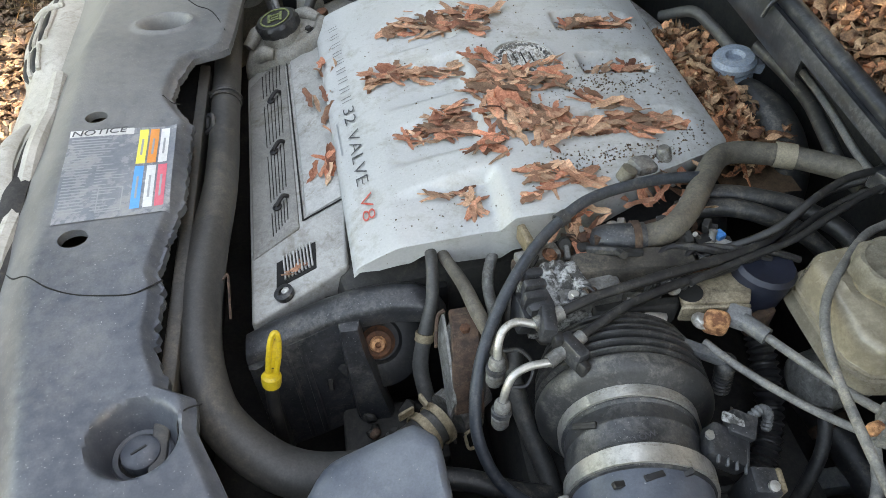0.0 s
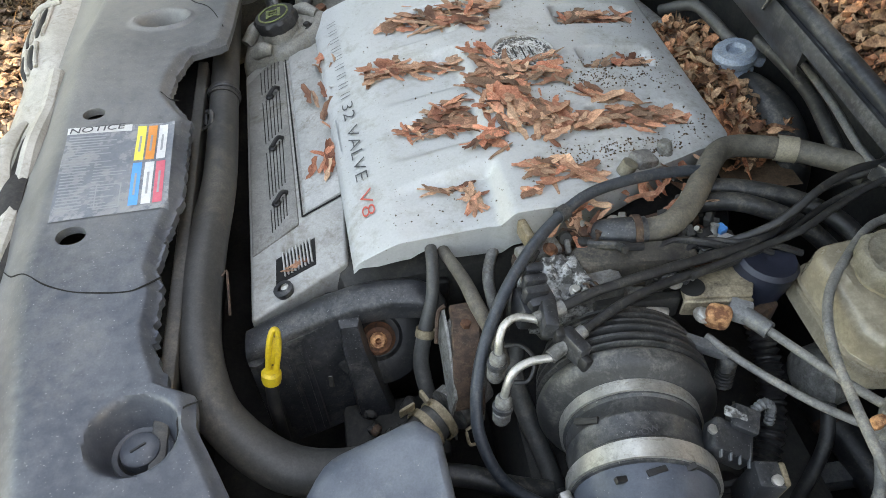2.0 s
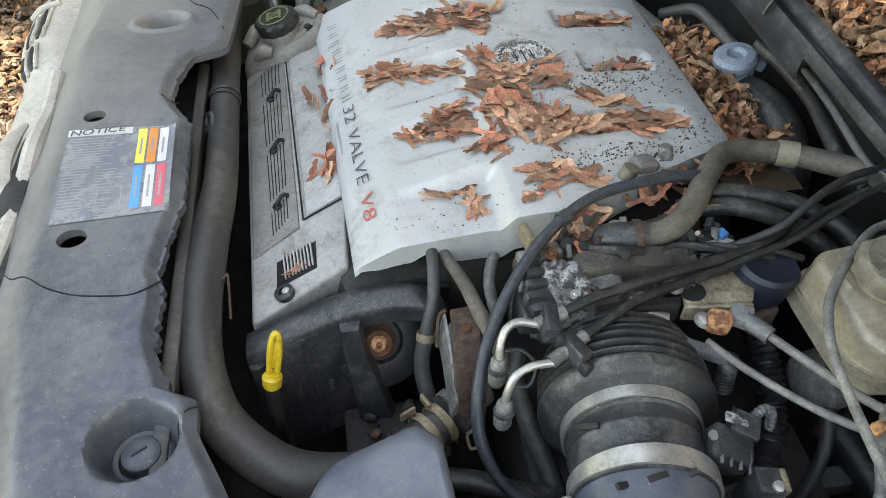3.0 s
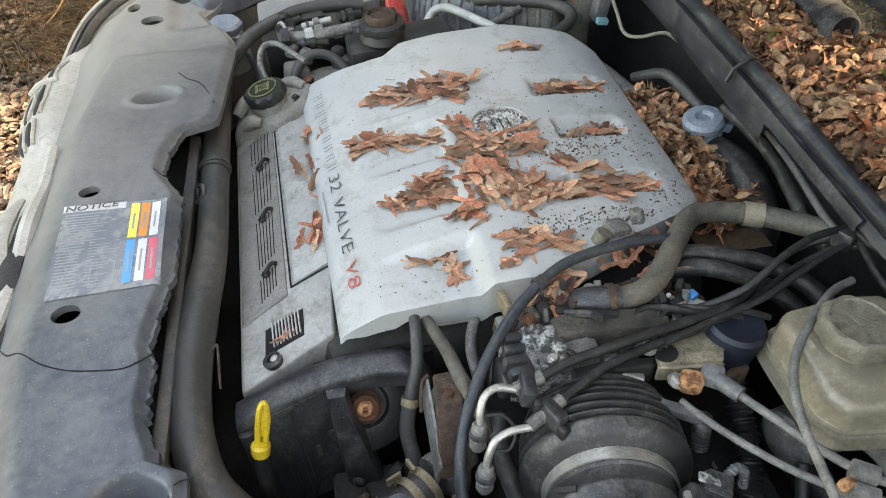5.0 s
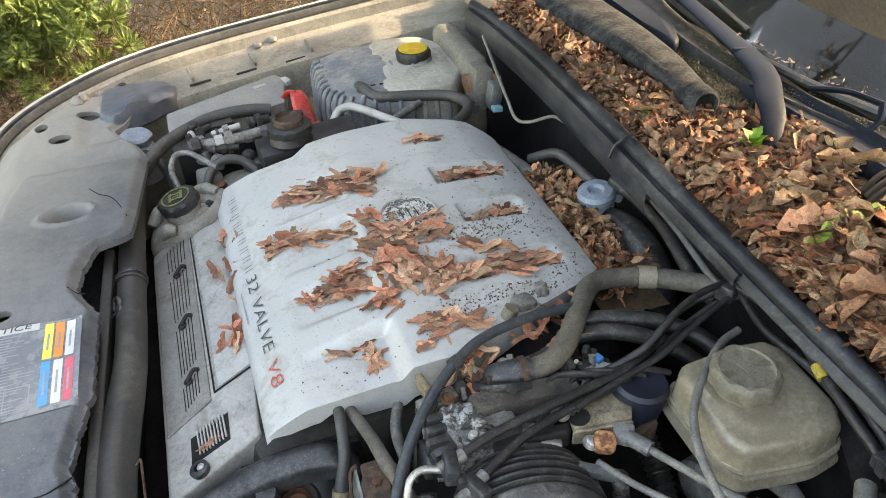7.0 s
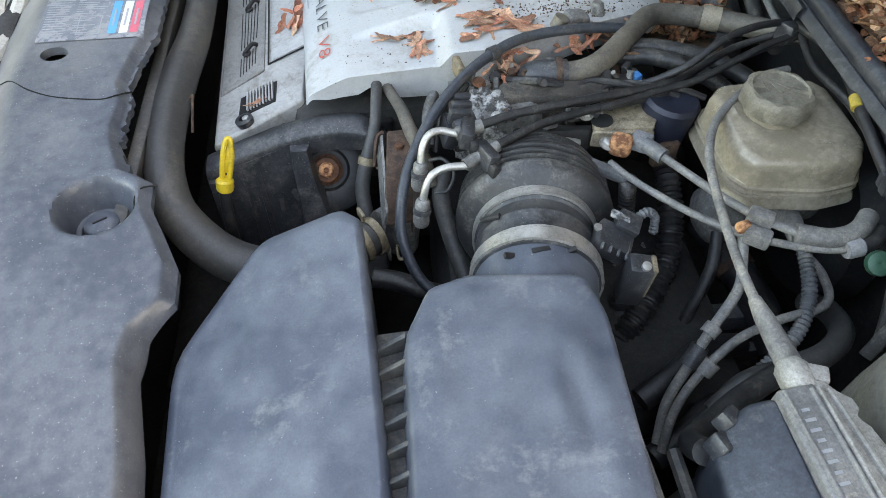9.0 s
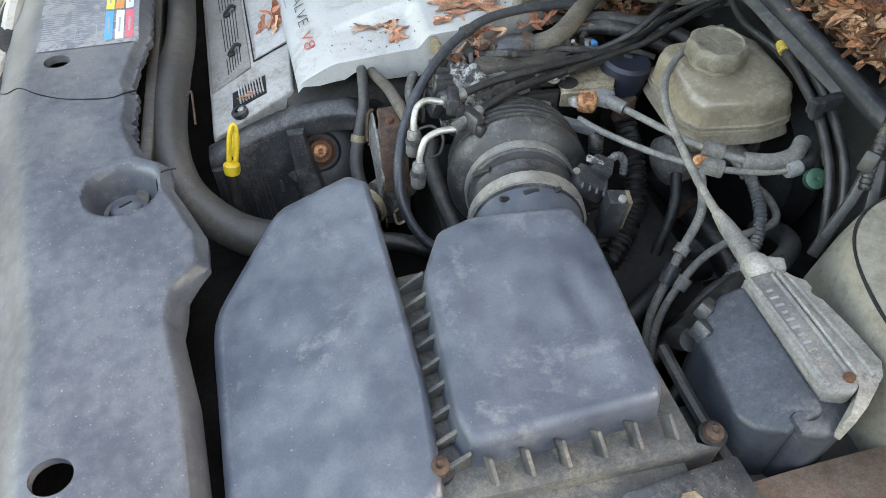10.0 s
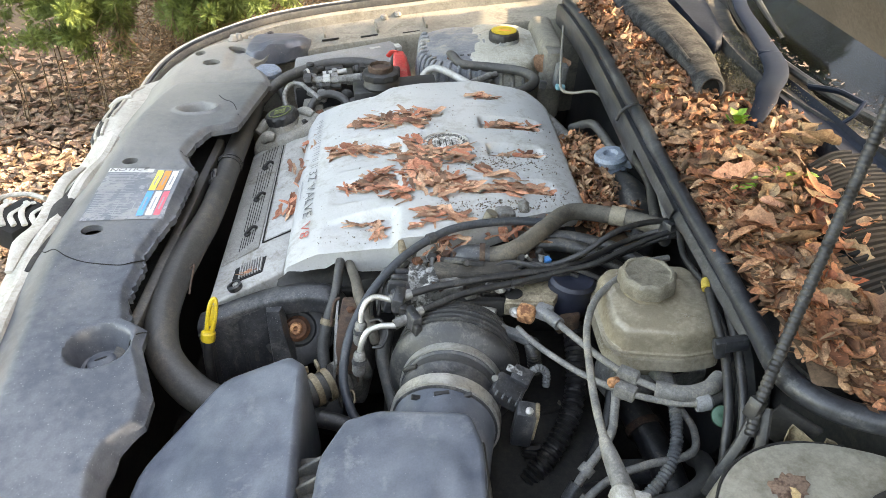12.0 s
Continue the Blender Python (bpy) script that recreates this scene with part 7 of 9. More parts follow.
cond = tube_thing("hood_conduit", [(0.455, 0.135, 0.975), (0.466, 0.154, 1.012), (0.506, 0.201, 1.115), (0.546, 0.247, 1.215), (0.586, 0.294, 1.318), (0.63, 0.35, 1.45)], 0.0068, M_RUBBLK, "dusty black corrugated conduit rising to the raised hood", "conduit", ridge=0.0011, pitch=0.006)
part("foot_clip", rbox((0.460, 0.150, 1.000), (0.014, 0.016, 0.024), (0, 20, 30), 0.003), M_RUBBLK, cond, "grey foot clip")
st = thing("rail_strut_bracket", (0.445, 0.13, 0.94), "grey pressed bracket below the rail", "bracket")
part("arm", sweep([(0.464, 0.150, 1.000), (0.448, 0.135, 0.965), (0.430, 0.125, 0.93), (0.418, 0.118, 0.90)], 0.0065, 8, 5, flat=0.5), M_RUBBLK, st)
part("arm", sweep([(0.472, 0.150, 1.000), (0.466, 0.128, 0.965), (0.460, 0.112, 0.93)], 0.007, 8, 5, flat=0.5), M_RUBBLK, st)
part("web", rbox((0.505, 0.150, 0.965), (0.05, 0.006, 0.05), (0, 20, -30), 0.002), M_DARK, st)

# ---- strut tower ----
tower = thing("strut_tower", (0.50, -0.05, 0.80), "dusty beige painted strut tower with a rust patch", "strut tower")
TOWER = [(0.378, -0.20), (0.374, -0.12), (0.372, -0.05), (0.376, 0.0), (0.388, 0.05), (0.410, 0.085), (0.445, 0.107), (0.487, 0.114), (0.535, 0.104), (0.585, 0.075), (0.625, 0.02), (0.64, -0.06), (0.64, -0.20)]


def tower_z(x, y):
    z = 0.990 + 0.085 * (x - 0.5) + 0.004 * noise.noise(Vector((x * 7, y * 7, 5)))
    return z - 0.007 * sstep(x, 0.415, 0.445) * (1 - sstep(y, 0.0, 0.022))


def tower_ring(scale, drop):
    line = spline([(x, y, 0) for x, y in TOWER + TOWER[:1]], 5)[:-1]
    pts = [(0.5 + (p.x - 0.5) * scale, -0.045 + (p.y + 0.045) * scale) for p in line]
    return [Vector((x, y, tower_z(x, y) - drop)) for x, y in pts]


part("dome", rings([tower_ring(a, d) for a, d in ((1.13, 0.30), (1.12, 0.20), (1.10, 0.11), (1.06, 0.045), (1.025, 0.014), (1.0, 0.003), (0.985, 0.0), (0.95, -0.001), (0.88, -0.0015), (0.82, -0.0015), (0.76, -0.0015), (0.70, -0.0015), (0.62, -0.0015), (0.5, -0.0015), (0.35, -0.0015), (0.2, -0.0015), (0.03, -0.0015))]), M_STRUT, tower)
part("cup_rim", lathe([(0.050, 0.0), (0.056, 0.004), (0.054, 0.010), (0.048, 0.006), (0.044, -0.01)], (0.556, -0.006, 0.990), (-0.1, 0.02, 1), 28), M_BLACK, tower, "black mount rim")
part("cup", lathe([(0, 0.0), (0.046, 0.004), (0.044, 0.008), (0.030, 0.007), (0.026, 0.015), (0.012, 0.016), (0, 0.014)], (0.556, -0.006, 0.9935), (-0.1, 0.02, 1), 28), M_GLASSBLK, tower, "dark mount cup")
part("rim_line", sweep([(x, y, tower_z(x, y) - 0.0012) for x, y in TOWER[1:9]], [0.0008, 0.0012, 0.0018, 0.0014, 0.0018, 0.0012, 0.0016, 0.0010], 6, 5), M_GLASSBLK, tower, "dark seam")
for pts in ([(0.50, 0.085), (0.512, 0.070), (0.520, 0.060), (0.532, 0.052)], [(0.495, 0.070), (0.508, 0.060), (0.515, 0.050)], [(0.516, 0.082), (0.528, 0.070)]):
    part("scuff", sweep([(x, y, tower_z(x, y) + 0.0002) for x, y in pts], 0.0009, 5, 4), M_OLDRUST, tower, "dark scuff")
part("rust_patch", lathe([(0, 0.0), (0.0165, 0.0), (0.016, 0.0004), (0, 0.0006)], (0.460, 0.060, tower_z(0.460, 0.060) + 0.0022), (-0.085, 0.0, 1), 40, lambda a, h: 1 + 0.18 * math.sin(2 * a + 1) + 0.09 * math.sin(5 * a) + 0.08 * math.sin(11 * a + 2) + 0.06 * math.sin(17 * a)), M_STAIN, tower, "dark red rust patch")
tear = thing("torn_seal", (0.52, 0.125, 0.985), "torn pale strip hanging below the rail", "seal")
part("strip", sheet(14, 4, lambda u, v: Vector((0.49 + 0.10 * u, 0.128 - 0.05 * u + 0.01 * math.sin(u * 20), 0.990 - 0.030 * v * (0.6 + 0.5 * math.sin(u * 9 + 1)) - 0.012 * u)), Vector((0, 0.002, 0))), M_TANMETAL, tear)

# ---- control module with its shield ----
mod = thing("control_module", (0.28, -0.01, 0.86), "slate grey control module under a dusty pale shield", "control module")
case = part("case", prism([(0.286, 0.060), (0.266, 0.062), (0.248, 0.050), (0.233, 0.028), (0.230, -0.052), (0.240, -0.070), (0.258, -0.082), (0.290, -0.078)], 0.85, 0.96, 0.006, 3, lambda x, y: 0.957 - 0.62 * (0.286 - x) - 0.25 * max(0.0, -0.055 - y)), M_MODULE, mod, "dark slate sloping case")
part("front_face", prism([(0.262, -0.070), (0.292, -0.064), (0.326, -0.070), (0.318, -0.086), (0.290, -0.094), (0.268, -0.088)], 0.85, 0.95, 0.005, 2, lambda x, y: 0.946 + 0.5 * (y + 0.070)), M_MODULE, mod, "dark lower front of the case")
ridge = part("ridge", prism([(0.284, 0.062), (0.318, 0.066), (0.327, -0.054), (0.324, -0.066), (0.314, -0.072), (0.292, -0.066)], 0.93, 0.963, 0.004, 3), M_RIDGE, mod, "raised dusty printed ridge")
for x0, x1, m in ((0.2895, 0.2975, M_RIDGE), (0.3125, 0.3205, M_RIDGE), (0.3185, 0.3265, M_SHIELD)):
    part("bead", sweep([(x0, 0.060, 0.9625), ((x0 + x1) / 2, 0.0, 0.9635), (x1, -0.058, 0.9625)], 0.0022, 8, 6), m, ridge)
for k in range(11):
    y = 0.042 - 0.0085 * k
    part("print_bar", rbox((0.3005 + 0.006 * (0.06 - y) / 0.12 - 0.002, y, 0.9634), (0.009 if k % 3 else 0.0065, 0.0026, 0.0008), (0, 0, 6), 0.0), M_GREYINK if k < 8 else M_SHIELD, ridge)
shield_bm = prism([(0.317, 0.070), (0.330, 0.066), (0.335, 0.056), (0.346, 0.052), (0.348, 0.042), (0.340, 0.036), (0.343, 0.030), (0.349, 0.028), (0.355, 0.006), (0.360, -0.022), (0.362, -0.046), (0.354, -0.060), (0.340, -0.068), (0.324, -0.082), (0.300, -0.096), (0.296, -0.090), (0.326, -0.066), (0.322, 0.0)], 0.930, 0.945, 0.0015, 2, lambda x, y: 0.960 - 0.12 * (x - 0.318) + 0.0035 * noise.noise(Vector((x * 90, y * 90, 2))))
part("shield", shield_bm, M_SHIELD, mod, "dusty pale ragged shield")
part("shield_crease", sweep([(0.328, 0.060, 0.959), (0.334, 0.02, 0.959), (0.342, -0.03, 0.957), (0.345, -0.058, 0.956)], 0.003, 8, 5), M_SHIELD, mod)
part("plug_nose", lathe([(0, 0), (0.012, 0), (0.014, 0.006), (0.014, 0.022), (0.010, 0.028), (0, 0.028)], (0.312, 0.064, 0.950), (-0.05, 0.9, 0.05), 12), M_SHIELD, mod, "chalky cable socket")
part("nose_tab", rbox((0.326, 0.076, 0.955), (0.022, 0.016, 0.010), (0, 0, -20), 0.003), M_SHIELD, mod)
part("ridge_bolt", lathe([(0, 0), (0.005, 0), (0.005, 0.003), (0, 0.004)], (0.3175, -0.058, 0.963), (0, 0, 1), 10), M_RUST, mod)
part("connector", rbox((0.252, 0.056, 0.930), (0.020, 0.014, 0.018), (10, 20, 35), 0.003), M_BELT, mod, "dusty connector")
part("connector", rbox((0.240, 0.036, 0.924), (0.014, 0.018, 0.020), (0, 25, 20), 0.003), M_BELT, mod, "dusty connector")
part("wire_loom", sweep([(0.236, 0.040, 0.905), (0.238, 0.060, 0.880), (0.262, 0.082, 0.850), (0.31, 0.112, 0.845), (0.36, 0.135, 0.85)], 0.012, 12, 6), M_RUBBLK, mod, "taped wire loom")
tray = thing("battery_tray_ledge", (0.28, -0.06, 0.80), "dark dusty ledge under the module", "ledge")
part("ledge", rbox((0.31, -0.075, 0.845), (0.22, 0.17, 0.02), (0, -8, 4), 0.005), M_RUBBER, tray)
part("lip", sweep([(0.225, 0.06, 0.865), (0.225, 0.0, 0.868), (0.228, -0.07, 0.872), (0.235, -0.14, 0.875)], 0.007, 8, 5), M_RUBBER, tray)

# ---- far side of the bay ----
vacm = thing("vacuum_modulator", (0.488, 0.845, 0.86), "blue-grey ringed modulator cap on its elbow", "valve")
part("disc", lathe([(0, 0), (0.026, 0), (0.030, 0.004), (0.030, 0.014), (0.024, 0.018), (0.024, 0.024), (0.031, 0.027), (0.032, 0.036), (0.027, 0.042), (0.014, 0.043), (0.010, 0.037), (0, 0.037)], (0.484, 0.850, 0.892), (-0.15, -0.05, 1), 28), M_BLUECAP, vacm)
part("ear", rbox((0.508, 0.842, 0.918), (0.030, 0.020, 0.018), (0, 10, -20), 0.005), M_BLUECAP, vacm)
part("collar", lathe([(0, 0), (0.026, 0), (0.028, 0.02), (0.024, 0.03), (0, 0.03)], (0.487, 0.845, 0.868), (-0.15, 0, 1), 20), M_RUBBER, vacm)
tube_thing("air_elbow_hose", [(0.488, 0.840, 0.875), (0.495, 0.810, 0.880), (0.503, 0.765, 0.880), (0.502, 0.715, 0.872), (0.494, 0.675, 0.855), (0.485, 0.65, 0.82)], [0.026, 0.031, 0.034, 0.034, 0.032, 0.03], M_RUBBLK, "large black elbow hose beside the firewall", seg=20)
tube_thing("firewall_pipe", [(0.44, 1.03, 0.90), (0.468, 0.985, 0.930), (0.480, 0.945, 0.930), (0.488, 0.90, 0.925), (0.497, 0.872, 0.918)], 0.009, M_RUBBER, "bent grey pipe along the firewall", "pipe")
tube_thing("firewall_loom", [(0.498, 0.835, 0.955), (0.508, 0.78, 0.952), (0.512, 0.71, 0.948), (0.500, 0.64, 0.945), (0.490, 0.58, 0.94), (0.485, 0.53, 0.95)], 0.0095, M_RUBBLK, "taped wiring loom below the rail", "cable")
tube_thing("firewall_loom", [(0.512, 0.74, 0.972), (0.508, 0.66, 0.968), (0.498, 0.58, 0.965), (0.492, 0.53, 0.97)], 0.0050, M_CABLE, "dusty thin line below the rail", "cable")
tube_thing("rear_bank_pipe", [(0.385, 1.15, 0.88), (0.405, 1.08, 0.885), (0.425, 1.0, 0.885), (0.44, 0.93, 0.88), (0.45, 0.86, 0.87)], 0.016, M_ALLOY, "dusty pipe behind the engine cover", "pipe")

tank = thing("coolant_tank", (0.29, 1.45, 0.78), "scuffed dusty coolant tank with a yellow-topped cap", "coolant tank")
TP = [(0.115, 1.40), (0.150, 1.33), (0.28, 1.30), (0.385, 1.30), (0.42, 1.36), (0.43, 1.52), (0.38, 1.60), (0.20, 1.625), (0.125, 1.58)]
# paler dusty end; the sunlight falling on it is put into the colour
part("pale_end", dome([(0.235, 1.330), (0.300, 1.304), (0.385, 1.296), (0.424, 1.358), (0.434, 1.52), (0.384, 1.602), (0.262, 1.620)], lambda x, y: 0.942 + 0.02 * (x - 0.3), 0.74, 0.12, 0.026, 0.008), M_PALETANK, tank, "pale dusty tank end, sunlight put into its colour")
part("body", dome(TP, lambda x, y: 0.935 + 0.02 * (x - 0.3), 0.74, 0.14, 0.030, 0.010), M_TANK, tank)
tcx, tcy = sum(p[0] for p in TP) / len(TP), sum(p[1] for p in TP) / len(TP)
for a, b, n in ((TP[8], TP[0], 6), (TP[0], TP[1], 4), (TP[1], TP[2], 5), (TP[2], TP[3], 4)):
    for k in range(n):
        x, y = a[0] + (b[0] - a[0]) * (k + 0.5) / n, a[1] + (b[1] - a[1]) * (k + 0.5) / n
        rib = [(tcx + (x - tcx) * s, tcy + (y - tcy) * s, z) for s, z in ((1.03, 0.80), (1.01, 0.86), (1.0, 0.900), (0.97, 0.922), (0.93, 0.932), (0.88 - 0.03 * (k % 3), 0.934))]
        part("moulded_rib", sweep(rib, [0.006, 0.006, 0.006, 0.0055, 0.005, 0.003], 8, 5), M_TANK, tank)
for k in range(3):
    for q in range(2):
        part("vent_slot", rbox((0.225 + 0.020 * k, 1.372 + 0.020 * q, 0.9375), (0.012, 0.012, 0.004), (0, 0, 8), 0.001), M_GLASSBLK, tank)
part("neck", lathe([(0, 0), (0.038, 0), (0.034, 0.02), (0, 0.02)], (0.340, 1.435, 0.938), (0, 0, 1), 24), M_TANK, tank)
tcap = part("cap", lathe([(0, 0), (0.037, 0), (0.038, 0.004), (0.038, 0.018), (0.035, 0.022), (0, 0.0235)], (0.336, 1.440, 0.952), (0, 0, 1), 40, lambda a, h: 1 + 0.025 * (1 if math.sin(a * 18) > 0 else -1) * (0.002 < h < 0.022)), M_BLACK, tank, "black knurled cap")
part("cap_disc", lathe([(0, 0), (0.032, 0), (0.032, 0.0015), (0, 0.002)], (0.336, 1.440, 0.9750), (0, 0, 1), 28), M_YELLOW, tcap, "yellow cap disc")
part("cap_bar", rbox((0.338, 1.437, 0.9768), (0.03, 0.010, 0.0012), (0, 0, -20), 0), M_ORGINK, tcap)
part("hose_nipple", lathe([(0, 0), (0.014, 0), (0.014, 0.03), (0.010, 0.034), (0, 0.034)], (0.200, 1.375, 0.905), (0, -0.4, 0.8), 14), M_RUST, tank)
tube_thing("overflow_hose", [(0.198, 1.385, 0.935), (0.204, 1.355, 0.940), (0.225, 1.325, 0.932), (0.299, 1.305, 0.930), (0.365, 1.275, 0.930), (0.388, 1.225, 0.928), (0.350, 1.180, 0.922), (0.285, 1.170, 0.915), (0.262, 1.172, 0.90)], 0.0115, M_RUBBER, "grey overflow hose looping from the tank")
tube_thing("metal_coolant_pipe", [(0.115, 1.292, 0.865), (0.118, 1.300, 0.888), (0.129, 1.313, 0.910), (0.145, 1.319, 0.923), (0.171, 1.308, 0.927), (0.217, 1.249, 0.924), (0.262, 1.190, 0.917), (0.275, 1.172, 0.905)], 0.0085, M_PAD, "pale bent metal coolant pipe", "pipe")
tube_thing("metal_coolant_pipe", [(0.215, 1.243, 0.905), (0.262, 1.268, 0.915), (0.304, 1.289, 0.92)], 0.008, M_ALLOY, "dull straight metal coolant pipe", "pipe")
far = thing("washer_fluid_tank", (0.44, 1.40, 0.80), "dusty beige washer fluid tank by the rail", "fluid tank")
part("body", rbox((0.445, 1.45, 0.875), (0.06, 0.24, 0.20), (0, 0, 0), 0.02, 3), M_APRON, far)
rl = thing("relay_box", (0.41, 1.25, 0.86), "small pale relay with a teal connector", "relay")
part("case", rbox((0.432, 1.285, 0.935), (0.040, 0.050, 0.090), (0, 8, 0), 0.006), M_CAST, rl)
part("case", rbox((0.448, 1.235, 0.935), (0.026, 0.034, 0.055), (0, 8, 0), 0.005), M_CABLE, rl)
part("connector", rbox((0.446, 1.215, 0.915), (0.022, 0.020, 0.012), (0, 8, 0), 0.003), material("teal_plastic", (0.12, 0.32, 0.36), (0.2, 0.42, 0.45), 0.5), rl, "teal connector")
part("connector", rbox((0.412, 1.255, 0.905), (0.016, 0.020, 0.018), (0, 8, 0), 0.003), M_CABLE, rl)
tube_thing("bare_rod", [(0.470, 1.36, 1.01), (0.455, 1.28, 1.005), (0.437, 1.19, 1.0), (0.418, 1.09, 0.995), (0.412, 1.035, 0.985), (0.430, 1.015, 0.985), (0.470, 1.010, 0.99), (0.49, 1.00, 0.98)], 0.0030, M_CAST, "pale bent metal rod under the rail", "rod")

ps = thing("power_steering_reservoir", (0.06, 1.23, 0.86), "black square-shouldered fluid reservoir with a rusty cap", "fluid reservoir")
part("body", rbox((0.062, 1.245, 0.884), (0.195, 0.080, 0.070), (0, -2, 6), 0.005, 2), M_BLACK, ps)
part("neck", lathe([(0, 0), (0.040, 0), (0.042, 0.006), (0.036, 0.020), (0, 0.022)], (0.030, 1.235, 0.916), (0, 0, 1), 24), M_BLACK, ps)
part("cap", lathe([(0, 0), (0.030, 0), (0.031, 0.004), (0.028, 0.010), (0.028, 0.026), (0.024, 0.029), (0.022, 0.022), (0, 0.022)], (0.030, 1.235, 0.940), (0, 0, 1), 36, lambda a, h: 1 + 0.03 * math.cos(a * 10)), M_OLDRUST, ps, "brown rusty cap")
part("cap_skirt", lathe([(0.028, 0), (0.041, 0.0), (0.043, 0.004), (0.042, 0.014), (0.036, 0.018), (0.029, 0.018)], (0.030, 1.235, 0.938), (0, 0, 1), 36, lambda a, h: 1 + 0.03 * (1 if math.sin(a * 12) > 0 else -1)), M_BLACK, ps)
rt = thing("battery_terminal_cover", (0.085, 1.40, 0.86), "bright red battery terminal cover", "terminal cover")
part("hood", rings([[Vector((x + a * w, y + b * w2, z)) for a, b in ((-1, -0.7), (-0.7, -1), (0.7, -1), (1, -0.7), (1, 0.7), (0.7, 1), (-0.7, 1), (-1, 0.7))] for x, y, z, w, w2 in ((0.078, 1.390, 0.859, 0.022, 0.030), (0.075, 1.396, 0.894, 0.020, 0.027), (0.071, 1.404, 0.919, 0.017, 0.022), (0.068, 1.410, 0.932, 0.012, 0.014))]), M_RED, rt)
part("hood_lip", sweep([(0.056, 1.370, 0.876), (0.080, 1.356, 0.872), (0.102, 1.368, 0.876)], 0.006, 8, 4), M_RED, rt)
part("strap", sweep([(0.067, 1.416, 0.932), (0.052, 1.430, 0.929), (0.040, 1.438, 0.914)], 0.006, 8, 5, flat=0.5), M_RED, rt)
part("link_post", rbox((0.062, 1.37, 0.885), (0.018, 0.022, 0.05), (0, 0, 0), 0.004), M_BLACK, rt)
tube_thing("red_cable", [(0.105, 1.345, 0.875), (0.122, 1.322, 0.89), (0.140, 1.335, 0.88), (0.15, 1.36, 0.85)], 0.009, M_CABLE2, "dusty cable from the battery", "cable")
fb = thing("fuse_block", (-0.08, 1.54, 0.80), "pale grey dusty fuse block lid", "fuse block")
part("lid", prism([(-0.205, 1.405), (0.045, 1.470), (0.060, 1.60), (0.04, 1.632), (-0.212, 1.530)], 0.80, 0.885, 0.006, 2, lambda x, y: 0.888 + 0.03 * x), M_GREYBOX, fb)
part("case", prism([(-0.20, 1.395), (0.05, 1.460), (0.075, 1.63), (-0.20, 1.55)], 0.72, 0.845, 0.004), M_BLACK, fb)
part("latch", rbox((0.062, 1.585, 0.885), (0.016, 0.030, 0.014), (0, 0, 20), 0.003), M_PAD, fb)
part("lid_mark", rbox((0.0, 1.575, 0.8885), (0.03, 0.012, 0.001), (0, -2, 18), 0), M_PAD, fb)
wash = thing("washer_filler_cap", (-0.28, 1.475, 0.84), "blue-grey washer filler cap on a pale neck", "filler cap")
part("cap", lathe([(0, 0), (0.032, 0), (0.035, 0.004), (0.035, 0.012), (0.030, 0.017), (0, 0.018)], (-0.280, 1.475, 0.856), (0.05, -0.05, 1), 28, lambda a, h: 1 + 0.03 * math.cos(a * 6)), M_BLUECAP, wash)
part("neck", lathe([(0, -0.08), (0.040, -0.08), (0.036, -0.01), (0.030, 0.0), (0, 0.0)], (-0.278, 1.465, 0.852), (0.05, -0.1, 1), 24), M_PAD, wash, "pale plastic neck")
tube_thing("battery_cable", [(-0.300, 1.27, 0.82), (-0.262, 1.325, 0.860), (-0.220, 1.378, 0.882), (-0.160, 1.418, 0.892), (-0.105, 1.440, 0.896), (-0.04, 1.445, 0.896), (0.01, 1.44, 0.89)], 0.0135, M_RUBBER, "thick dusty grey loom across the front", "cable", seg=16)
tube_thing("ac_pipe", [(-0.195, 1.235, 0.86), (-0.203, 1.262, 0.885), (-0.193, 1.295, 0.898), (-0.168, 1.300, 0.898), (-0.140, 1.268, 0.892), (-0.118, 1.245, 0.885)], 0.0056, M_ALLOY, "dull bent air-conditioning pipe", "pipe")
ac = thing("ac_line", (-0.05, 1.31, 0.88), "dusty air-conditioning line with fittings", "pipe")
part("tube", sweep([(-0.155, 1.330, 0.895), (-0.110, 1.315, 0.900), (-0.060, 1.310, 0.905), (0.0, 1.325, 0.905), (0.04, 1.345, 0.90)], 0.011, 12, 6), M_ALLOY, ac)
for k, (x, r, m) in enumerate(((-0.150, 0.017, M_BLACK), (-0.105, 0.014, M_PAD), (-0.085, 0.018, M_ALLOY), (-0.050, 0.0135, M_ALLOY), (-0.015, 0.016, M_BELT))):
    part("fitting", lathe([(0, -0.008), (r, -0.008), (r, 0.008), (0, 0.008)], (x, 1.313 + 0.0003 * k, 0.903), (1, 0.05, 0.05), 8), m, ac)
part("valve_cap", lathe([(0, 0), (0.010, 0), (0.011, 0.018), (0.008, 0.022), (0, 0.022)], (-0.150, 1.365, 0.905), (0, 0, 1), 12), M_BLACK, ac, "black valve cap")
part("valve_body", rbox((-0.150, 1.35, 0.89), (0.03, 0.04, 0.035), (0, 0, 20), 0.006), M_ALLOY, ac)
part("bracket", rbox((-0.095, 1.395, 0.895), (0.045, 0.025, 0.020), (0, 0, 10), 0.004), M_BLACK, ac)
for x, y in ((-0.12, 1.28), (-0.06, 1.275), (-0.145, 1.31), (-0.03, 1.285)):
    f = thing("line_fitting", (x, y, 0.86), "small grimy fitting on the pipes", "fitting")
    part("nut", lathe([(0, 0), (0.014, 0), (0.014, 0.02), (0.009, 0.026), (0, 0.026)], (x, y, 0.865), (0.3, 0.1, 1), 8), M_ALLOY if x < -0.1 else M_DARK, f)

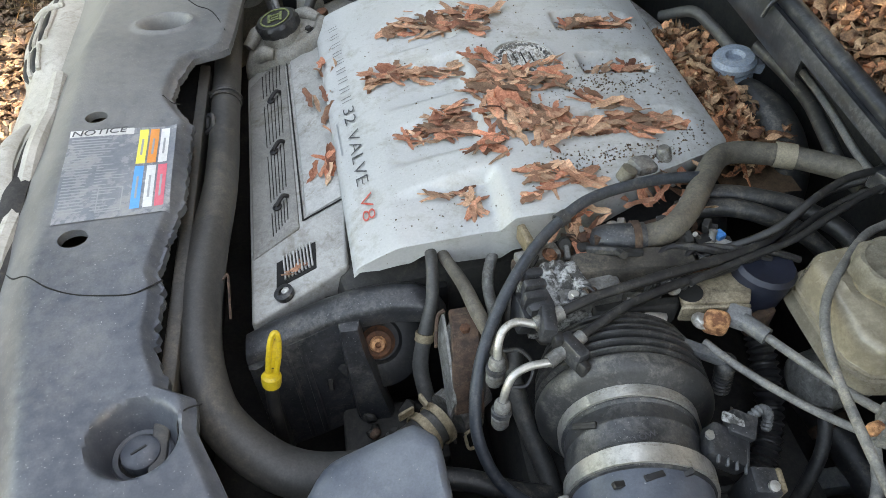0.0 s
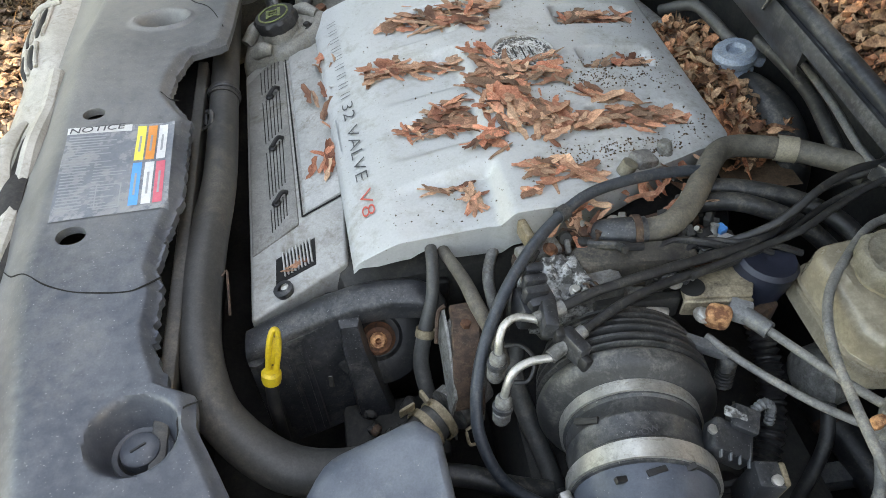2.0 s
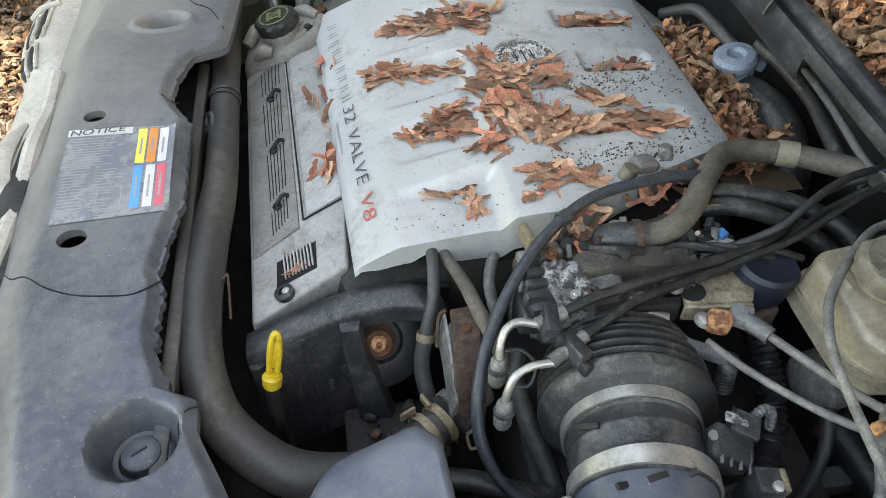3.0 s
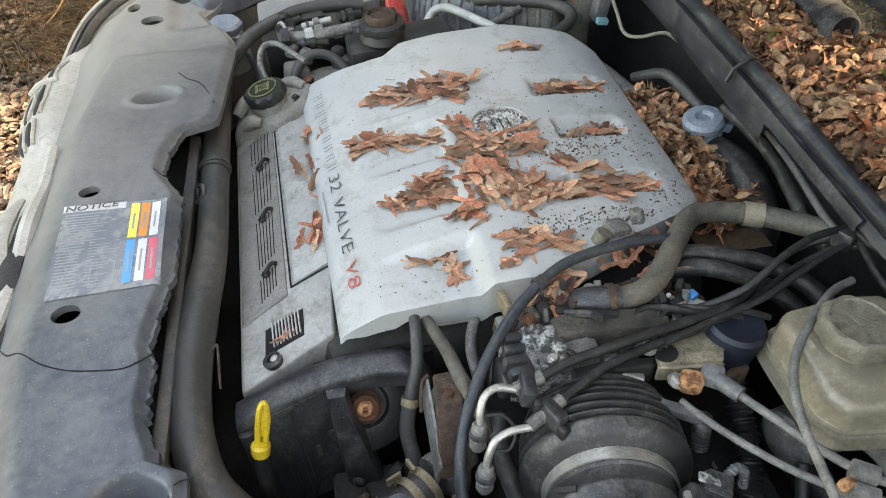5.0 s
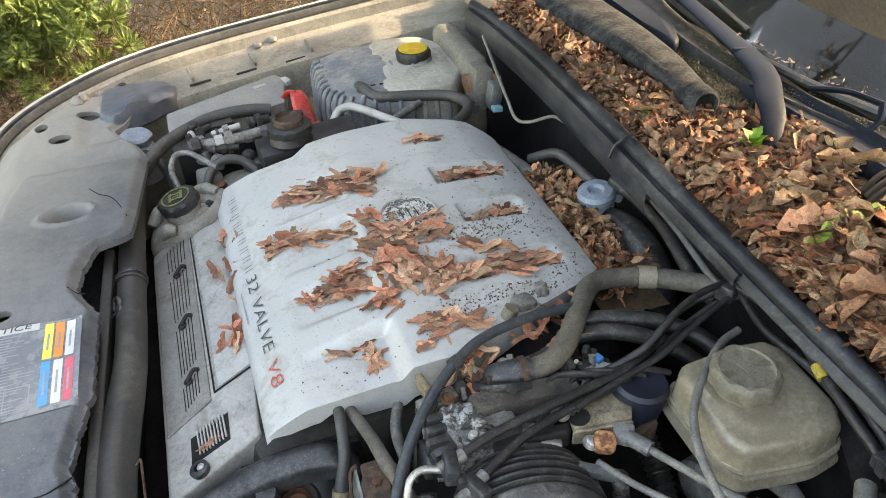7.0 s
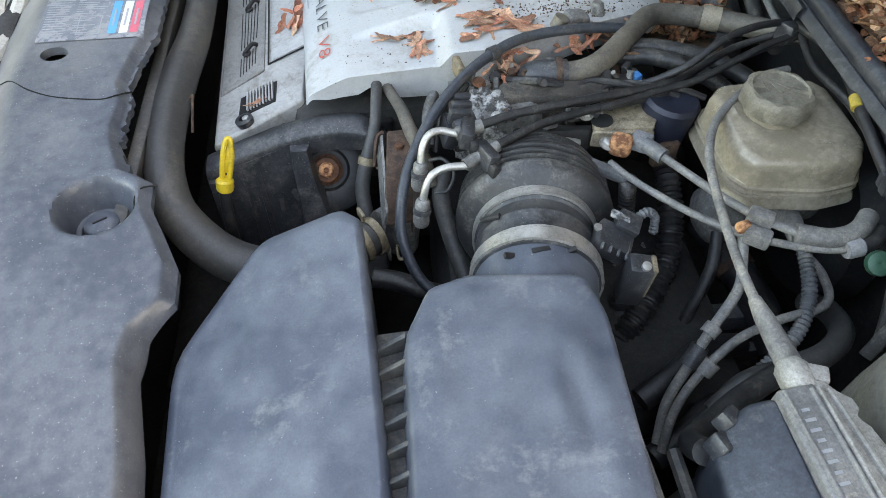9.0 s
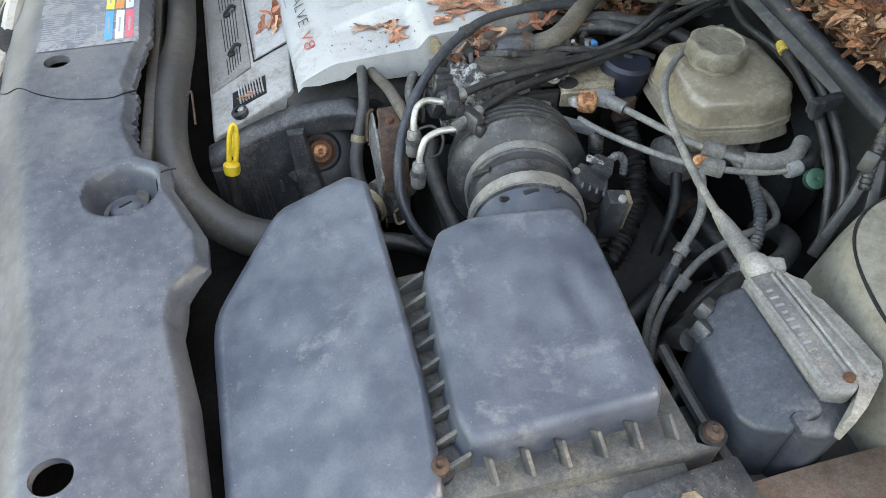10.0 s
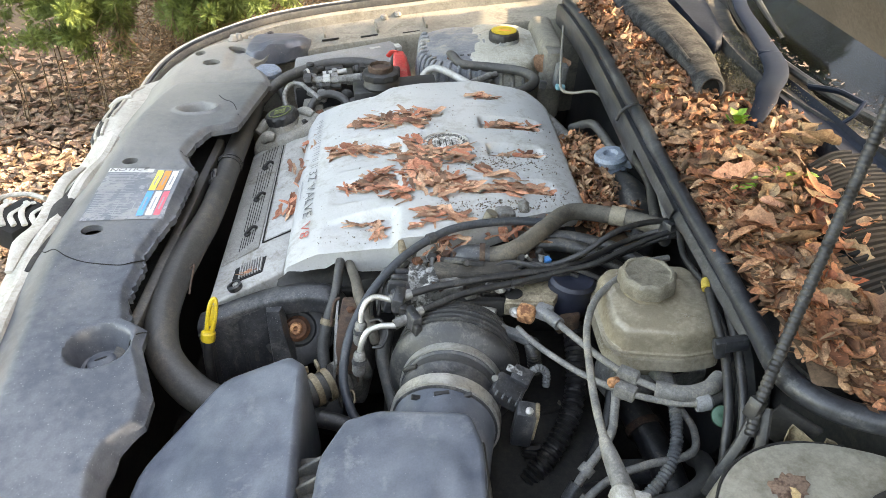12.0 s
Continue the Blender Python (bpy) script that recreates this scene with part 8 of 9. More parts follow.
for k, (a, b, r, m) in enumerate((((-0.165, 1.345, 0.905), (-0.120, 1.372, 0.908), 0.012, M_BLACK), ((-0.118, 1.345, 0.905), (-0.060, 1.352, 0.910), 0.009, M_PAD), ((-0.045, 1.352, 0.912), (0.0, 1.362, 0.910), 0.012, M_DARK), ((-0.095, 1.330, 0.895), (-0.088, 1.290, 0.885), 0.0075, M_OLDRUST), ((-0.130, 1.300, 0.895), (-0.070, 1.292, 0.895), 0.008, M_DARK), ((-0.02, 1.318, 0.905), (0.01, 1.290, 0.90), 0.008, M_ALLOY))):
    f = thing("pipe_union", a, "grimy union on the air-conditioning pipes", "fitting")
    mid = tuple((p + q) / 2 for p, q in zip(a, b))
    part("pipe", sweep([a, mid, b], r * 0.75, 10, 4), m, f)
    ax = Vector(b) - Vector(a)
    part("nut", lathe([(0, -0.006), (r * 1.2, -0.006), (r * 1.3, 0.0), (r * 1.2, 0.006), (0, 0.006)], mid, ax, 6), M_ALLOY if k % 2 else M_DARK, f)
    part("ring", lathe([(r * 0.7, -0.003), (r, -0.003), (r, 0.003), (r * 0.7, 0.003)], tuple(p * 0.8 + q * 0.2 for p, q in zip(a, b)), ax, 14), M_PAD if k % 3 == 0 else M_BELT, f)
cl = thing("pump_casting", (-0.13, 1.22, 0.82), "dusty tan pump casting below the pipes", "casting")
part("body", lathe([(0, 0), (0.050, 0), (0.054, 0.02), (0.050, 0.045), (0.030, 0.055), (0, 0.056)], (-0.085, 1.235, 0.800), (-0.2, -0.1, 1), 24), M_CAST, cl)
part("lug", rbox((-0.14, 1.265, 0.845), (0.04, 0.05, 0.05), (0, 10, 25), 0.010), M_CAST, cl)
part("lug", rbox((-0.045, 1.265, 0.850), (0.05, 0.03, 0.05), (0, 0, -15), 0.008), M_RUBBER, cl)
part("bolt", lathe([(0, 0), (0.011, 0), (0.011, 0.008), (0, 0.010)], (-0.118, 1.225, 0.852), (-0.2, -0.1, 1), 6), M_RUST, cl)
tube_thing("pressure_hose", [(-0.155, 1.21, 0.83), (-0.135, 1.245, 0.872), (-0.105, 1.262, 0.888), (-0.07, 1.258, 0.882), (-0.045, 1.238, 0.86), (-0.04, 1.22, 0.83)], 0.0095, M_RUBBER, "dusty grey pressure hose looping over the pump")
tube_thing("washer_hose", [(-0.265, 1.44, 0.84), (-0.235, 1.39, 0.84), (-0.215, 1.33, 0.825), (-0.205, 1.27, 0.81)], 0.010, M_RUBBLK, "thin black washer hose below the filler cap")

# ================= leaves, litter and plants =================
def leaf_shape(seed, length, width, lobes=3, curl=1.0, ragged=0.13):
    """Points and faces of one dry curled leaf along x, with a ragged lobed edge and a stalk."""
    r = random.Random(seed)
    n = 8
    v, f = [], []
    bend = r.uniform(-0.5, 0.8) * curl
    roll = r.uniform(-0.2, 1.0) * curl
    twist = r.uniform(-0.9, 0.9) * curl
    for i in range(n + 1):
        t = i / n
        w = width * math.sin(math.pi * min(1, t * 0.93 + 0.05)) ** 0.7 * (1 + ragged * math.sin(t * math.pi * 2 * lobes + r.uniform(-0.4, 0.4)))
        z0 = bend * length * 0.35 * (t - 0.4) ** 2 * 2
        for k, s in enumerate((-1, -0.5, 0, 0.5, 1)):
            y = s * w * 0.5 * (1 + 0.12 * r.uniform(-1, 1) * (abs(s) == 1))
            z = z0 + roll * abs(s) ** 1.6 * w * 0.32 + 0.04 * w * r.uniform(-1, 1)
            a = twist * (t - 0.5)
            v.append(((t - 0.5) * length, y * math.cos(a) - z * math.sin(a), y * math.sin(a) + z * math.cos(a)))
    for i in range(n):
        for k in range(4):
            a = i * 5 + k
            f.append((a, a + 1, a + 6, a + 5))
    lo = min(p[2] for p in v)
    return [(x, y, z - lo) for x, y, z in v], f


def shred_shape(seed, length, width, crumple=1.0):
    """A torn strip of dry leaf: blunt ragged ends, gently crumpled."""
    r = random.Random(seed)
    v, f = [], []
    n, ph, bow = 7, r.uniform(0, 6), r.uniform(-0.5, 0.5)
    for i in range(n + 1):
        t = i / n
        w = width * (0.55 + 0.45 * math.sin(math.pi * t)) * r.uniform(0.72, 1.25)
        off = bow * length * 0.5 * (t - 0.5) ** 2 + width * 0.12 * r.uniform(-1, 1)
        for k, s in enumerate((-1, -0.35, 0.35, 1)):
            z = crumple * width * (0.16 * math.sin(t * 7 + ph + s) + 0.20 * abs(s) ** 2 * math.sin(t * 4 + ph * 2) + 0.05 * r.uniform(-1, 1))
            x = (t - 0.5) * length + (0.06 * length * r.uniform(-1, 1) if i in (0, n) else 0)
            v.append((x, off + s * w * 0.5 * (1 + 0.15 * r.uniform(-1, 1)), z))
    for i in range(n):
        for k in range(3):
            q = i * 4 + k
            f.append((q, q + 1, q + 5, q + 4))
    lo = min(p[2] for p in v)
    return [(x, y, z - lo) for x, y, z in v], f


SHAPES = [shred_shape(i, 0.036 + 0.007 * (i % 5), 0.009 + 0.0030 * (i % 4), 0.8) for i in range(24)]
BROAD = [leaf_shape(50 + i, 0.070 + 0.006 * (i % 5), 0.030 + 0.006 * (i % 5), 2 + i % 2, 1.7, 0.17) for i in range(18)]


SCRAPS = [shred_shape(400 + i, 0.018 + 0.006 * (i % 5), 0.0042 + 0.0024 * (i % 4), 2.2) for i in range(30)]


def leaf_mesh(name, shape, mat):
    me = bpy.data.meshes.new(name)
    me.from_pydata(shape[0], [], shape[1])
    me.materials.append(mat)
    me.shade_smooth()
    return me


LEAF_ME = [leaf_mesh("dry_leaf", s, M_LEAF) for s in SHAPES]


def scatter(name, shapes, places, mat):
    """One mesh of many small shapes; places: matrices."""
    vs, fs, off = [], [], 0
    arr = [np.array(s[0]) for s in shapes]
    for i, m in enumerate(places):
        k = (i * 7 + i // 5) % len(shapes)
        a = np.array(m)
        vs.append(arr[k] @ a[:3, :3].T + a[:3, 3])
        fs += [tuple(j + off for j in f) for f in shapes[k][1]]
        off += len(arr[k])
    me = bpy.data.meshes.new(name)
    me.from_pydata(np.concatenate(vs).tolist(), [], fs)
    me.materials.append(mat)
    me.shade_smooth()
    return new(name, me)


def lay(x, y, z, s=1.0, tilt=25):
    return Matrix.Translation((x, y, z)) @ pose(0, 0, 0, rnd.gauss(0, tilt * 0.6), rnd.gauss(0, tilt * 0.5), rnd.uniform(0, 360)) @ Matrix.Diagonal((s, s, s, 1))


# drifts on the engine cover: the line each lies along, its half-width, count, piling height
DRIFTS = [([(-0.011, 1.030), (0.036, 1.036), (0.086, 1.016), (0.156, 1.007)], 0.016, 30, 0.010), ([(0.05, 1.010), (0.098, 0.980), (0.129, 0.965)], 0.010, 9, 0.006), ([(-0.055, 0.903), (-0.008, 0.908), (0.031, 0.890), (0.076, 0.881)], 0.010, 20, 0.008), ([(-0.020, 0.930), (0.005, 0.914)], 0.003, 3, 0.004),
          ([(-0.025, 0.760), (0.020, 0.755), (0.070, 0.742)], 0.009, 16, 0.008), ([(0.023, 0.772), (0.047, 0.778), (0.069, 0.787)], 0.009, 12, 0.008), ([(0.084, 0.905), (0.122, 0.883)], 0.006, 6, 0.005), ([(0.107, 0.848), (0.148, 0.820), (0.199, 0.816)], 0.015, 24, 0.008),
          ([(0.086, 0.823), (0.112, 0.803)], 0.012, 8, 0.006), ([(0.105, 0.785), (0.128, 0.745), (0.149, 0.705)], 0.026, 46, 0.010), ([(0.074, 0.684), (0.101, 0.708)], 0.010, 8, 0.006)]
DRIFTS += [([(0.172, 0.742), (0.160, 0.672)], 0.012, 12, 0.006), ([(0.141, 0.842), (0.210, 0.858)], 0.005, 6, 0.004), ([(0.218, 0.772), (0.240, 0.756)], 0.008, 5, 0.006), ([(0.237, 0.732), (0.281, 0.724), (0.335, 0.702)], 0.010, 26, 0.008), ([(0.175, 0.690), (0.230, 0.705), (0.279, 0.680)], 0.008, 16, 0.005),
           ([(0.113, 0.623), (0.142, 0.618), (0.186, 0.606)], 0.009, 14, 0.006), ([(0.106, 0.588), (0.115, 0.585)], 0.003, 2, 0.002), ([(-0.014, 0.646), (0.023, 0.638), (0.042, 0.636)], 0.0035, 6, 0.003), ([(0.040, 0.632), (0.048, 0.600)], 0.005, 6, 0.004),
           ([(0.255, 0.984), (0.302, 0.978), (0.347, 0.964)], 0.009, 22, 0.006), ([(0.250, 0.848), (0.296, 0.850), (0.335, 0.846)], 0.007, 12, 0.003), ([(0.219, 1.106), (0.254, 1.102), (0.282, 1.090)], 0.008, 6, 0.003)]


def along_drift(line, t):
    n = len(line) - 1
    k = min(int(t * n), n - 1)
    (ax, ay), (bx, by) = line[k], line[k + 1]
    f = t * n - k
    return ax + (bx - ax) * f, ay + (by - ay) * f, math.degrees(math.atan2(by - ay, bx - ax))


def drift_leaf(line, w, up, small):
    x, y, yaw = along_drift(line, rnd.random())
    g = max(-1.6, min(1.6, rnd.gauss(0, 0.7)))
    x, y = x - math.sin(radians(yaw)) * g * w, y + math.cos(radians(yaw)) * g * w
    yaw += rnd.gauss(0, 28) if rnd.random() < 0.75 else rnd.uniform(0, 180)
    s = rnd.uniform(0.35, 0.75) if small else rnd.uniform(0.55, 1.05)
    s *= min(1.0, 0.55 + w * 45)
    return Matrix.Translation((x, y, cover_z(x, y) + 0.0006 + up * rnd.random() * (1.3 - abs(g) * 0.6))) @ pose(0, 0, 0, rnd.gauss(0, 8), rnd.gauss(0, 6), yaw) @ Matrix.Diagonal((s, s * rnd.uniform(0.8, 1.3), s * 0.6, 1))


count, spare = 0, []
for line, w, n, up in DRIFTS:
    for k in range(n):
        count += 1
        ob = new("dry_leaf", LEAF_ME[count % len(LEAF_ME)])
        ob.matrix_world = drift_leaf(line, w, up, False)
        tagged(ob, "torn dry brown leaf lying on the engine cover", "leaf", "leaves on the engine cover")
    spare += [drift_leaf(line, w * 1.25, up * 0.6, True) for k in range(n)]
tagged(scatter("leaf_fragments", SHAPES, spare, M_FRAG), "dry brown leaf fragments heaped on the engine cover", "leaves", kind="stuff")
# leaves caught between valve cover and engine cover
for k in range(20):
    y = rnd.choice([rnd.gauss(1.03, 0.02), rnd.gauss(0.93, 0.03), rnd.gauss(0.78, 0.02)])
    x = -0.128 + rnd.gauss(0, 0.010)
    ob = new("dry_leaf", LEAF_ME[k % len(LEAF_ME)])
    ob.matrix_world = Matrix.Translation((x, y, valve_z(x, y) + 0.006 + 0.010 * rnd.random())) @ pose(0, 0, 0, rnd.gauss(0, 30), rnd.gauss(-20, 20), rnd.gauss(80, 35)) @ Matrix.Diagonal((0.8, 0.8, 0.8, 1))
    tagged(ob, "curled dry brown leaf caught beside the valve cover", "leaf", "leaves beside the valve cover")
for k in range(5):
    ob = new("dry_leaf", LEAF_ME[k])
    ob.matrix_world = lay(-0.188 + 0.007 * k, 0.612 + 0.006 * k, valve_z(-0.18, 0.6) + 0.003, 0.5, 20)
    tagged(ob, "small dry brown leaf on the vent grille", "leaf", "leaves on the vent")
# leaves about the throttle and the hoses
for k in range(40):
    x, y = rnd.choice([(rnd.gauss(0.155, 0.018), rnd.gauss(0.545, 0.014)), (rnd.gauss(0.285, 0.02), rnd.gauss(0.550, 0.018)), (rnd.gauss(0.27, 0.03), rnd.gauss(0.605, 0.012))])
    ob = new("dry_leaf", LEAF_ME[k % len(LEAF_ME)])
    ob.matrix_world = lay(x, y, 0.930 + 0.012 * rnd.random(), rnd.uniform(0.6, 0.95), 30)
    tagged(ob, "curled dry brown leaf among the hoses", "leaf", "leaves among the hoses")
# leaves packed behind the engine cover
heap = [lay(rnd.gauss(0.432, 0.022), rnd.uniform(0.66, 0.98), 0.872 + 0.035 * rnd.random(), rnd.uniform(0.8, 1.5), 32) for k in range(700)]
tagged(scatter("packed_leaves", SCRAPS, heap, M_LITTER2), "dry brown leaves packed behind the engine cover", "leaves", kind="stuff")
part("duff_bed", sheet(10, 20, lambda u, v: Vector((0.385 + 0.10 * u, 0.62 + 0.42 * v, 0.872 + 0.010 * noise.noise(Vector((u * 9, v * 20, 0)))))), M_DUFF, engine, "dark leaf duff")
# crumbs on the cover
CRUMB = [([(0, 0, 0), (0.0022, 0, 0), (0.0008, 0.0018, 0), (0.001, 0.0008, 0.0014)], [(0, 1, 2), (0, 1, 3), (1, 2, 3), (0, 2, 3)])]
crumbs = []
for cx, cy, sx, sy, n in ((0.25, 0.795, 0.040, 0.016, 240), (0.33, 0.79, 0.03, 0.02, 60), (0.20, 0.645, 0.045, 0.012, 170), (0.29, 0.640, 0.03, 0.015, 130), (0.345, 0.69, 0.02, 0.02, 60), (0.20, 0.95, 0.09, 0.08, 60), (0.30, 0.845, 0.035, 0.012, 160), (0.30, 0.97, 0.04, 0.012, 110), (0.0, 0.60, 0.04, 0.02, 24), (0.18, 0.85, 0.14, 0.16, 90)):
    for k in range(n):
        x, y = rnd.gauss(cx, sx), rnd.gauss(cy, sy)
        if -0.10 < x < 0.385 and lin(x, NEAR_X, NEAR_Y) + 0.01 < y < lin(x, FAR_X, FAR_Y) - 0.02:
            crumbs.append(lay(x, y, cover_z(x, y), rnd.uniform(0.5, 1.7), 5))
tagged(scatter("leaf_crumbs", CRUMB, crumbs, M_DUFF), "dark leaf crumbs scattered over the engine cover", "debris", kind="stuff")

# cowl filled with leaves
def pile(x, y):
    return cowl_z(x, y) + 0.010 + 0.022 * max(0.0, noise.noise(Vector((x * 9, y * 7, 4)))) + 0.010 * (0.15 < y < 0.6)


cow, near = [], []
for k in range(12500):
    y = rnd.uniform(0.115, 1.42)
    x0 = lin(y, [0.05, 0.12, 0.18, 0.3, 0.7, 1.4], [0.60, 0.56, 0.518, 0.514, 0.515, 0.522])
    x1 = lin(y, [0.1, 0.20, 0.35, 0.5, 0.58, 0.70, 0.80, 0.84, 0.9, 1.0, 1.15, 1.4], [0.76, 0.600, 0.592, 0.606, 0.690, 0.725, 0.665, 0.612, 0.605, 0.605, 0.605, 0.585])
    x = x0 + (x1 - x0) * rnd.random() ** 0.9
    s = rnd.uniform(0.6, 1.15) if rnd.random() < 0.8 else rnd.uniform(1.1, 1.7)
    z = pile(x, y) + 0.026 * rnd.random() - 0.004 - 0.010 * (x < x0 + 0.02)
    if rnd.random() < sstep(y, 0.72, 0.42):
        if rnd.random() < 0.55:
            near.append(lay(x, y, z, rnd.uniform(0.5, 0.95), 26))
    else:
        cow.append(lay(x, y, z, s, 30))
for k in range(620):
    x, y = rnd.uniform(0.535, 0.74), rnd.uniform(0.07, 0.23)
    if y > 0.165 - 0.30 * (x - 0.50):
        near.append(lay(x, y, pile(x, y) + 0.004 + 0.014 * rnd.random(), rnd.uniform(0.55, 1.0), 24))
NEAR = [leaf_shape(600 + i, 0.036 + 0.005 * (i % 5), 0.015 + 0.0035 * (i % 4), 1 + i % 2, 1.5, 0.10) for i in range(20)]
tagged(scatter("near_leaves", NEAR + SHAPES[:8], near, M_LITTER2), "crumpled brown leaves filling the cowl corner", "leaves", kind="stuff")
for k in range(34):
    y = rnd.uniform(0.24, 0.54)
    x = rnd.uniform(0.61, 0.72)
    cow.append(lay(x, y, 1.076 + 0.08 * (x - 0.6), rnd.uniform(0.5, 1.1), 18))
drift = [lay(*p, rnd.uniform(0.26, 0.50), 34) for p in [(x, y, pile(x, y) + 0.012 + 0.016 * rnd.random()) for x, y in [(min(0.72, rnd.gauss(0.66, 0.03)), rnd.gauss(0.635, 0.03)) for k in range(90)] + [(rnd.uniform(0.54, 0.60), rnd.uniform(0.15, 1.3)) for k in range(170)]]]
tagged(scatter("crumpled_leaves", BROAD, drift, M_LITTER), "crumpled tan-brown leaves on top of the cowl drift", "leaves", kind="stuff")
whole = [lay(x, y, pile(x, y) + 0.010 + 0.018 * rnd.random(), rnd.uniform(0.40, 0.72), 24) for x, y in [(rnd.uniform(0.535, 0.60), rnd.uniform(0.22, 1.30)) for k in range(70)] + [(rnd.uniform(0.60, 0.71), rnd.uniform(0.58, 0.72)) for k in range(30)]]
LOBED = [leaf_shape(700 + i, 0.058 + 0.007 * (i % 5), 0.030 + 0.005 * (i % 4), 2 + i % 3, 1.6, 0.26) for i in range(16)]
tagged(scatter("whole_leaves", LOBED, whole, M_LITTER), "larger lobed brown leaves lying on the cowl drift", "leaves", kind="stuff")
tan = [lay(x, y, pile(x, y) + 0.016 + 0.016 * rnd.random(), rnd.uniform(0.32, 0.72), 34) for x, y in [(rnd.uniform(0.55, 0.64), rnd.uniform(0.18, 0.60)) for k in range(40)] + [(rnd.uniform(0.58, 0.71), rnd.uniform(0.56, 0.72)) for k in range(34)] + [(rnd.uniform(0.545, 0.60), rnd.uniform(0.72, 1.25)) for k in range(16)]]
tagged(scatter("tan_leaves", BROAD, tan, material("tan_curled_leaf", (0.155, 0.085, 0.044), (0.42, 0.265, 0.150), 0.8, big=40.0, fine=300.0, island="island", bump=0.5)), "broad curled tan leaves lying on the cowl drift", "leaves", kind="stuff")
russet = [lay(x, y, pile(x, y) + 0.012 + 0.014 * rnd.random(), rnd.uniform(0.4, 0.75), 30) for x, y in [(rnd.uniform(0.53, 0.66), rnd.uniform(0.14, 0.62)) for k in range(80)]]
tagged(scatter("russet_leaves", LOBED, russet, material("russet_leaf", (0.17, 0.055, 0.026), (0.38, 0.135, 0.065), 0.75, big=40.0, fine=300.0, island="island", bump=0.5)), "russet lobed leaves lying on the cowl drift", "leaves", kind="stuff")
tagged(scatter("cowl_leaves", SCRAPS, cow, M_LITTER), "deep drift of dry brown leaves filling the cowl", "leaves", kind="stuff")
part("duff_bed", sheet(16, 50, lambda u, v: Vector((0.512 + (0.15 + 0.06 * (v < 0.45)) * u, 0.150 + 1.27 * v - 0.03 * u * (v < 0.1), pile(0.512 + 0.2 * u, 0.150 + 1.27 * v) - 0.006))), M_DUFF, cowl, "dark leaf duff")
big = [(0.620, 0.60, 0.7), (0.585, 0.66, 0.6), (0.68, 0.64, 0.8), (0.565, 0.50, 0.95), (0.60, 1.18, 0.8), (0.575, 0.42, 0.7), (0.58, 0.30, 0.7), (0.60, 0.22, 0.8), (0.555, 0.24, 0.6)]
for k, (x, y, s) in enumerate(big):
    ob = new("dry_leaf", leaf_mesh("broad_leaf", BROAD[k % len(BROAD)], M_LEAF))
    ob.matrix_world = lay(x, y, pile(x, y) + 0.020, s, 16)
    tagged(ob, "broad curled dry leaf on the cowl drift", "leaf", "broad leaves on the cowl")
for k, (x, y) in enumerate(((0.622, 0.800), (0.597, 0.735))):
    ob = new("yellow_leaf", leaf_mesh("yellow_leaf", SHAPES[3 + k], M_YELINK))
    ob.matrix_world = lay(x, y, pile(x, y) + 0.018, 0.9, 12)
    tagged(ob, "yellowed leaf lying among brown ones", "leaf")
plant = thing("seedling", (0.630, 0.697, 1.045), "small fresh green seedling growing among leaves", "plant")
for k in range(9):
    a = k * 2.4
    me = leaf_mesh("leaf", leaf_shape(200 + k, 0.042, 0.022, 2, 0.8, 0.3), M_FRESH)
    ob = new("leaf", me)
    ob.parent = plant
    ob.matrix_local = pose(0.009 * math.cos(a), 0.009 * math.sin(a), 0.018 + 0.002 * k, 0, -38, math.degrees(a)) @ Matrix.Diagonal((0.62, 0.62, 0.62, 1))
for px, py in ((0.585, 0.475), (0.575, 0.845), (0.735, 0.36), (0.625, 0.50)):
    g = thing("green_sprig", (px, py, pile(px, py) + 0.014), "pale green sprig lying on dry leaves", "plant")
    for k in range(5):
        ob = new("leaf", leaf_mesh("leaf", leaf_shape(230 + k, 0.030, 0.014, 1, 0.6), M_FRESH))
        ob.parent = g
        ob.matrix_local = pose(0.016 * k - 0.03, 0.008 * (k % 2), 0.008, 0, -12, 50 * k)
for k in range(26):
    y = rnd.uniform(0.12, 1.3)
    x = rnd.uniform(0.555, 0.64)
    tw = [(x, y, pile(x, y) + 0.018), (x + rnd.gauss(0, 0.012), y + rnd.gauss(0, 0.022), pile(x, y) + 0.026), (max(0.535, x + rnd.gauss(0, 0.022)), y + rnd.gauss(0, 0.035), pile(x, y) + 0.020)]
    o = part("dry_twig", sweep(tw, 0.0010, 5, 4), M_BARK)
    tagged(o, "thin dry twig on the cowl leaves", "twig", "twigs on the cowl")
# moss and litter in the windscreen channel
moss = []
for k in range(1500):
    y = rnd.uniform(0.40, 1.10)
    moss.append(lay(screen_x(y) - 0.033 + rnd.gauss(0, 0.009), y, 1.078 + 0.006 * rnd.random(), rnd.uniform(0.6, 1.6), 30))
for k in range(1500):
    y = rnd.uniform(0.80, 1.02)
    moss.append(lay(rnd.gauss(0.712, 0.014), y, cowl_z(0.712, y) + 0.010 + 0.016 * rnd.random(), rnd.uniform(0.6, 1.9), 40))
tagged(scatter("channel_debris", CRUMB, moss, material("mossy_debris", (0.05, 0.048, 0.03), (0.16, 0.145, 0.09), 0.9, big=60)), "mossy debris along the windscreen channel", "debris", kind="stuff")
pale = [lay(screen_x(y) + rnd.uniform(-0.006, 0.03), y, 1.098 + 0.008 * rnd.random(), rnd.uniform(0.16, 0.36), 16) for y in [rnd.uniform(0.52, 0.98) for k in range(90)]]
tagged(scatter("edge_litter", SCRAPS, pale, M_PALELIT), "pale leaf litter along the glass edge", "leaves", kind="stuff")
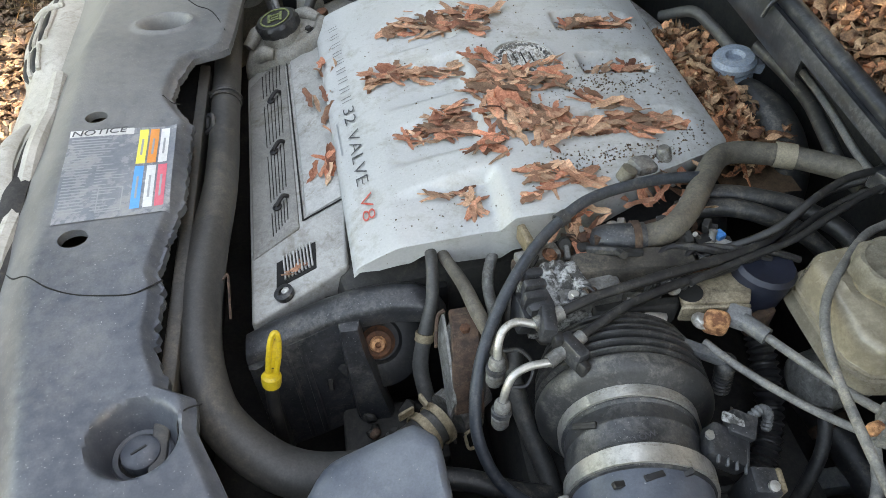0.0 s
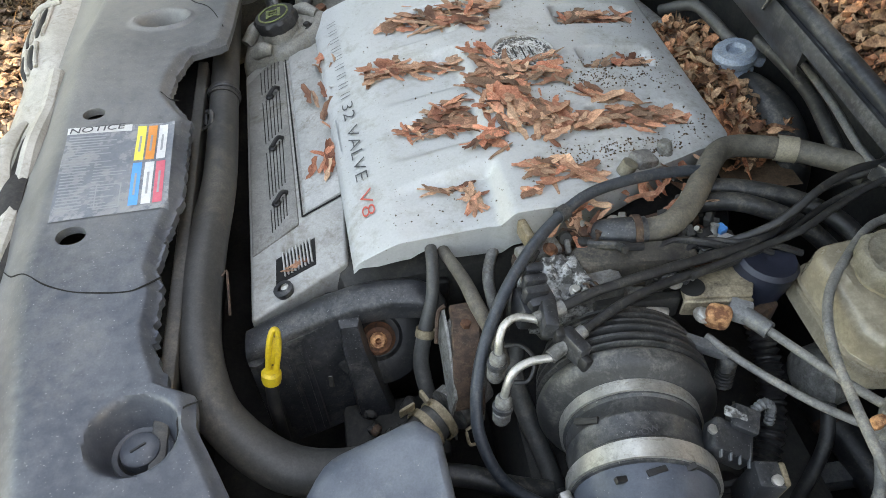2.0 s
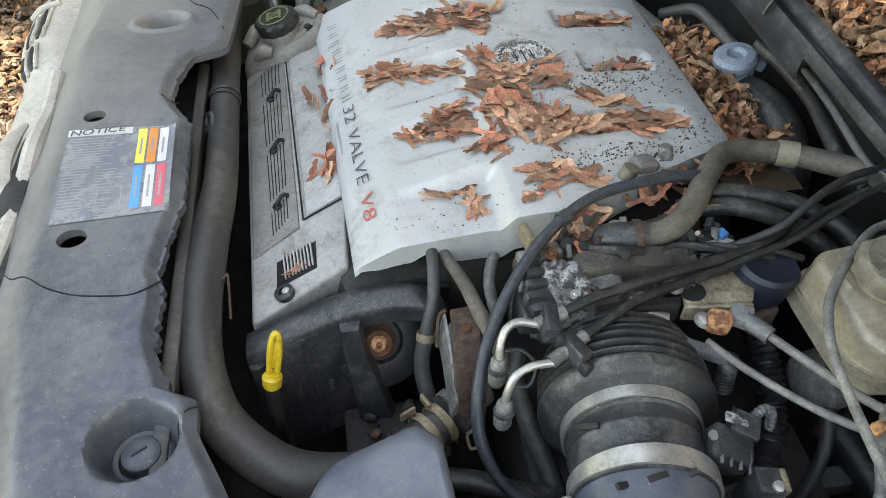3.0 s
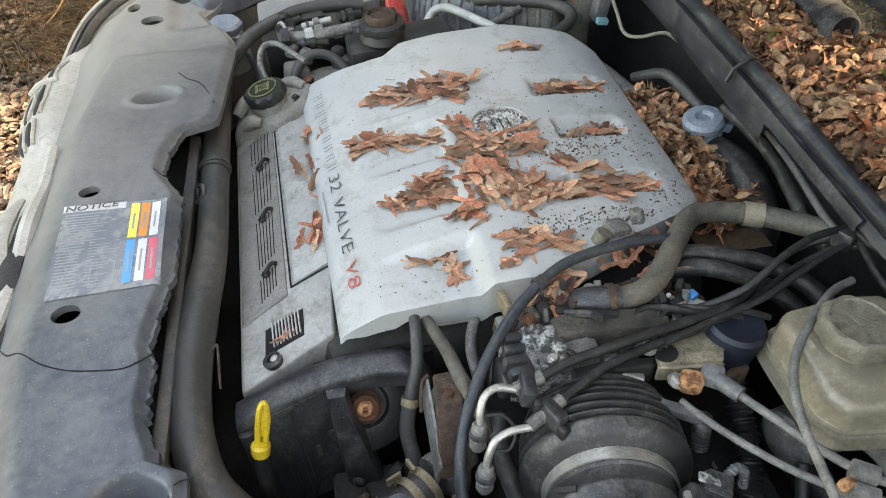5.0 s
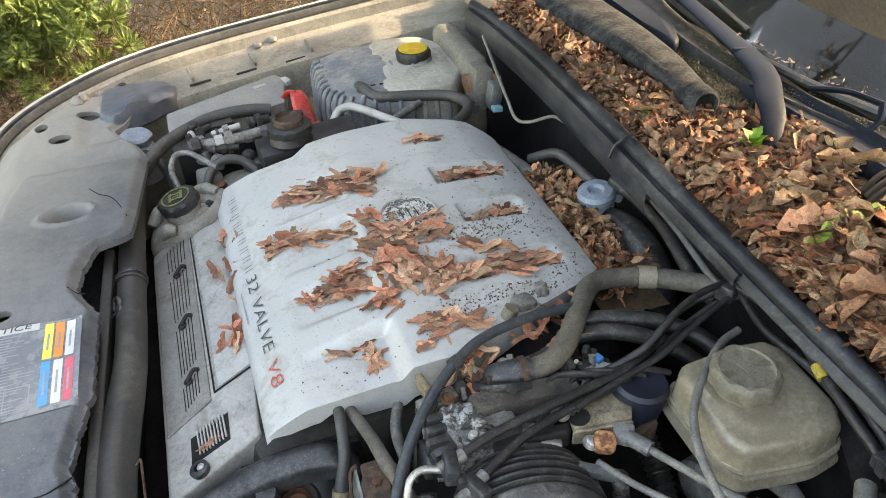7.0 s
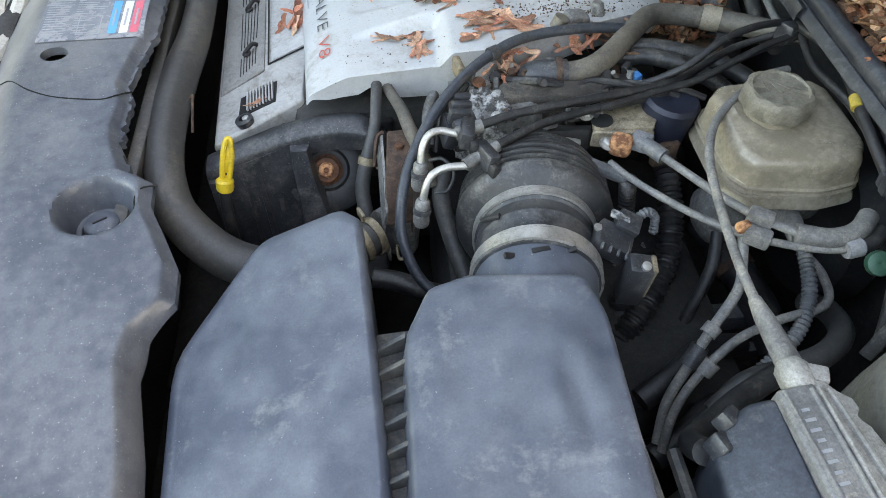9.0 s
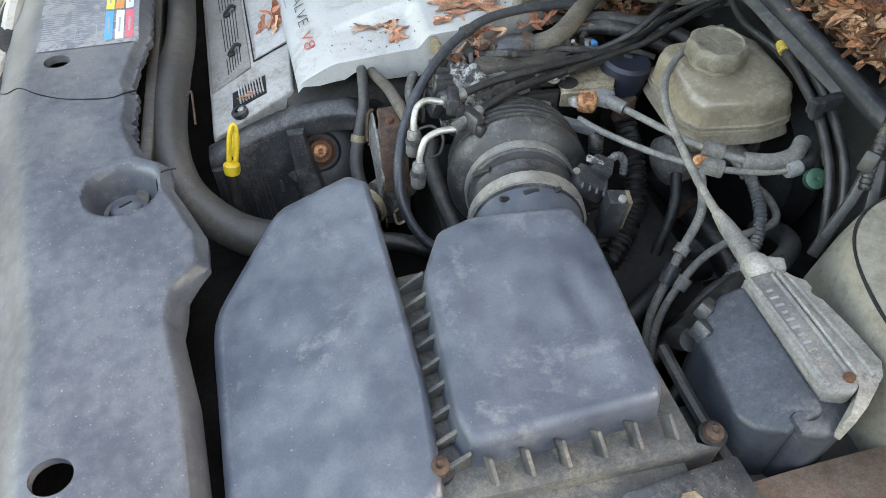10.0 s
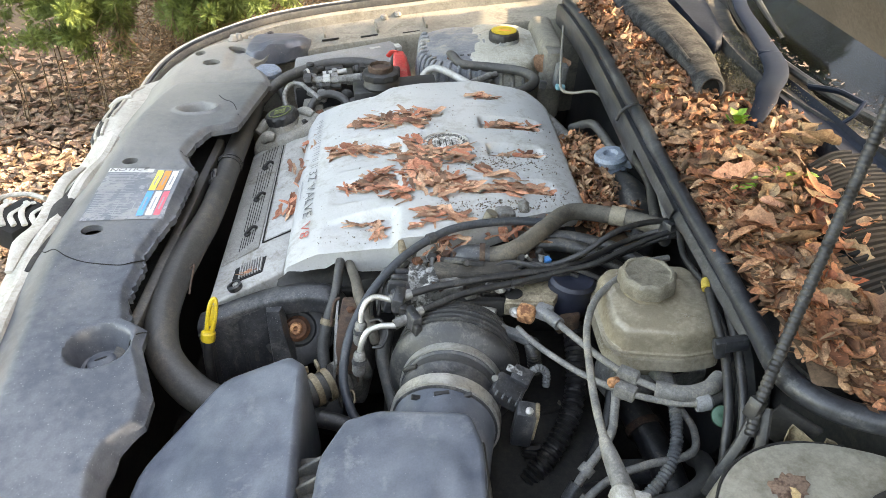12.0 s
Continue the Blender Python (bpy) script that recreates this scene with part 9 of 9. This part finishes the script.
ob = new("dry_leaf", leaf_mesh("orange_leaf", BROAD[4], M_LEAF))
ob.matrix_world = Matrix.Translation((0.425, 1.285, 0.945)) @ pose(0, 0, 0, 60, 10, 20)
tagged(ob, "orange-brown leaf wedged behind the coolant tank", "leaf")
# fallen leaf on the strut tower
ob = new("dry_leaf", leaf_mesh("tan_leaf", SHAPES[5], material("tan_leaf", (0.52, 0.34, 0.16), (0.66, 0.48, 0.27), 0.7, big=40)))
ob.matrix_world = Matrix.Translation((0.458, 0.044, tower_z(0.458, 0.044) + 0.005)) @ pose(0, 0, 0, 5, 6, 70) @ Matrix.Diagonal((0.8, 0.8, 0.8, 1))
tagged(ob, "small tan leaf on the strut tower", "leaf")
for k in range(4):
    ob = new("dry_leaf", LEAF_ME[k + 3])
    ob.matrix_world = lay(0.34 + 0.03 * k, -0.14 - 0.012 * (k % 2), 0.925 + 0.0045 * k, 1.1, 12)
    tagged(ob, "dry brown leaf on the driver-side apron", "leaf", "leaves on the apron")

# ground leaves beside the car
gl = []
while len(gl) < 15000:
    if len(gl) % 4:
        x, y = rnd.gauss(-1.65, 0.75), rnd.gauss(2.3, 0.95)
    else:
        x, y = rnd.gauss(-0.2, 2.6), rnd.gauss(1.2, 2.6)
    if -0.72 < x < 1.9 and -0.35 < y < 1.98:
        continue
    gl.append(lay(x, y, 0.01 + 0.03 * rnd.random(), rnd.uniform(0.38, 0.85), 30))
tagged(scatter("ground_leaves", BROAD, gl, M_PALELIT), "pale dry leaves covering the ground", "leaves", kind="stuff")

# shrub and dry brush beyond the fender
def frond(seed):
    r = random.Random(seed)
    v, f = [], []
    for i in range(9):
        t = i / 8
        for s in (-1, 1):
            b = len(v)
            w = 0.020 * (1 - 0.6 * t)
            v += [(0.07 * t, 0, 0), (0.07 * t + 0.014, s * w, 0.004 * r.uniform(-1, 1)), (0.07 * t + 0.016, s * w * 0.35, 0.004)]
            f.append((b, b + 1, b + 2))
    return v, f


FRONDS = [frond(i) for i in range(6)]
CLUMPS = [(-0.70, 2.95, 0.66, 0.22, 9500), (-0.66, 3.05, 0.92, 0.26, 5000), (-0.88, 3.0, 0.62, 0.16, 4000), (-1.40, 3.0, 0.60, 0.20, 8500), (-1.92, 3.0, 0.46, 0.12, 2500), (-1.66, 3.1, 0.70, 0.2, 3500), (-0.2, 3.4, 0.95, 0.2, 1500)]
bush = thing("evergreen_shrub", (-0.6, 3.2, 0.0), "sunlit yellow-green feathery evergreen shrub", "shrub")
pl = []
for cx, cy, cz, r, n in CLUMPS:
    subs = [(cx + rnd.gauss(0, r * 0.5), cy + rnd.gauss(0, r * 0.4), cz + rnd.gauss(0, r * 0.45)) for q in range(70)]
    for k in range(n):
        sx, sy, sz = rnd.choice(subs)
        d = Vector((rnd.gauss(0, 1), rnd.gauss(0, 1), rnd.gauss(0.3, 1))).normalized()
        p = Vector((sx, sy, sz)) + d * r * 0.17 * rnd.random() ** 0.4
        pl.append(Matrix.Translation(p) @ d.to_track_quat("X", "Z").to_matrix().to_4x4() @ pose(0, 0, 0, rnd.uniform(0, 360), rnd.gauss(0, 20), 0) @ Matrix.Diagonal((0.42, 0.42, 0.42, 1)))
crown = scatter("foliage", FRONDS, [Matrix.Translation((0.6, -3.2, 0)) @ m for m in pl], M_BUSH)
crown.parent = bush
for cx, cy, cz, r, n in CLUMPS:
    for q in range(4):
        a = rnd.uniform(0, 6.28)
        part("stem", sweep([(cx + 0.1 * math.cos(a), cy, 0.0), (cx + 0.1 * math.cos(a), cy + 0.05, cz * 0.5), (cx + r * 0.6 * math.cos(a), cy + 0.3 * r * math.sin(a), cz)], [0.004, 0.003, 0.0015], 5, 4), M_BRUSH, bush)
TW = [([(0, -0.0022, 0), (0, 0.0022, 0), (0.10, 0.0018, 0.012), (0.10, -0.0018, 0.012), (0.21, 0.0, 0.0), (0, 0, 0.004), (0.10, 0, 0.016)], [(0, 1, 2, 3), (3, 2, 4), (0, 5, 6, 3), (1, 5, 6, 2), (3, 6, 4), (2, 6, 4)]),
      ([(0, -0.003, 0), (0, 0.003, 0), (0.08, 0.0022, -0.014), (0.08, -0.0022, -0.014), (0.17, 0.01, 0.02), (0, 0, 0.005), (0.08, 0, -0.009)], [(0, 1, 2, 3), (3, 2, 4), (0, 5, 6, 3), (1, 5, 6, 2), (3, 6, 4), (2, 6, 4)])]
br = []
for k in range(9000):
    x, y = rnd.uniform(-1.3, 1.0), rnd.uniform(2.75, 3.6)
    z = rnd.random() ** 1.5 * (0.25 + 0.35 * sstep(y, 2.3, 3.0))
    d = Vector((rnd.gauss(0, 1), rnd.gauss(0, 0.7), rnd.gauss(0.4, 0.8))).normalized()
    br.append(Matrix.Translation((x, y, z)) @ d.to_track_quat("X", "Z").to_matrix().to_4x4() @ Matrix.Diagonal((rnd.uniform(0.5, 1.3), 0.55, 0.55, 1)))
tagged(scatter("dry_brush", TW, br, M_BRUSH), "tangle of dry straw-coloured brush", "brush", kind="stuff")

# tree line mirrored in the windscreen, and unseen trees added to block light
def tree(at, h, w, seed):
    r = random.Random(seed)
    t = thing("pine_tree", at, "dark evergreen tree, mirrored in glass or added unseen as shade", "tree", "trees round the clearing")
    part("trunk", sweep([at, (at[0] + 0.1, at[1], at[2] + h * 0.5), (at[0], at[1] + 0.1, at[2] + h)], [0.22, 0.14, 0.03], 8, 5), M_BARK, t)
    pl = []
    for k in range(2600):
        q = r.random()
        a, rr = r.uniform(0, 6.28), w * (1.03 - q) ** 0.55 * r.random() ** 0.4
        pl.append(Matrix.Translation((rr * math.cos(a), rr * math.sin(a), h * (0.12 + 0.88 * q))) @ pose(0, 0, 0, r.gauss(0, 25), r.gauss(20, 20), math.degrees(a)) @ Matrix.Diagonal((4.5, 7, 4.5, 1)))
    c = scatter("crown", FRONDS, pl, M_PINE)
    c.parent = t
    return t


# last six are unseen: four cut the low sky, two shade the cowl
for k, (x, y, h) in enumerate(((-5.5, 7.5, 9.0), (-3.0, 8.2, 9.0), (-1.8, 8.0, 7.0), (-0.5, 8.3, 7.4), (0.9, 8.4, 7.6), (2.2, 7.8, 7.3), (3.8, 8.0, 7.9), (6.5, 7.0, 9.8), (9.0, 5.0, 9.5), (-8.0, 5.0, 9.0), (-6.0, -7.0, 4.6), (-2.2, -8.0, 4.8), (1.6, -8.0, 4.5), (5.2, -7.5, 4.8), (12.0, -0.55, 13.0), (14.5, -0.9, 15.0))):
    tree((x, y, 0.0), h, 2.3, 300 + k)

# leafy limb of a bare tree, mirrored in the glass
oak = thing("bare_tree", (4.6, 4.6, 0.0), "bare autumn tree with a limb of brown leaves", "tree", "trees round the clearing")
part("trunk", sweep([(4.6, 4.6, 0.0), (4.55, 4.55, 1.8), (4.5, 4.5, 3.6), (4.6, 4.6, 6.0)], [0.20, 0.16, 0.12, 0.05], 10, 6), M_BARK, oak)
part("limb", sweep([(4.5, 4.5, 3.5), (3.2, 3.7, 3.9), (1.8, 2.9, 3.9), (0.9, 2.45, 3.75), (0.2, 2.1, 3.5)], [0.08, 0.06, 0.04, 0.02, 0.006], 8, 6), M_BARK, oak)
twigs = random.Random(77)
spray = []
for k in range(16):
    f = twigs.uniform(0.0, 1.0)
    a = Vector((1.5, 2.75, 3.85)).lerp(Vector((0.25, 2.1, 3.5)), f)
    b = a + Vector((twigs.gauss(-0.1, 0.15), twigs.gauss(0.0, 0.30), twigs.gauss(-0.05, 0.2)))
    part("twig", sweep([a, a.lerp(b, 0.5) + Vector((0, 0, 0.03)), b], [0.010, 0.006, 0.002], 5, 4), M_BARK, oak)
    for q in range(13):
        p = a.lerp(b, twigs.uniform(0.2, 1.05)) + Vector((twigs.gauss(0, 0.035), twigs.gauss(0, 0.035), twigs.gauss(0, 0.03)))
        spray.append(Matrix.Translation(p - Vector((4.6, 4.6, 0.0))) @ pose(0, 0, 0, twigs.uniform(0, 360), twigs.gauss(0, 40), twigs.uniform(0, 360)) @ Matrix.Diagonal((1.1, 1.1, 1.1, 1)))
scatter("leaves", BROAD, spray, M_LITTER).parent = oak
